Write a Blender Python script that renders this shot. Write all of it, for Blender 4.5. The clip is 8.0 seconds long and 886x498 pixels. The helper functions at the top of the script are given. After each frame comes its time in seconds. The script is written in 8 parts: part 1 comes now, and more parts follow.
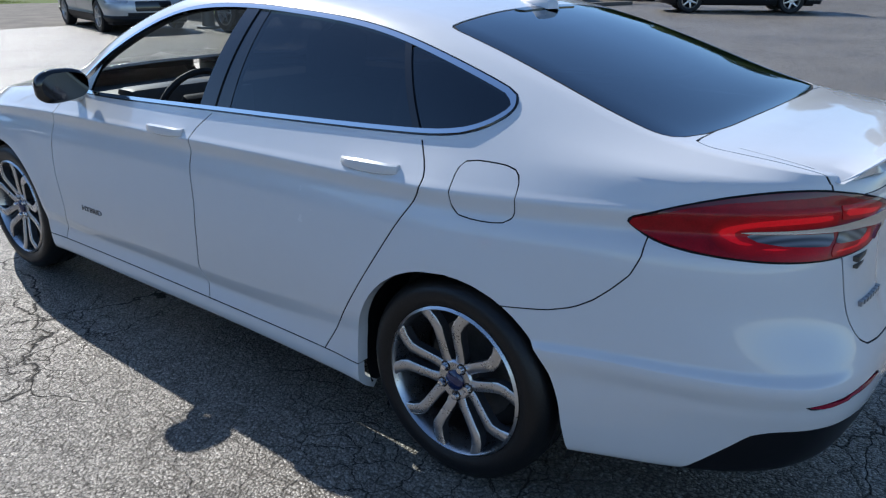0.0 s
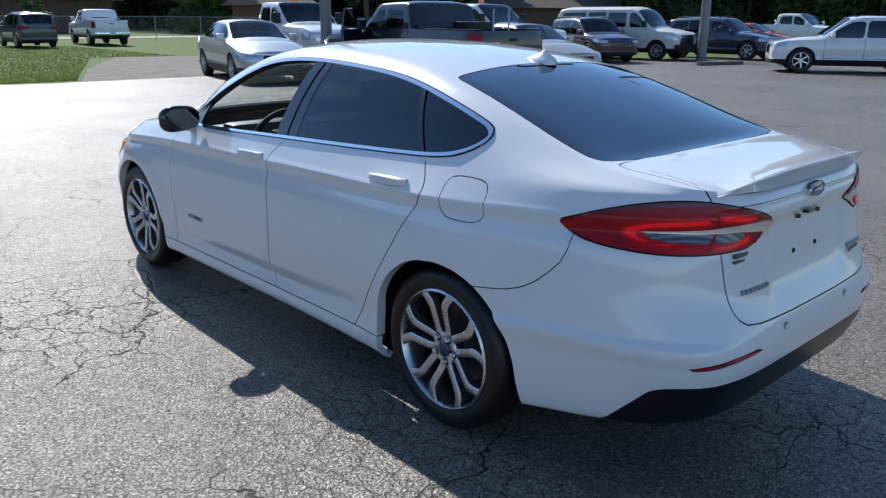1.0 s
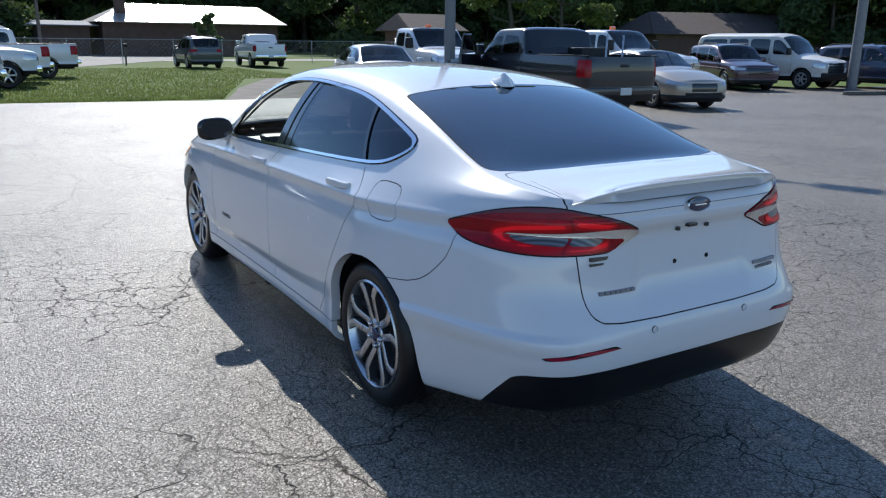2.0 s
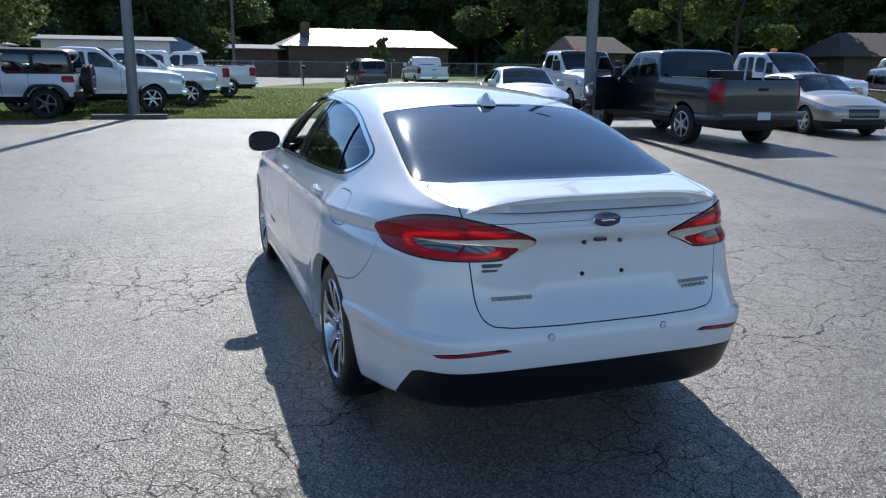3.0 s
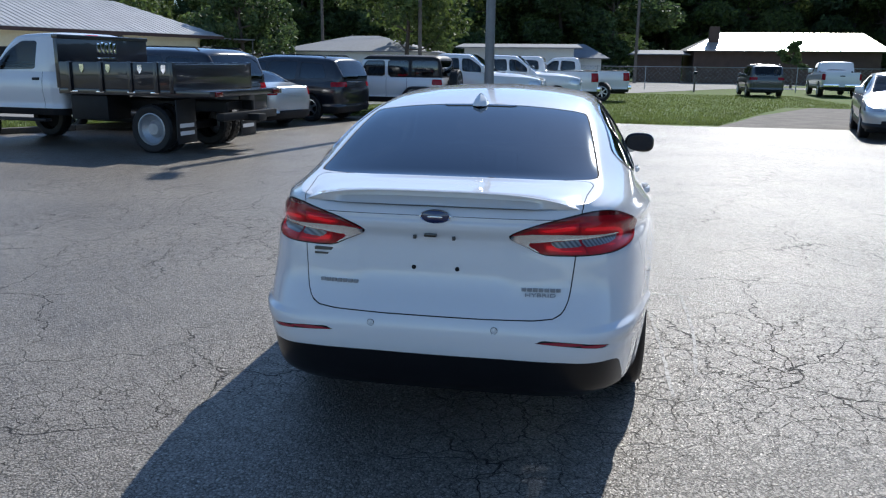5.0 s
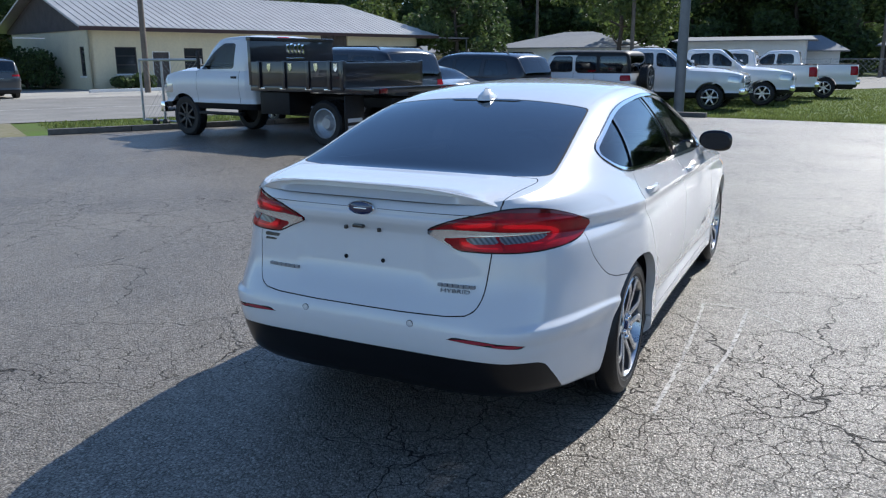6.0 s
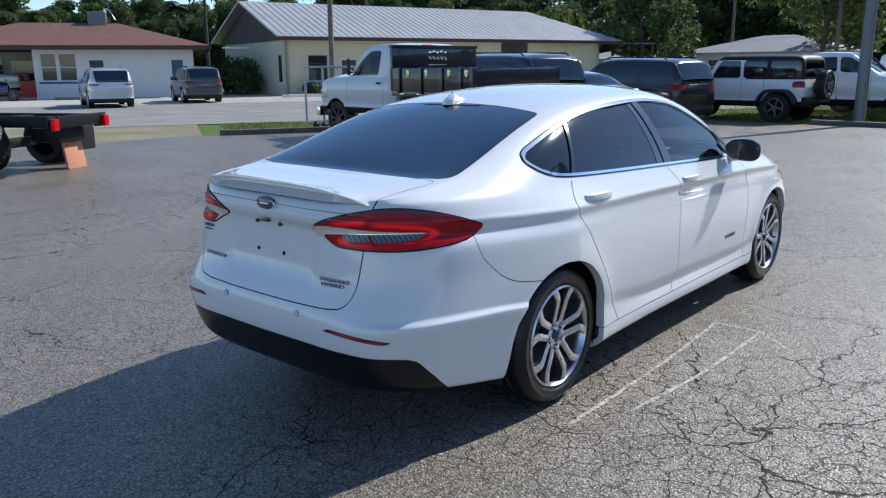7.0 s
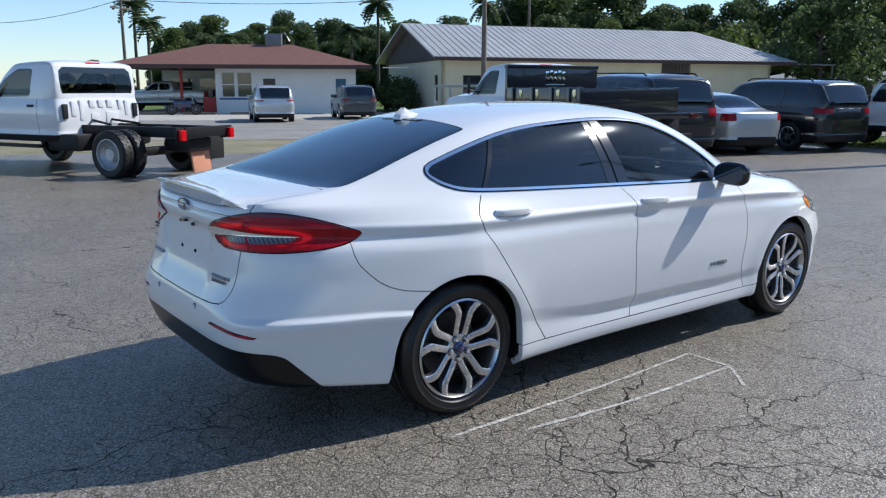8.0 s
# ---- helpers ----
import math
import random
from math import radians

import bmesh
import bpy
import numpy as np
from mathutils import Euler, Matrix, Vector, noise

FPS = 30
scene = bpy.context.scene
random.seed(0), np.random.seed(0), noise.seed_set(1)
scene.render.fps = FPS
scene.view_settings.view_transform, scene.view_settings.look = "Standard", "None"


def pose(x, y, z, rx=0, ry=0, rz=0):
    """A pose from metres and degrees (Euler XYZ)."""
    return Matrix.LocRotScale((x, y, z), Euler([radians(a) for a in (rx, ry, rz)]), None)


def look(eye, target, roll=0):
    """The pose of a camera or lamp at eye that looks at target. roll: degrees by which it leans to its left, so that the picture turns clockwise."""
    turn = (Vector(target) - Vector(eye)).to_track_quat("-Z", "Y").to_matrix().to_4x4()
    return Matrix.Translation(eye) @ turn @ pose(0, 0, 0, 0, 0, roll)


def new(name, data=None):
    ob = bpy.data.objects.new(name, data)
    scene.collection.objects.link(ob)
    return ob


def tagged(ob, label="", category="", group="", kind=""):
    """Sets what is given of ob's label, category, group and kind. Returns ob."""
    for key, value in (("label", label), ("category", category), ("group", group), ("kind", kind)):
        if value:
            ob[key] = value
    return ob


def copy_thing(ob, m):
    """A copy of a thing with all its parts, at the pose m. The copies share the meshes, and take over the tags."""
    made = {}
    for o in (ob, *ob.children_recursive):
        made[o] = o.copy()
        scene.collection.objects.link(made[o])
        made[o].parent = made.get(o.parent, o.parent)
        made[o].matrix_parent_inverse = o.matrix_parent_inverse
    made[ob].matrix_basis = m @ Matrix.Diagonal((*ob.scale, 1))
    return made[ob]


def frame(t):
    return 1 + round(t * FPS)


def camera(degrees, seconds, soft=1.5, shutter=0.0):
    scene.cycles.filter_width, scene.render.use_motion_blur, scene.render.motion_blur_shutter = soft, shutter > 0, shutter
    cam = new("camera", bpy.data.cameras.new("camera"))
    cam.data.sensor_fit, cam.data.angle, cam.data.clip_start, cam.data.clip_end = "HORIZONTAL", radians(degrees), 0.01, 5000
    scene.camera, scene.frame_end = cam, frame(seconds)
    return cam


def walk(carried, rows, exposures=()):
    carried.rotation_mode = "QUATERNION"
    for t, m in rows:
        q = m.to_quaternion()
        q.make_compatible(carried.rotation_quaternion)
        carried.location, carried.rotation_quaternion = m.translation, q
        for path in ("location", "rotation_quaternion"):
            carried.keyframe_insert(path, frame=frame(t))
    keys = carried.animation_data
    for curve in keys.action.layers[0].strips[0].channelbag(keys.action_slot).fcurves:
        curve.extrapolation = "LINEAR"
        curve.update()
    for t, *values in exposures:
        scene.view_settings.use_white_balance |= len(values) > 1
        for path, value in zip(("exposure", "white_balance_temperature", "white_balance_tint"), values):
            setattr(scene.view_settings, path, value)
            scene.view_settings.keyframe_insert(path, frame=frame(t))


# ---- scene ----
cam = camera(59.18, 8.0, soft=1.2)
PATH = [
    (0, (-2.522, -2.706, 1.539), (-1.057, -1.535, 0.844), 0.13),
    (0.5, (-2.763, -3.108, 1.536), (-1.365, -1.817, 0.922), 0.25),
    (1, (-2.782, -3.486, 1.575), (-1.478, -2.080, 1.007), 0.36),
    (1.2, (-2.704, -3.623, 1.565), (-1.446, -2.171, 1.009), 0.45),
    (2.3, (-2.141, -4.566, 1.589), (-1.225, -2.859, 1.090), 0.64),
    (2.5, (-1.988, -4.685, 1.569), (-1.147, -2.938, 1.079), 0.60),
    (3, (-1.576, -4.984, 1.592), (-0.930, -3.149, 1.127), 0.72),
    (3.5, (-1.100, -5.236, 1.612), (-0.674, -3.334, 1.165), 0.91),
    (4, (-0.572, -5.290, 1.599), (-0.380, -3.350, 1.151), 1.00),
    (4.5, (0.009, -5.375, 1.581), (-0.066, -3.428, 1.128), 0.95),
    (4.7, (0.233, -5.375, 1.597), (0.048, -3.437, 1.140), 0.82),
    (5.8, (1.457, -5.102, 1.575), (0.686, -3.318, 1.106), 0.00),
    (6, (1.665, -5.012, 1.586), (0.797, -3.273, 1.114), -0.19),
    (6.5, (2.167, -4.706, 1.578), (1.085, -3.091, 1.110), -0.44),
    (7, (2.730, -4.425, 1.572), (1.462, -2.946, 1.118), -0.46),
    (7.5, (3.184, -4.029, 1.557), (1.760, -2.693, 1.124), -0.22),
    (8, (3.644, -3.629, 1.547), (2.082, -2.447, 1.143), 0.09),
]
walk(cam, [(t, look(eye, target, roll)) for t, eye, target, roll in PATH], [(0, 0.40, 5850, 9), (1, 0.42, 5850, 9), (3, 0.41, 5850, 9), (4.5, 0.35, 5850, 9), (6, 0.41, 5850, 9), (8, 0.38, 5850, 9)])

# ---- daylight ----
SUN_DIR = Vector((0.305, 1.232, 1.07)).normalized()
world = bpy.data.worlds.new("sky")
scene.world = world
world.use_nodes = True
wn, wl = world.node_tree.nodes, world.node_tree.links
sky = wn.new("ShaderNodeTexSky")
sky.sky_type, sky.sun_disc = "NISHITA", False
sky.sun_elevation = math.asin(SUN_DIR.z)
sky.sun_rotation = math.atan2(SUN_DIR.x, SUN_DIR.y)
sky.air_density, sky.dust_density, sky.ozone_density = 0.95, 0.15, 3.2
wl.new(sky.outputs["Color"], wn["Background"].inputs["Color"])
wn["Background"].inputs["Strength"].default_value = 0.116
sun_lamp = bpy.data.lights.new("sun", "SUN")
sun_lamp.energy, sun_lamp.angle, sun_lamp.color = 4.5, radians(0.53), (1.0, 0.92, 0.80)
sun_ob = new("sun", sun_lamp)
sun_ob.rotation_euler = SUN_DIR.to_track_quat("Z", "Y").to_euler()

# ---- materials ----
def material(name, colour, rough=0.5, metal=0.0, coat=0.0, vary=0.0, scale=6.0, second=None, bump=0.0, bump_scale=60.0, spread=0.0, island=False, spec=0.5):
    """A procedural surface: base colour with broad and fine variation, grain in the roughness and a fine relief."""
    m = bpy.data.materials.new(name)
    m.use_nodes = True
    n, l = m.node_tree.nodes, m.node_tree.links
    b = n["Principled BSDF"]
    b.inputs["Roughness"].default_value, b.inputs["Metallic"].default_value = rough, metal
    b.inputs["Coat Weight"].default_value, b.inputs["Coat Roughness"].default_value = coat, 0.03
    b.inputs["Specular IOR Level"].default_value = spec
    b.inputs["Base Color"].default_value = (*colour, 1)
    if vary or second or spread:
        co = n.new("ShaderNodeTexCoord")
        big, fine = n.new("ShaderNodeTexNoise"), n.new("ShaderNodeTexNoise")
        big.inputs["Scale"].default_value, fine.inputs["Scale"].default_value = scale, scale * 9
        big.inputs["Detail"].default_value = fine.inputs["Detail"].default_value = 5
        for t in (big, fine):
            l.new(co.outputs["Object"], t.inputs["Vector"])
        add = n.new("ShaderNodeMath")
        add.operation, add.inputs[2].default_value = "MULTIPLY_ADD", 0.0
        add.inputs[1].default_value = 0.45
        l.new(fine.outputs["Fac"], add.inputs[0])
        half = n.new("ShaderNodeMath")
        half.operation, half.inputs[1].default_value = "MULTIPLY", 0.55
        l.new(big.outputs["Fac"], half.inputs[0])
        l.new(half.outputs[0], add.inputs[2])
        ramp = n.new("ShaderNodeValToRGB")
        other = second or tuple(c * (1 - vary) for c in colour)
        lift = tuple(min(1, c * (1 + vary * 0.6)) for c in colour)
        ramp.color_ramp.elements[0].position, ramp.color_ramp.elements[1].position = 0.34, 0.66
        ramp.color_ramp.elements[0].color, ramp.color_ramp.elements[1].color = (*other, 1), (*lift, 1)
        l.new(add.outputs[0], ramp.inputs["Fac"])
        out = ramp.outputs["Color"]
        if spread:
            hsv = n.new("ShaderNodeHueSaturation")
            if island:
                src = n.new("ShaderNodeNewGeometry").outputs["Random Per Island"]
            else:
                src = n.new("ShaderNodeObjectInfo").outputs["Random"]
            rng = n.new("ShaderNodeMapRange")
            rng.inputs["To Min"].default_value, rng.inputs["To Max"].default_value = 1 - spread, 1 + spread
            l.new(src, rng.inputs["Value"])
            l.new(rng.outputs[0], hsv.inputs["Value"])
            l.new(out, hsv.inputs["Color"])
            out = hsv.outputs["Color"]
        l.new(out, b.inputs["Base Color"])
        r = n.new("ShaderNodeMapRange")
        r.inputs["To Min"].default_value, r.inputs["To Max"].default_value = max(0.02, rough * 0.85), min(1, rough * 1.15)
        l.new(add.outputs[0], r.inputs["Value"])
        l.new(r.outputs[0], b.inputs["Roughness"])
    if bump:
        co2 = n.new("ShaderNodeTexCoord")
        grain = n.new("ShaderNodeTexNoise")
        grain.inputs["Scale"].default_value, grain.inputs["Detail"].default_value = bump_scale, 6
        l.new(co2.outputs["Object"], grain.inputs["Vector"])
        bp = n.new("ShaderNodeBump")
        bp.inputs["Strength"].default_value, bp.inputs["Distance"].default_value = bump, 0.01
        l.new(grain.outputs["Fac"], bp.inputs["Height"])
        l.new(bp.outputs["Normal"], b.inputs["Normal"])
    return m


def glass(name, tint, mirror=0.045, dust=0.0):
    """Thin car glass: see-through with a tint, and a mirror layer that grows towards grazing angles."""
    m = bpy.data.materials.new(name)
    m.use_nodes = True
    n, l = m.node_tree.nodes, m.node_tree.links
    n.remove(n["Principled BSDF"])
    see, gloss, mix, lw = n.new("ShaderNodeBsdfTransparent"), n.new("ShaderNodeBsdfGlossy"), n.new("ShaderNodeMixShader"), n.new("ShaderNodeLayerWeight")
    see.inputs["Color"].default_value = (*tint, 1)
    gloss.inputs["Roughness"].default_value = 0.045
    gloss.inputs["Color"].default_value = (0.86, 0.94, 1, 1)
    lw.inputs["Blend"].default_value = 0.5
    power, scale_ = n.new("ShaderNodeMath"), n.new("ShaderNodeMath")
    power.operation, power.inputs[1].default_value = "POWER", 5.0
    scale_.operation = "MULTIPLY_ADD"
    scale_.inputs[1].default_value, scale_.inputs[2].default_value = 1 - mirror, mirror
    l.new(lw.outputs["Facing"], power.inputs[0])
    l.new(power.outputs[0], scale_.inputs[0])
    l.new(scale_.outputs[0], mix.inputs["Fac"])
    body = see.outputs[0]
    if dust:
        film, both = n.new("ShaderNodeBsdfDiffuse"), n.new("ShaderNodeMixShader")
        film.inputs["Color"].default_value = (0.45, 0.46, 0.47, 1)
        both.inputs["Fac"].default_value = dust
        l.new(body, both.inputs[1])
        l.new(film.outputs[0], both.inputs[2])
        body = both.outputs[0]
    l.new(body, mix.inputs[1])
    l.new(gloss.outputs[0], mix.inputs[2])
    l.new(mix.outputs[0], n["Material Output"].inputs["Surface"])
    return m


def leaf_material(name, colour, spread, scale=1.2):
    """Leaves that let some light through, each clump in its own shade."""
    m = material(name, colour, 0.6, vary=0.35, scale=scale, spread=spread, island=True)
    n, l = m.node_tree.nodes, m.node_tree.links
    b = n["Principled BSDF"]
    thin, mix = n.new("ShaderNodeBsdfTranslucent"), n.new("ShaderNodeMixShader")
    mix.inputs["Fac"].default_value = 0.42
    l.new(b.inputs["Base Color"].links[0].from_socket, thin.inputs["Color"])
    l.new(b.outputs[0], mix.inputs[1])
    l.new(thin.outputs[0], mix.inputs[2])
    l.new(mix.outputs[0], n["Material Output"].inputs["Surface"])
    return m


PAINT_WHITE = material("white car paint", (0.695, 0.70, 0.71), 0.26, coat=1.0, vary=0.012, scale=2.0)
PAINT_BLACK = material("black car paint", (0.007, 0.008, 0.013), 0.3, coat=0.9, spec=0.4, vary=0.3, scale=2.0)
PAINT_SILVER = material("silver car paint", (0.52, 0.54, 0.55), 0.33, metal=0.55, coat=0.9, vary=0.06, scale=2.0)
PAINT_BEIGE = material("beige car paint", (0.40, 0.355, 0.285), 0.33, metal=0.35, coat=0.9, vary=0.05, scale=2.0)
PAINT_BLUE = material("dark blue car paint", (0.02, 0.03, 0.07), 0.3, metal=0.2, coat=1.0, vary=0.1, scale=2.0)
PAINT_PLUM = material("dark plum car paint", (0.045, 0.02, 0.035), 0.3, metal=0.2, coat=1.0, vary=0.1, scale=2.0)
PAINT_GREY = material("dark grey car paint", (0.06, 0.065, 0.07), 0.33, metal=0.3, coat=0.9, vary=0.1, scale=2.0)
PAINT_RED = material("red car paint", (0.45, 0.02, 0.02), 0.3, coat=1.0, vary=0.1, scale=2.0)
PAINT_CREAM = material("aged cream van paint", (0.62, 0.60, 0.55), 0.42, coat=0.4, vary=0.08, scale=3.0)
BLACK_PLASTIC = material("grained black plastic", (0.014, 0.014, 0.016), 0.5, spec=0.3, vary=0.3, scale=8.0, bump=0.15, bump_scale=300)
GLOSS_BLACK = material("gloss black trim", (0.008, 0.008, 0.009), 0.12, coat=0.6)
VALANCE = material("smooth black bumper plastic", (0.007, 0.007, 0.009), 0.3, spec=0.35, vary=0.25, scale=6.0)
TYRE_DRESSED = material("dressed black tyre", (0.007, 0.007, 0.008), 0.38, spec=0.4, vary=0.3, scale=12.0, bump=0.12, bump_scale=120)
GAP = material("dark panel gap", (0.006, 0.006, 0.007), 0.9)
RUBBER = material("tyre rubber", (0.013, 0.013, 0.014), 0.55, spec=0.35, vary=0.35, scale=12.0, bump=0.2, bump_scale=120)
CHROME = material("bright chrome", (0.82, 0.83, 0.85), 0.08, metal=1.0)
CHROME_DARK = material("dark chrome", (0.26, 0.27, 0.29), 0.14, metal=1.0)
MIRROR_DIM = material("dimmed mirror glass", (0.045, 0.05, 0.06), 0.04, metal=1.0)
ALLOY = material("machined alloy", (0.60, 0.60, 0.61), 0.28, metal=1.0, vary=0.12, scale=20.0)
ALLOY_DARK = material("grey painted alloy", (0.16, 0.16, 0.17), 0.35, metal=0.7, vary=0.15, scale=14.0)
STEEL_DARK = material("brake steel", (0.10, 0.095, 0.09), 0.5, metal=0.8, vary=0.3, scale=20.0)
WHEEL_STEEL = material("painted steel wheel", (0.45, 0.46, 0.47), 0.4, metal=0.6, vary=0.2, scale=10.0)
FRAME_BLACK = material("black chassis paint", (0.010, 0.010, 0.011), 0.5, spec=0.25, vary=0.4, scale=10.0, bump=0.1)
CABIN = material("black cabin trim", (0.02, 0.02, 0.021), 0.7, vary=0.3, scale=10.0, bump=0.2, bump_scale=250)
CABIN_GREY = material("grey cabin cloth", (0.11, 0.11, 0.11), 0.85, vary=0.25, scale=12.0, bump=0.2, bump_scale=300)
GLASS_TINT = glass("dark tinted glass", (0.05, 0.052, 0.056), 0.09)
GLASS_REAR = glass("rear tinted glass", (0.012, 0.014, 0.017), 0.19)
GLASS_DOOR = glass("tinted door glass", (0.30, 0.31, 0.315))
GLASS_CLEAR = glass("clear car glass", (0.72, 0.76, 0.74))
GLASS_FAR = glass("car glass", (0.25, 0.27, 0.27))
LENS_RED = material("red lamp lens", (0.30, 0.002, 0.008), 0.18, coat=0.12, vary=0.3, scale=25.0, spec=0.25)
# ring colour and graded reds: sunlight glowing inside the lens, put into the colour
LENS_GLOW = material("red lamp lens with painted glow", (0.62, 0.004, 0.010), 0.2, coat=0.2, spec=0.2, vary=0.15, scale=40.0)
LENS_GLOW_STEPS = [material("red lamp lens, step of painted glow", (0.32 + 0.06 * i, 0.002 + 0.0005 * i, 0.006 + 0.0008 * i), 0.2, coat=0.15, vary=0.2, scale=35.0, spec=0.2) for i in range(5)]
LENS_DARK = material("deep red lamp lens", (0.11, 0.0015, 0.004), 0.12, coat=0.4, vary=0.2, scale=25.0)
LENS_CLEAR = material("ribbed clear lamp lens", (0.52, 0.52, 0.54), 0.3, metal=0.2, coat=0.5, vary=0.4, scale=60.0)
tree_ = LENS_CLEAR.node_tree
ribs = tree_.nodes.new("ShaderNodeTexWave")
ribs.bands_direction, ribs.inputs["Scale"].default_value = "DIAGONAL", 22.0
at_ = tree_.nodes.new("ShaderNodeTexCoord")
tree_.links.new(at_.outputs["Object"], ribs.inputs["Vector"])
shade_ = tree_.nodes.new("ShaderNodeValToRGB")
shade_.color_ramp.elements[0].color, shade_.color_ramp.elements[1].color = (0.05, 0.05, 0.053, 1), (0.19, 0.19, 0.20, 1)
tree_.links.new(ribs.outputs["Fac"], shade_.inputs["Fac"])
tree_.links.new(shade_.outputs["Color"], tree_.nodes["Principled BSDF"].inputs["Base Color"])
LENS_AMBER = material("amber lamp lens", (0.85, 0.28, 0.03), 0.2, coat=1.0)
LENS_HEAD = material("head lamp lens", (0.55, 0.57, 0.60), 0.12, metal=0.5, coat=1.0, vary=0.3, scale=30.0)
REFLECTOR = material("dark red reflector", (0.30, 0.006, 0.03), 0.2, coat=0.5)
BLADE_CHROME = material("lamp blade chrome", (0.66, 0.67, 0.69), 0.16, metal=1.0)
LETTER_BRIGHT = material("bright raised lettering", (0.30, 0.31, 0.33), 0.35, metal=0.35, vary=0.2, scale=60.0)
DEALER = material("grey-brown transfer", (0.11, 0.095, 0.075), 0.6, vary=0.2, scale=30)
CABIN_DASH = material("dark grey dashboard", (0.10, 0.10, 0.10), 0.45, vary=0.2, scale=10.0)
# the lamp is off; weak emission stands in for sunlight caught in the lens
ring_glow = LENS_GLOW.node_tree.nodes["Principled BSDF"].inputs
ring_glow["Emission Color"].default_value, ring_glow["Emission Strength"].default_value = (1.0, 0.01, 0.02, 1), 0.15
BADGE_BLUE = material("blue badge enamel", (0.004, 0.012, 0.07), 0.15, coat=1.0)


def part(name, bm, mat, parent, label="", smooth=True):
    """One bmesh as one mesh object under a thing or a part."""
    me = bpy.data.meshes.new(name)
    bm.to_mesh(me)
    bm.free()
    return part_mesh(name, me, mat, parent, label, smooth)


def part_mesh(name, me, mat, parent, label="", smooth=True):
    if mat and not me.materials:
        me.materials.append(mat)
    if smooth:
        me.polygons.foreach_set("use_smooth", [True] * len(me.polygons))
        me.set_sharp_from_angle(angle=radians(38))
    ob = new(name, me)
    ob.parent = parent
    if label:
        ob["label"] = label
    return ob


def base(name, m, label, category, group="", kind=""):
    """The Empty at a thing's base."""
    ob = new(name)
    ob.empty_display_size = 0.2
    ob.matrix_basis = m
    return tagged(ob, label, category, group, kind)


def add_box(bm, x0, x1, y0, y1, z0, z1, bevel=0.0, m=None):
    """A box between two corners, with soft edges if wanted."""
    r = bmesh.ops.create_cube(bm, size=1)
    for v in r["verts"]:
        v.co = Vector(((x0 + x1) / 2 + v.co.x * (x1 - x0), (y0 + y1) / 2 + v.co.y * (y1 - y0), (z0 + z1) / 2 + v.co.z * (z1 - z0)))
    vs = r["verts"]
    if bevel:
        es = list({e for v in vs for e in v.link_edges})
        g = bmesh.ops.bevel(bm, geom=es, offset=bevel, segments=2, affect="EDGES", profile=0.6)
        vs = list({v for f in g["faces"] for v in f.verts} | {v for v in vs if v.is_valid})
    if m is not None:
        bmesh.ops.transform(bm, matrix=m, verts=[v for v in vs if v.is_valid])
    return vs


def box_bm(*a, **k):
    bm = bmesh.new()
    add_box(bm, *a, **k)
    return bm


def add_tube(bm, pts, r, seg=8, r2=None, cap=True):
    """A round bar along points; r2: radius at the end."""
    pts = [Vector(p) for p in pts]
    rings = []
    for i, p in enumerate(pts):
        d = (pts[min(i + 1, len(pts) - 1)] - pts[max(i - 1, 0)]).normalized()
        a = d.orthogonal().normalized() if abs(d.z) > 0.95 else d.cross(Vector((0, 0, 1))).normalized()
        b = d.cross(a)
        rr = r if r2 is None else r + (r2 - r) * i / (len(pts) - 1)
        rings.append([bm.verts.new(p + a * (rr * math.cos(2 * math.pi * k / seg)) + b * (rr * math.sin(2 * math.pi * k / seg))) for k in range(seg)])
    for q, w in zip(rings, rings[1:]):
        for k in range(seg):
            bm.faces.new((q[k], q[(k + 1) % seg], w[(k + 1) % seg], w[k]))
    if cap:
        bm.faces.new(rings[0][::-1])
        bm.faces.new(rings[-1])
    return rings


def add_lathe(bm, profile, seg=48, axis="x", centre=(0, 0, 0), closed=False):
    """Turns a profile of (along the axis, radius) round the axis."""
    c = Vector(centre)
    rings = []
    for a, r in profile:
        ring = []
        for k in range(seg):
            t = 2 * math.pi * k / seg
            u, w = r * math.cos(t), r * math.sin(t)
            ring.append(bm.verts.new(c + (Vector((a, u, w)) if axis == "x" else Vector((u, w, a)) if axis == "z" else Vector((w, a, u)))))
        rings.append(ring)
    pairs = list(zip(rings, rings[1:])) + ([(rings[-1], rings[0])] if closed else [])
    for q, w in pairs:
        for k in range(seg):
            bm.faces.new((q[k], q[(k + 1) % seg], w[(k + 1) % seg], w[k]))
    return rings


def add_prism(bm, outline, h0, h1, place):
    """Extrudes a closed outline of (a, b) between two heights; place maps (a, b, h) to a point."""
    lo = [bm.verts.new(place(a, b, h0)) for a, b in outline]
    hi = [bm.verts.new(place(a, b, h1)) for a, b in outline]
    n = len(outline)
    for i in range(n):
        bm.faces.new((lo[i], lo[(i + 1) % n], hi[(i + 1) % n], hi[i]))
    bm.faces.new(lo[::-1])
    bm.faces.new(hi)


def text_part(name, words, size, mat, m, parent, depth=0.002, label=""):
    """Raised letters as a mesh."""
    cu = bpy.data.curves.new(name, "FONT")
    cu.body, cu.size, cu.extrude, cu.align_x, cu.align_y = words, size, depth, "CENTER", "CENTER"
    tmp = bpy.data.objects.new(name, cu)
    scene.collection.objects.link(tmp)
    me = bpy.data.meshes.new_from_object(tmp.evaluated_get(bpy.context.evaluated_depsgraph_get()))
    bpy.data.objects.remove(tmp)
    bpy.data.curves.remove(cu)
    me.materials.clear()
    me.transform(m)
    return part_mesh(name, me, mat, parent, label, smooth=False)

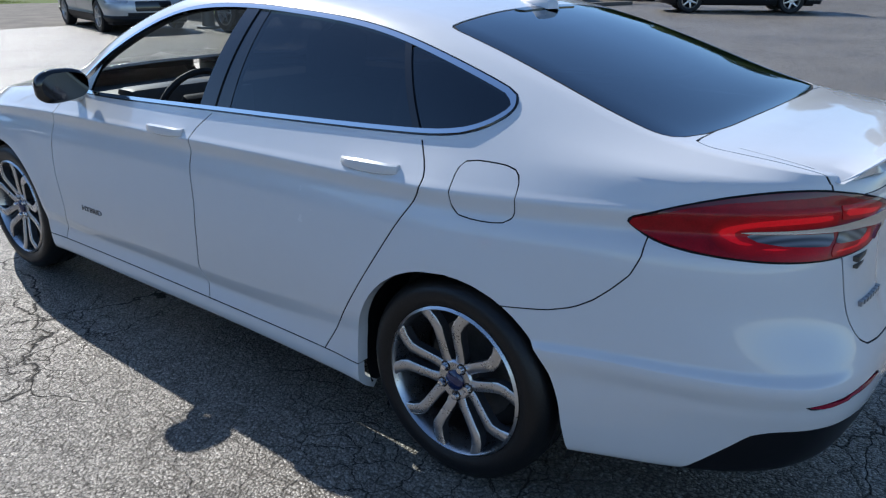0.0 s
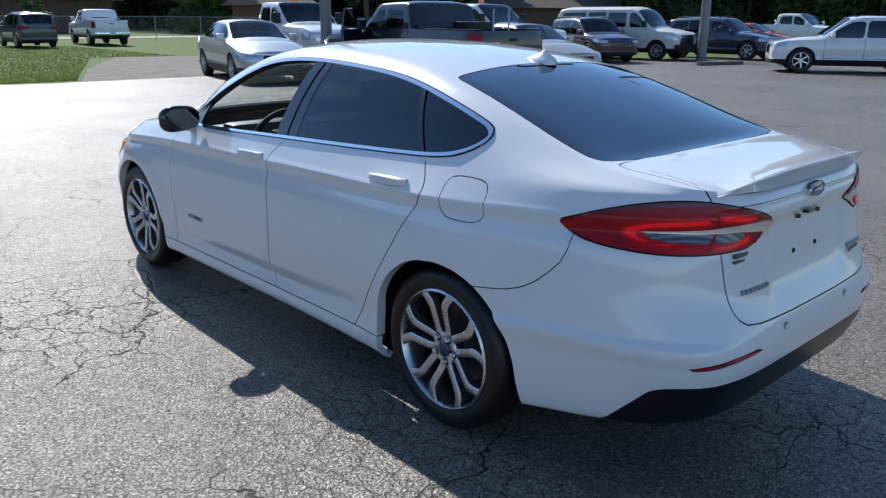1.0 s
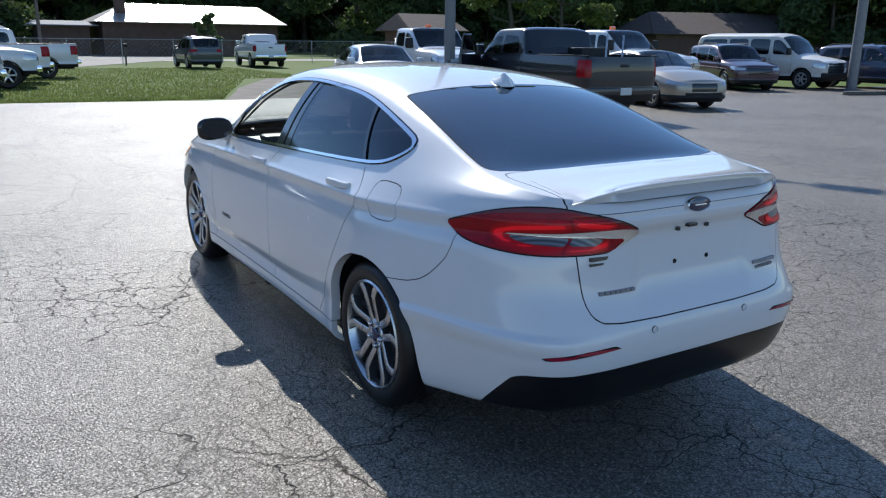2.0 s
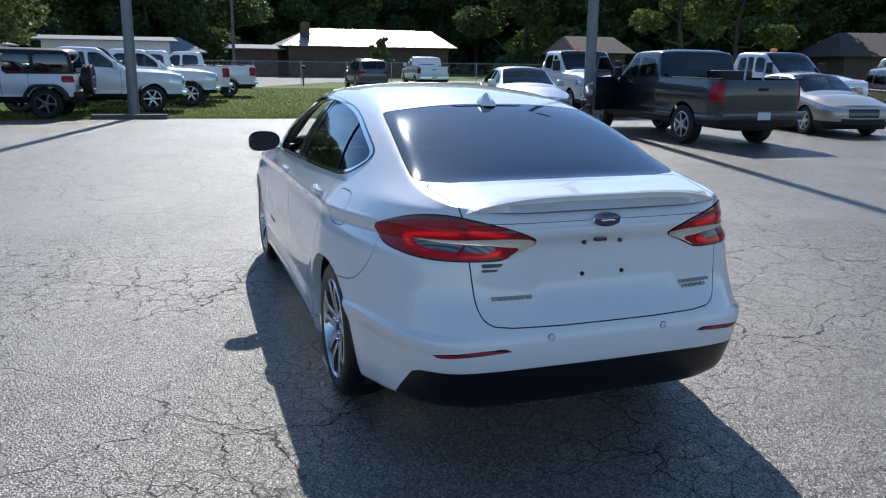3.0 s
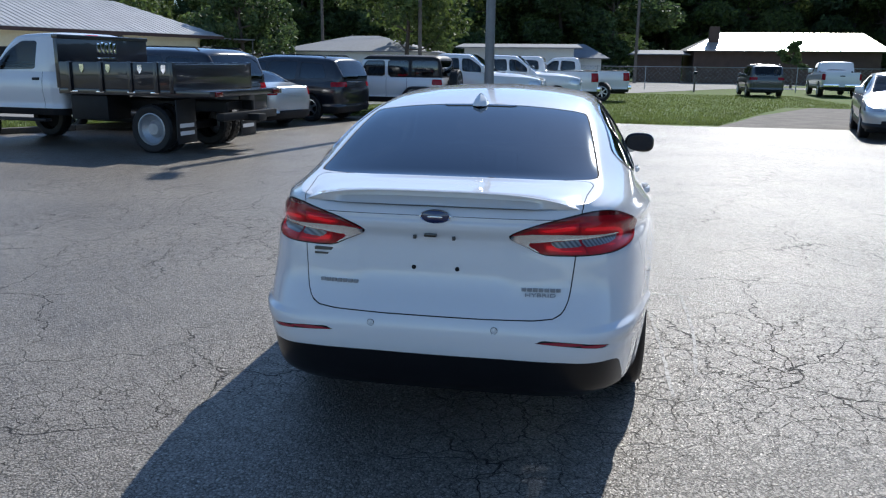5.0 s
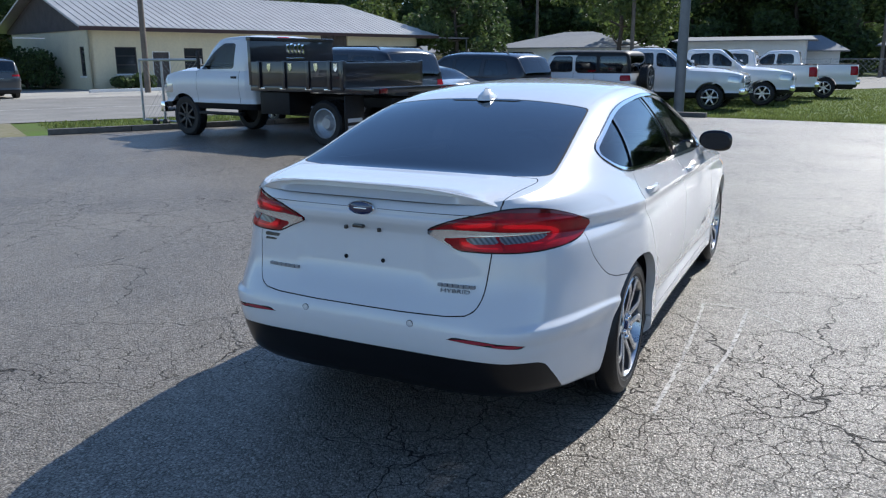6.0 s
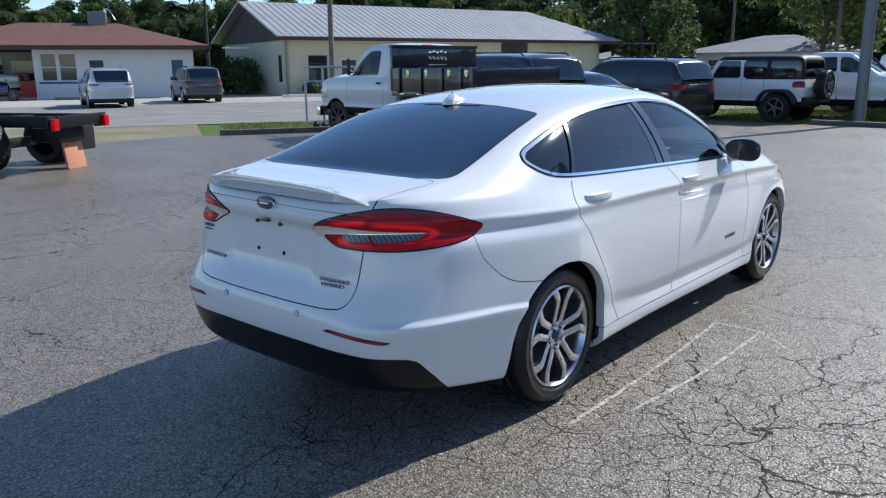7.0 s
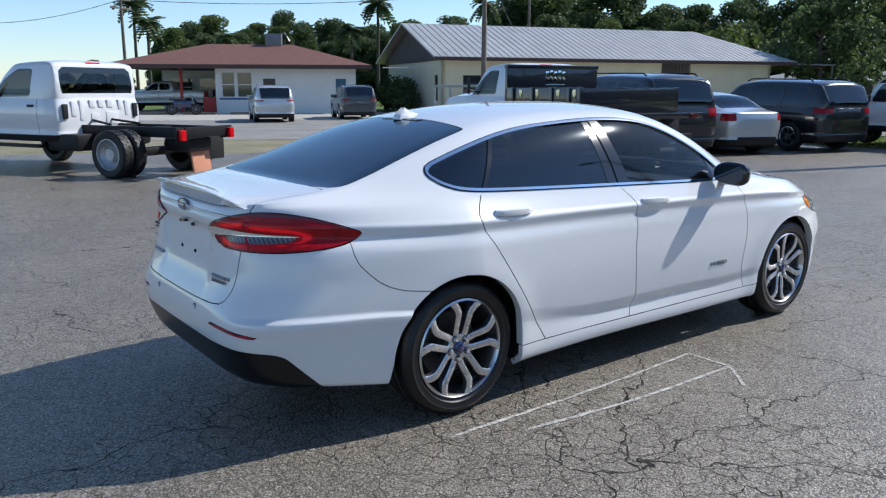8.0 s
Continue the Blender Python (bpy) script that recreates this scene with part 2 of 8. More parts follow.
# ---- ground, street, lot ----
ACROSS, ALONG = Vector((-0.86, 0.51, 0)).normalized(), Vector((0.51, 0.86, 0)).normalized()


def street(r, q, z=0.0):
    """A point by its distance across towards the street and along it."""
    p = ACROSS * r + ALONG * q
    return Vector((p.x, p.y, z))


def rise(x, y):
    """The ground lifts gently beyond the street."""
    r = -0.86 * x + 0.51 * y
    return 0.04 * (lambda t: t * t * (3 - 2 * t))(max(0.0, min(1.0, (r - 24) / 12)))


def asphalt_material():
    """Old cracked asphalt: aggregate, patches, wide and fine cracks."""
    m = bpy.data.materials.new("cracked asphalt")
    m.use_nodes = True
    n, l = m.node_tree.nodes, m.node_tree.links
    b = n["Principled BSDF"]
    co = n.new("ShaderNodeTexCoord")

    def noise_node(scale, detail=5, rough=0.55):
        t = n.new("ShaderNodeTexNoise")
        t.inputs["Scale"].default_value, t.inputs["Detail"].default_value, t.inputs["Roughness"].default_value = scale, detail, rough
        l.new(co.outputs["Object"], t.inputs["Vector"])
        return t

    def maths(op, a, c, d=None):
        k = n.new("ShaderNodeMath")
        k.operation = op
        for i, v in enumerate((a, c) if d is None else (a, c, d)):
            if isinstance(v, (int, float)):
                k.inputs[i].default_value = v
            else:
                l.new(v, k.inputs[i])
        return k.outputs[0]

    def span(v, a, c, d=0.0, e=1.0):
        k = n.new("ShaderNodeMapRange")
        k.inputs["From Min"].default_value, k.inputs["From Max"].default_value = a, c
        k.inputs["To Min"].default_value, k.inputs["To Max"].default_value = d, e
        l.new(v, k.inputs["Value"])
        return k.outputs[0]

    def cracks(scale, warp, width, seed):
        w = noise_node(scale * 2.3, 4)
        mix = n.new("ShaderNodeVectorMath")
        mix.operation = "MULTIPLY_ADD"
        l.new(w.outputs["Color"], mix.inputs[0])
        mix.inputs[1].default_value = (warp, warp, 0)
        add = n.new("ShaderNodeVectorMath")
        add.inputs[1].default_value = (seed, seed * 1.7, 0)
        l.new(co.outputs["Object"], add.inputs[0])
        l.new(add.outputs[0], mix.inputs[2])
        v = n.new("ShaderNodeTexVoronoi")
        v.feature, v.voronoi_dimensions = "DISTANCE_TO_EDGE", "2D"
        v.inputs["Scale"].default_value = scale
        l.new(mix.outputs[0], v.inputs["Vector"])
        return span(v.outputs["Distance"], width * scale * 0.35, width * scale, 1.0, 0.0)

    wide = cracks(0.95, 0.55, 0.0085, 3.1)
    mid = cracks(2.2, 0.30, 0.0072, 7.7)
    fine = cracks(7.5, 0.08, 0.0043, 1.3)
    craze = cracks(34.0, 0.022, 0.0024, 5.9)
    zone = span(noise_node(0.35, 3).outputs["Fac"], 0.40, 0.56)
    mid = maths("MULTIPLY", mid, span(noise_node(0.45, 3).outputs["Fac"], 0.46, 0.57))
    fine = maths("MULTIPLY", fine, maths("MULTIPLY", zone, 0.9))
    wide = maths("MULTIPLY", wide, span(noise_node(0.7, 2).outputs["Fac"], 0.36, 0.52))
    craze = maths("MULTIPLY", craze, span(noise_node(11.0, 4, 0.65).outputs["Fac"], 0.40, 0.58, 0.10, 0.75))
    crack = maths("MAXIMUM", maths("MAXIMUM", wide, craze), maths("MAXIMUM", mid, fine))
    stone = noise_node(170, 2, 0.7)
    grit = n.new("ShaderNodeTexVoronoi")
    grit.inputs["Scale"].default_value = 100
    l.new(co.outputs["Object"], grit.inputs["Vector"])
    pits = maths("MULTIPLY", span(grit.outputs["Distance"], 0.50, 0.70), 0.60)
    hollow = maths("MAXIMUM", crack, pits)
    patch = noise_node(0.5, 6, 0.62)
    ramp = n.new("ShaderNodeValToRGB")
    ramp.color_ramp.elements[0].position, ramp.color_ramp.elements[1].position = 0.30, 0.72
    ramp.color_ramp.elements[0].color, ramp.color_ramp.elements[1].color = (0.096, 0.083, 0.068, 1), (0.300, 0.259, 0.203, 1)
    l.new(maths("ADD", maths("MULTIPLY", patch.outputs["Fac"], 0.65), maths("MULTIPLY", stone.outputs["Fac"], 0.35)), ramp.inputs["Fac"])
    spots = n.new("ShaderNodeMix")
    spots.data_type = "RGBA"
    spots.inputs["B"].default_value = (0.46, 0.41, 0.34, 1)
    l.new(span(grit.outputs["Color"], 0.58, 0.92, 0.0, 0.85), spots.inputs["Factor"])
    l.new(ramp.outputs["Color"], spots.inputs["A"])
    dusty = n.new("ShaderNodeMix")
    dusty.data_type = "RGBA"
    dusty.inputs["B"].default_value = (0.33, 0.29, 0.235, 1)
    l.new(maths("MULTIPLY", span(noise_node(1.4, 9, 0.68).outputs["Fac"], 0.50, 0.72), 0.55), dusty.inputs["Factor"])
    l.new(spots.outputs["Result"], dusty.inputs["A"])
    dark = n.new("ShaderNodeMix")
    dark.data_type = "RGBA"
    dark.inputs["B"].default_value = (0.018, 0.017, 0.016, 1)
    l.new(maths("MULTIPLY", hollow, 0.95), dark.inputs["Factor"])
    l.new(dusty.outputs["Result"], dark.inputs["A"])
    l.new(dark.outputs["Result"], b.inputs["Base Color"])
    l.new(span(stone.outputs["Fac"], 0.3, 0.7, 0.28, 0.46), b.inputs["Roughness"])
    b.inputs["IOR"].default_value = 1.55
    l.new(span(hollow, 0.0, 0.8, 0.68, 0.04), b.inputs["Specular IOR Level"])
    height = maths("ADD", maths("MULTIPLY", stone.outputs["Fac"], 0.5), maths("MULTIPLY", grit.outputs["Distance"], -0.9))
    bp = n.new("ShaderNodeBump")
    bp.inputs["Strength"].default_value, bp.inputs["Distance"].default_value = 0.60, 0.008
    l.new(height, bp.inputs["Height"])
    bp2 = n.new("ShaderNodeBump")
    bp2.invert = True
    bp2.inputs["Strength"].default_value, bp2.inputs["Distance"].default_value = 0.45, 0.02
    l.new(crack, bp2.inputs["Height"])
    l.new(bp.outputs["Normal"], bp2.inputs["Normal"])
    l.new(bp2.outputs["Normal"], b.inputs["Normal"])
    return m


ASPHALT = asphalt_material()
ROAD = material("worn street asphalt", (0.26, 0.248, 0.228), 0.75, vary=0.25, scale=0.8, bump=0.3, bump_scale=80, spec=0.15)
TURF = material("mown grass", (0.075, 0.125, 0.022), 0.9, vary=0.4, scale=0.6, second=(0.10, 0.115, 0.038), bump=0.8, bump_scale=30, spec=0.15)
GRAVEL = material("pale gravel", (0.20, 0.18, 0.155), 0.9, vary=0.35, scale=1.5, bump=0.6, bump_scale=60, spec=0.15)
SAND = material("sandy verge", (0.22, 0.195, 0.15), 0.92, vary=0.4, scale=0.7, second=(0.16, 0.155, 0.07), bump=0.5, bump_scale=40, spec=0.15)
CONCRETE = material("weathered concrete", (0.42, 0.40, 0.36), 0.85, vary=0.2, scale=1.2, bump=0.3, bump_scale=60, spec=0.15)
KERB = material("dark old kerb", (0.12, 0.115, 0.105), 0.85, vary=0.35, scale=3.0, bump=0.4, bump_scale=50)
LINE_PAINT = material("worn white road paint", (0.5, 0.49, 0.46), 0.8, vary=0.3, scale=4.0)


def flat_sheet(name, outline, z, mat, label, category="ground"):
    bm = bmesh.new()
    bm.faces.new([bm.verts.new((p[0], p[1], z)) for p in outline])
    bmesh.ops.recalc_face_normals(bm, faces=bm.faces)
    if next(iter(bm.faces)).normal.z < 0:
        bmesh.ops.reverse_faces(bm, faces=bm.faces)
    me = bpy.data.meshes.new(name)
    bm.to_mesh(me)
    bm.free()
    me.materials.append(mat)
    return tagged(new(name, me), label, category, "", "structure")


def band_sheet(name, r0, r1, q0, q1, lift, mat, label, category="road", nr=24, nq=40):
    """A sheet in street coordinates that follows the ground."""
    bm = bmesh.new()
    rows = []
    for i in range(nr + 1):
        row = []
        for j in range(nq + 1):
            p = street(r0 + (r1 - r0) * i / nr, q0 + (q1 - q0) * j / nq)
            row.append(bm.verts.new((p.x, p.y, rise(p.x, p.y) + lift)))
        rows.append(row)
    for a, c in zip(rows, rows[1:]):
        for j in range(nq):
            bm.faces.new((a[j], a[j + 1], c[j + 1], c[j]))
    bmesh.ops.recalc_face_normals(bm, faces=bm.faces)
    if next(iter(bm.faces)).normal.z < 0:
        bmesh.ops.reverse_faces(bm, faces=bm.faces)
    me = bpy.data.meshes.new(name)
    bm.to_mesh(me)
    bm.free()
    me.materials.append(mat)
    return tagged(new(name, me), label, category, "", "structure")


def ground_sheet():
    bm = bmesh.new()
    rows = []
    ticks = [-900, -500, -300, -200, -140] + list(range(-100, 101, 4)) + [140, 200, 300, 500, 900]
    for x in ticks:
        rows.append([bm.verts.new((x, y, rise(x, y) - 0.03)) for y in ticks])
    for a, c in zip(rows, rows[1:]):
        for j in range(len(ticks) - 1):
            bm.faces.new((a[j], c[j], c[j + 1], a[j + 1]))
    me = bpy.data.meshes.new("ground")
    bm.to_mesh(me)
    bm.free()
    me.materials.append(TURF)
    tagged(new("ground", me), "green mown grass ground reaching to the trees", "ground", "", "structure")


ground_sheet()
west = [street(15.12, q) for q in (8.6, 4, 0, -1.4)] + [street(r, q) for r, q in ((15.2, -2.6), (14.3, -4), (14.8, -7), (14.1, -11), (14.6, -18), (14.4, -40), (14.4, -70))]
LOT = [(3.2, 17.0), (1.0, 17.5), (-1.0, 17.85), (-3.6, 17.95), (-6.0, 18.25), (-8.3, 18.1)] + [(p.x, p.y) for p in west] + [(70, -70), (70, 6), (45, 11.2), (36, 13.2), (30, 14.3), (24, 15.2), (17, 16.0), (10, 16.7), (6.5, 17.0)]
flat_sheet("pavement", LOT, -0.0, ASPHALT, "grey cracked asphalt car lot", "pavement")
flat_sheet("gravel_drive", [(3.8, 16.6), (6.4, 16.6), (11.2, 16.3), (13.0, 20.0), (12.6, 28.0), (9.4, 29.0), (6.1, 22.6), (5.0, 19.6)], -0.012, GRAVEL, "pale gravel drive beside the lawn")
band_sheet("verge", 13.5, 20.2, -60, -1.8, -0.012, SAND, "sandy dry-grass verge along the street", "ground", 8, 30)
band_sheet("road", 19.6, 34.0, -90, 120, -0.006, ROAD, "worn grey street beside the lot", "road")
band_sheet("forecourt", 33.6, 46.0, -40, 60, -0.002, CONCRETE, "pale concrete forecourt at the shop", "pavement")
band_sheet("road_line", 25.72, 25.86, -90, 120, 0.001, LINE_PAINT, "worn white road line", "road line")
band_sheet("road_line", 33.0, 33.12, -90, 120, 0.001, LINE_PAINT, "worn white road line", "road line")
flat_sheet("far_road", [(-60, 57), (90, 57), (90, 62), (-60, 62)], -0.012, CONCRETE, "pale far road behind the fence", "road")


def bar_stone(name, p, q, w, h, label, category="kerb"):
    p, q = Vector((p[0], p[1], 0)), Vector((q[0], q[1], 0))
    d = q - p
    ob = base(name, pose(p.x, p.y, rise(p.x, p.y), 0, 0, math.degrees(math.atan2(d.y, d.x))), label, category)
    n = max(1, round(d.length / 1.83))
    for i in range(n):
        a, c = d.length * i / n + 0.008, d.length * (i + 1) / n - 0.008
        part("kerb_stone", box_bm(a, c, -w / 2, w / 2, -0.03, h, 0.02), KERB, ob)
    return ob


bar_stone("kerb", street(15.22, -1.4), street(15.22, 9.0), 0.18, 0.13, "dark concrete kerb along the grass verge")
bar_stone("parking_stop", (-3.50, 18.05), (-1.55, 17.78), 0.20, 0.13, "dark concrete parking stop at a pole", "parking stop")
bar_stone("parking_stop", (23.3, 11.3), (25.3, 10.7), 0.20, 0.13, "dark concrete parking stop at a pole", "parking stop")

# chalk lines on the asphalt beside the car
CHALK = material("worn chalk line", (0.46, 0.44, 0.41), 0.9, vary=0.35, scale=12.0)


def wear_through(m, scale, lo, hi):
    """Lets the ground show through a thin coat where it is worn away."""
    n, l = m.node_tree.nodes, m.node_tree.links
    co, noise, rng, clear, mix = (n.new("ShaderNode" + k) for k in ("TexCoord", "TexNoise", "MapRange", "BsdfTransparent", "MixShader"))
    noise.inputs["Scale"].default_value, noise.inputs["Detail"].default_value = scale, 6
    rng.inputs["From Min"].default_value, rng.inputs["From Max"].default_value = lo, hi
    l.new(co.outputs["Object"], noise.inputs["Vector"])
    l.new(noise.outputs["Fac"], rng.inputs["Value"])
    l.new(rng.outputs[0], mix.inputs["Fac"])
    l.new(clear.outputs[0], mix.inputs[1])
    l.new(n["Principled BSDF"].outputs[0], mix.inputs[2])
    l.new(mix.outputs[0], n["Material Output"].inputs["Surface"])


wear_through(CHALK, 45.0, 0.26, 0.52)


def chalk(points, w):
    bm = bmesh.new()
    prev = None
    for i, (x, y) in enumerate(points):
        a = Vector(points[max(i - 1, 0)])
        c = Vector(points[min(i + 1, len(points) - 1)])
        d = (c - a).normalized()
        k = w * (0.7 + 0.5 * random.random())
        cur = [bm.verts.new((x - d.y * k / 2, y + d.x * k / 2, 0.004)), bm.verts.new((x + d.y * k / 2, y - d.x * k / 2, 0.004))]
        if prev:
            bm.faces.new((prev[0], prev[1], cur[1], cur[0]))
        prev = cur
    me = bpy.data.meshes.new("chalk_line")
    bm.to_mesh(me)
    bm.free()
    me.materials.append(CHALK)
    tagged(new("chalk_line", me), "faint pale chalk line on the asphalt", "road line", "", "structure")


for (ax, ay), (bx, by), bow in (((1.05, -1.62), (1.0, 0.20), 0.02), ((1.20, -1.30), (1.275, 0.21), 0.03), ((1.0, 0.20), (1.275, 0.21), 0.0), ((1.275, 0.21), (1.5, 0.0), 0.0)):
    pts = [(ax + (bx - ax) * i / 24 + bow * math.sin(math.pi * i / 24) + random.uniform(-0.004, 0.004), ay + (by - ay) * i / 24) for i in range(25)]
    chalk(pts, 0.02)

# ---- the white sedan ----
def spline(pairs):
    """A smooth curve through (x, y) pairs."""
    xs, ys = np.array([p[0] for p in pairs], float), np.array([p[1] for p in pairs], float)
    n = len(xs)
    h = np.diff(xs)
    a = np.eye(n)
    r = np.zeros(n)
    for i in range(1, n - 1):
        a[i, i - 1], a[i, i], a[i, i + 1] = h[i - 1], 2 * (h[i - 1] + h[i]), h[i]
        r[i] = 6 * ((ys[i + 1] - ys[i]) / h[i] - (ys[i] - ys[i - 1]) / h[i - 1])
    m = np.linalg.solve(a, r)

    def at(x):
        x = np.clip(x, xs[0], xs[-1])
        i = np.clip(np.searchsorted(xs, x) - 1, 0, n - 2)
        t0, t1 = xs[i + 1] - x, x - xs[i]
        return (m[i] * t0 ** 3 + m[i + 1] * t1 ** 3) / (6 * h[i]) + (ys[i] / h[i] - m[i] * h[i] / 6) * t0 + (ys[i + 1] / h[i] - m[i + 1] * h[i] / 6) * t1
    return at


def table(fn, lo, hi, n=600):
    """A fast scalar version of a curve."""
    vals = [float(v) for v in fn(np.linspace(lo, hi, n))]
    k = (n - 1) / (hi - lo)

    def at(x):
        f = (x - lo) * k
        if f <= 0:
            return vals[0]
        if f >= n - 1:
            return vals[-1]
        i = int(f)
        f -= i
        return vals[i] * (1 - f) + vals[i + 1] * f
    return at


REAR, NOSE = -1.35, 1.35            # where the end caps begin
ZY = (-2.45, -1.9, -1.35, -0.6, 0.3, 1.0, 1.7, 2.35)
LINES = []


def styling_line(widths, tail, nose, heights):
    """One line round the body, from the underside up: half widths at four stations, tail and nose as (y, roundness, taper), heights along the length."""
    LINES.append((widths, tail, nose, heights))


styling_line((0.855, 0.80, 0.80, 0.80), (-2.38, 6.0, 0.17), (2.15, 3.0, 0.1), (0.295, 0.245, 0.18, 0.18, 0.18, 0.18, 0.20, 0.22))
styling_line((0.885, 0.878, 0.878, 0.880), (-2.425, 6.3, 0.17), (2.30, 3.0, 0.1), (0.345, 0.272, 0.215, 0.215, 0.215, 0.215, 0.22, 0.24))
styling_line((0.908, 0.893, 0.890, 0.895), (-2.466, 6.4, 0.175), (2.36, 3.0, 0.1), (0.45, 0.41, 0.275, 0.275, 0.275, 0.275, 0.35, 0.38))
styling_line((0.918, 0.880, 0.877, 0.900), (-2.476, 6.5, 0.175), (2.37, 3.0, 0.1), (0.52, 0.50, 0.44, 0.36, 0.35, 0.36, 0.45, 0.48))
styling_line((0.923, 0.900, 0.897, 0.910), (-2.468, 6.2, 0.18), (2.38, 3.0, 0.1), (0.60, 0.588, 0.53, 0.43, 0.41, 0.42, 0.53, 0.56))
styling_line((0.925, 0.914, 0.911, 0.913), (-2.418, 5.8, 0.195), (2.37, 2.8, 0.12), (0.73, 0.725, 0.64, 0.62, 0.60, 0.60, 0.65, 0.65))
styling_line((0.916, 0.907, 0.902, 0.900), (-2.402, 5.5, 0.205), (2.33, 2.6, 0.15), (0.88, 0.86, 0.82, 0.80, 0.78, 0.77, 0.77, 0.73))
styling_line((0.893, 0.889, 0.886, 0.876), (-2.405, 5.2, 0.225), (2.26, 2.5, 0.18), (0.945, 0.918, 0.900, 0.888, 0.870, 0.852, 0.815, 0.765))
styling_line((0.900, 0.899, 0.897, 0.884), (-2.412, 5.0, 0.23), (2.22, 2.4, 0.2), (0.99, 0.965, 0.945, 0.932, 0.915, 0.895, 0.85, 0.79))
styling_line((0.878, 0.883, 0.882, 0.864), (-2.402, 5.0, 0.205), (2.18, 2.4, 0.2), (1.015, 0.990, 0.975, 0.958, 0.938, 0.916, 0.868, 0.81))
styling_line((0.815, 0.840, 0.843, 0.80), (-2.385, 5.0, 0.13), (2.08, 2.4, 0.2), (1.055, 1.055, 1.06, 1.037, 1.008, 0.985, 0.92, 0.86))
TOP = len(LINES) - 1


def steady(pairs):
    """A curve through (x, y) pairs that never overshoots them."""
    xs, ys = np.array([p[0] for p in pairs], float), np.array([p[1] for p in pairs], float)
    h, d = np.diff(xs), np.diff(ys) / np.diff(xs)
    m = np.zeros(len(xs))
    m[0], m[-1] = d[0], d[-1]
    for i in range(1, len(xs) - 1):
        if d[i - 1] * d[i] > 0:
            w1, w2 = 2 * h[i] + h[i - 1], h[i] + 2 * h[i - 1]
            m[i] = (w1 + w2) / (w1 / d[i - 1] + w2 / d[i])

    def at(x):
        x = np.clip(x, xs[0], xs[-1])
        i = np.clip(np.searchsorted(xs, x) - 1, 0, len(xs) - 2)
        t = (x - xs[i]) / h[i]
        return ys[i] * (1 + 2 * t) * (1 - t) ** 2 + h[i] * m[i] * t * (1 - t) ** 2 + ys[i + 1] * t * t * (3 - 2 * t) + h[i] * m[i + 1] * t * t * (t - 1)
    return at


def cap_angles(n=400):
    """Angles that are evenly spaced along a rounded end cap."""
    th = np.linspace(0, math.pi / 2, 4000)
    x, y = 0.9 * np.sin(th) ** 0.5, 1.06 * np.cos(th) ** 0.5
    d = np.concatenate(([0], np.cumsum(np.hypot(np.diff(x), np.diff(y)))))
    return np.interp(np.linspace(0, d[-1], n), d, th), float(d[-1])


CAP_TH, CAP_LEN = cap_angles()


def line_tables():
    out = []
    s = np.linspace(0, 3, 1801)
    for widths, (yr, nr, cr), (yf, nf, cf), zs in LINES:
        w = spline(list(zip((-1.35, -0.6, 0.3, 1.35), widths)))
        z = spline(list(zip(ZY, zs)))
        th = np.interp(np.where(s < 1, s, np.where(s > 2, 3 - s, 1)), np.linspace(0, 1, len(CAP_TH)), CAP_TH)
        tr, sr = np.cos(th) ** (2 / nr), np.sin(th) ** (2 / nr)
        tf, sf = np.cos(th) ** (2 / nf), np.sin(th) ** (2 / nf)
        side = REAR + (NOSE - REAR) * np.clip(s - 1, 0, 1)
        y = np.where(s < 1, REAR + (yr - REAR) * tr, np.where(s > 2, NOSE + (yf - NOSE) * tf, side))
        x = np.where(s < 1, widths[0] * (1 - cr * tr ** 1.25) * sr, np.where(s > 2, widths[3] * (1 - cf * tf * tf) * sf, w(side)))
        out.append(list(zip(x.tolist(), y.tolist(), z(y).tolist())))
    return out


LINE_T = line_tables()
ARC = CAP_LEN                        # length of the tail cap along the ring


def on_line(k, s):
    f = max(0.0, min(3.0, s)) * 600
    i = min(int(f), 1799)
    f -= i
    a, b = LINE_T[k][i], LINE_T[k][i + 1]
    return a[0] + (b[0] - a[0]) * f, a[1] + (b[1] - a[1]) * f, a[2] + (b[2] - a[2]) * f


def smooth(a, b, x):
    t = max(0.0, min(1.0, (x - a) / (b - a)))
    return t * t * (3 - 2 * t)


HUB_Z, HUB_Y, ARCH = 0.334, 1.425, 0.368


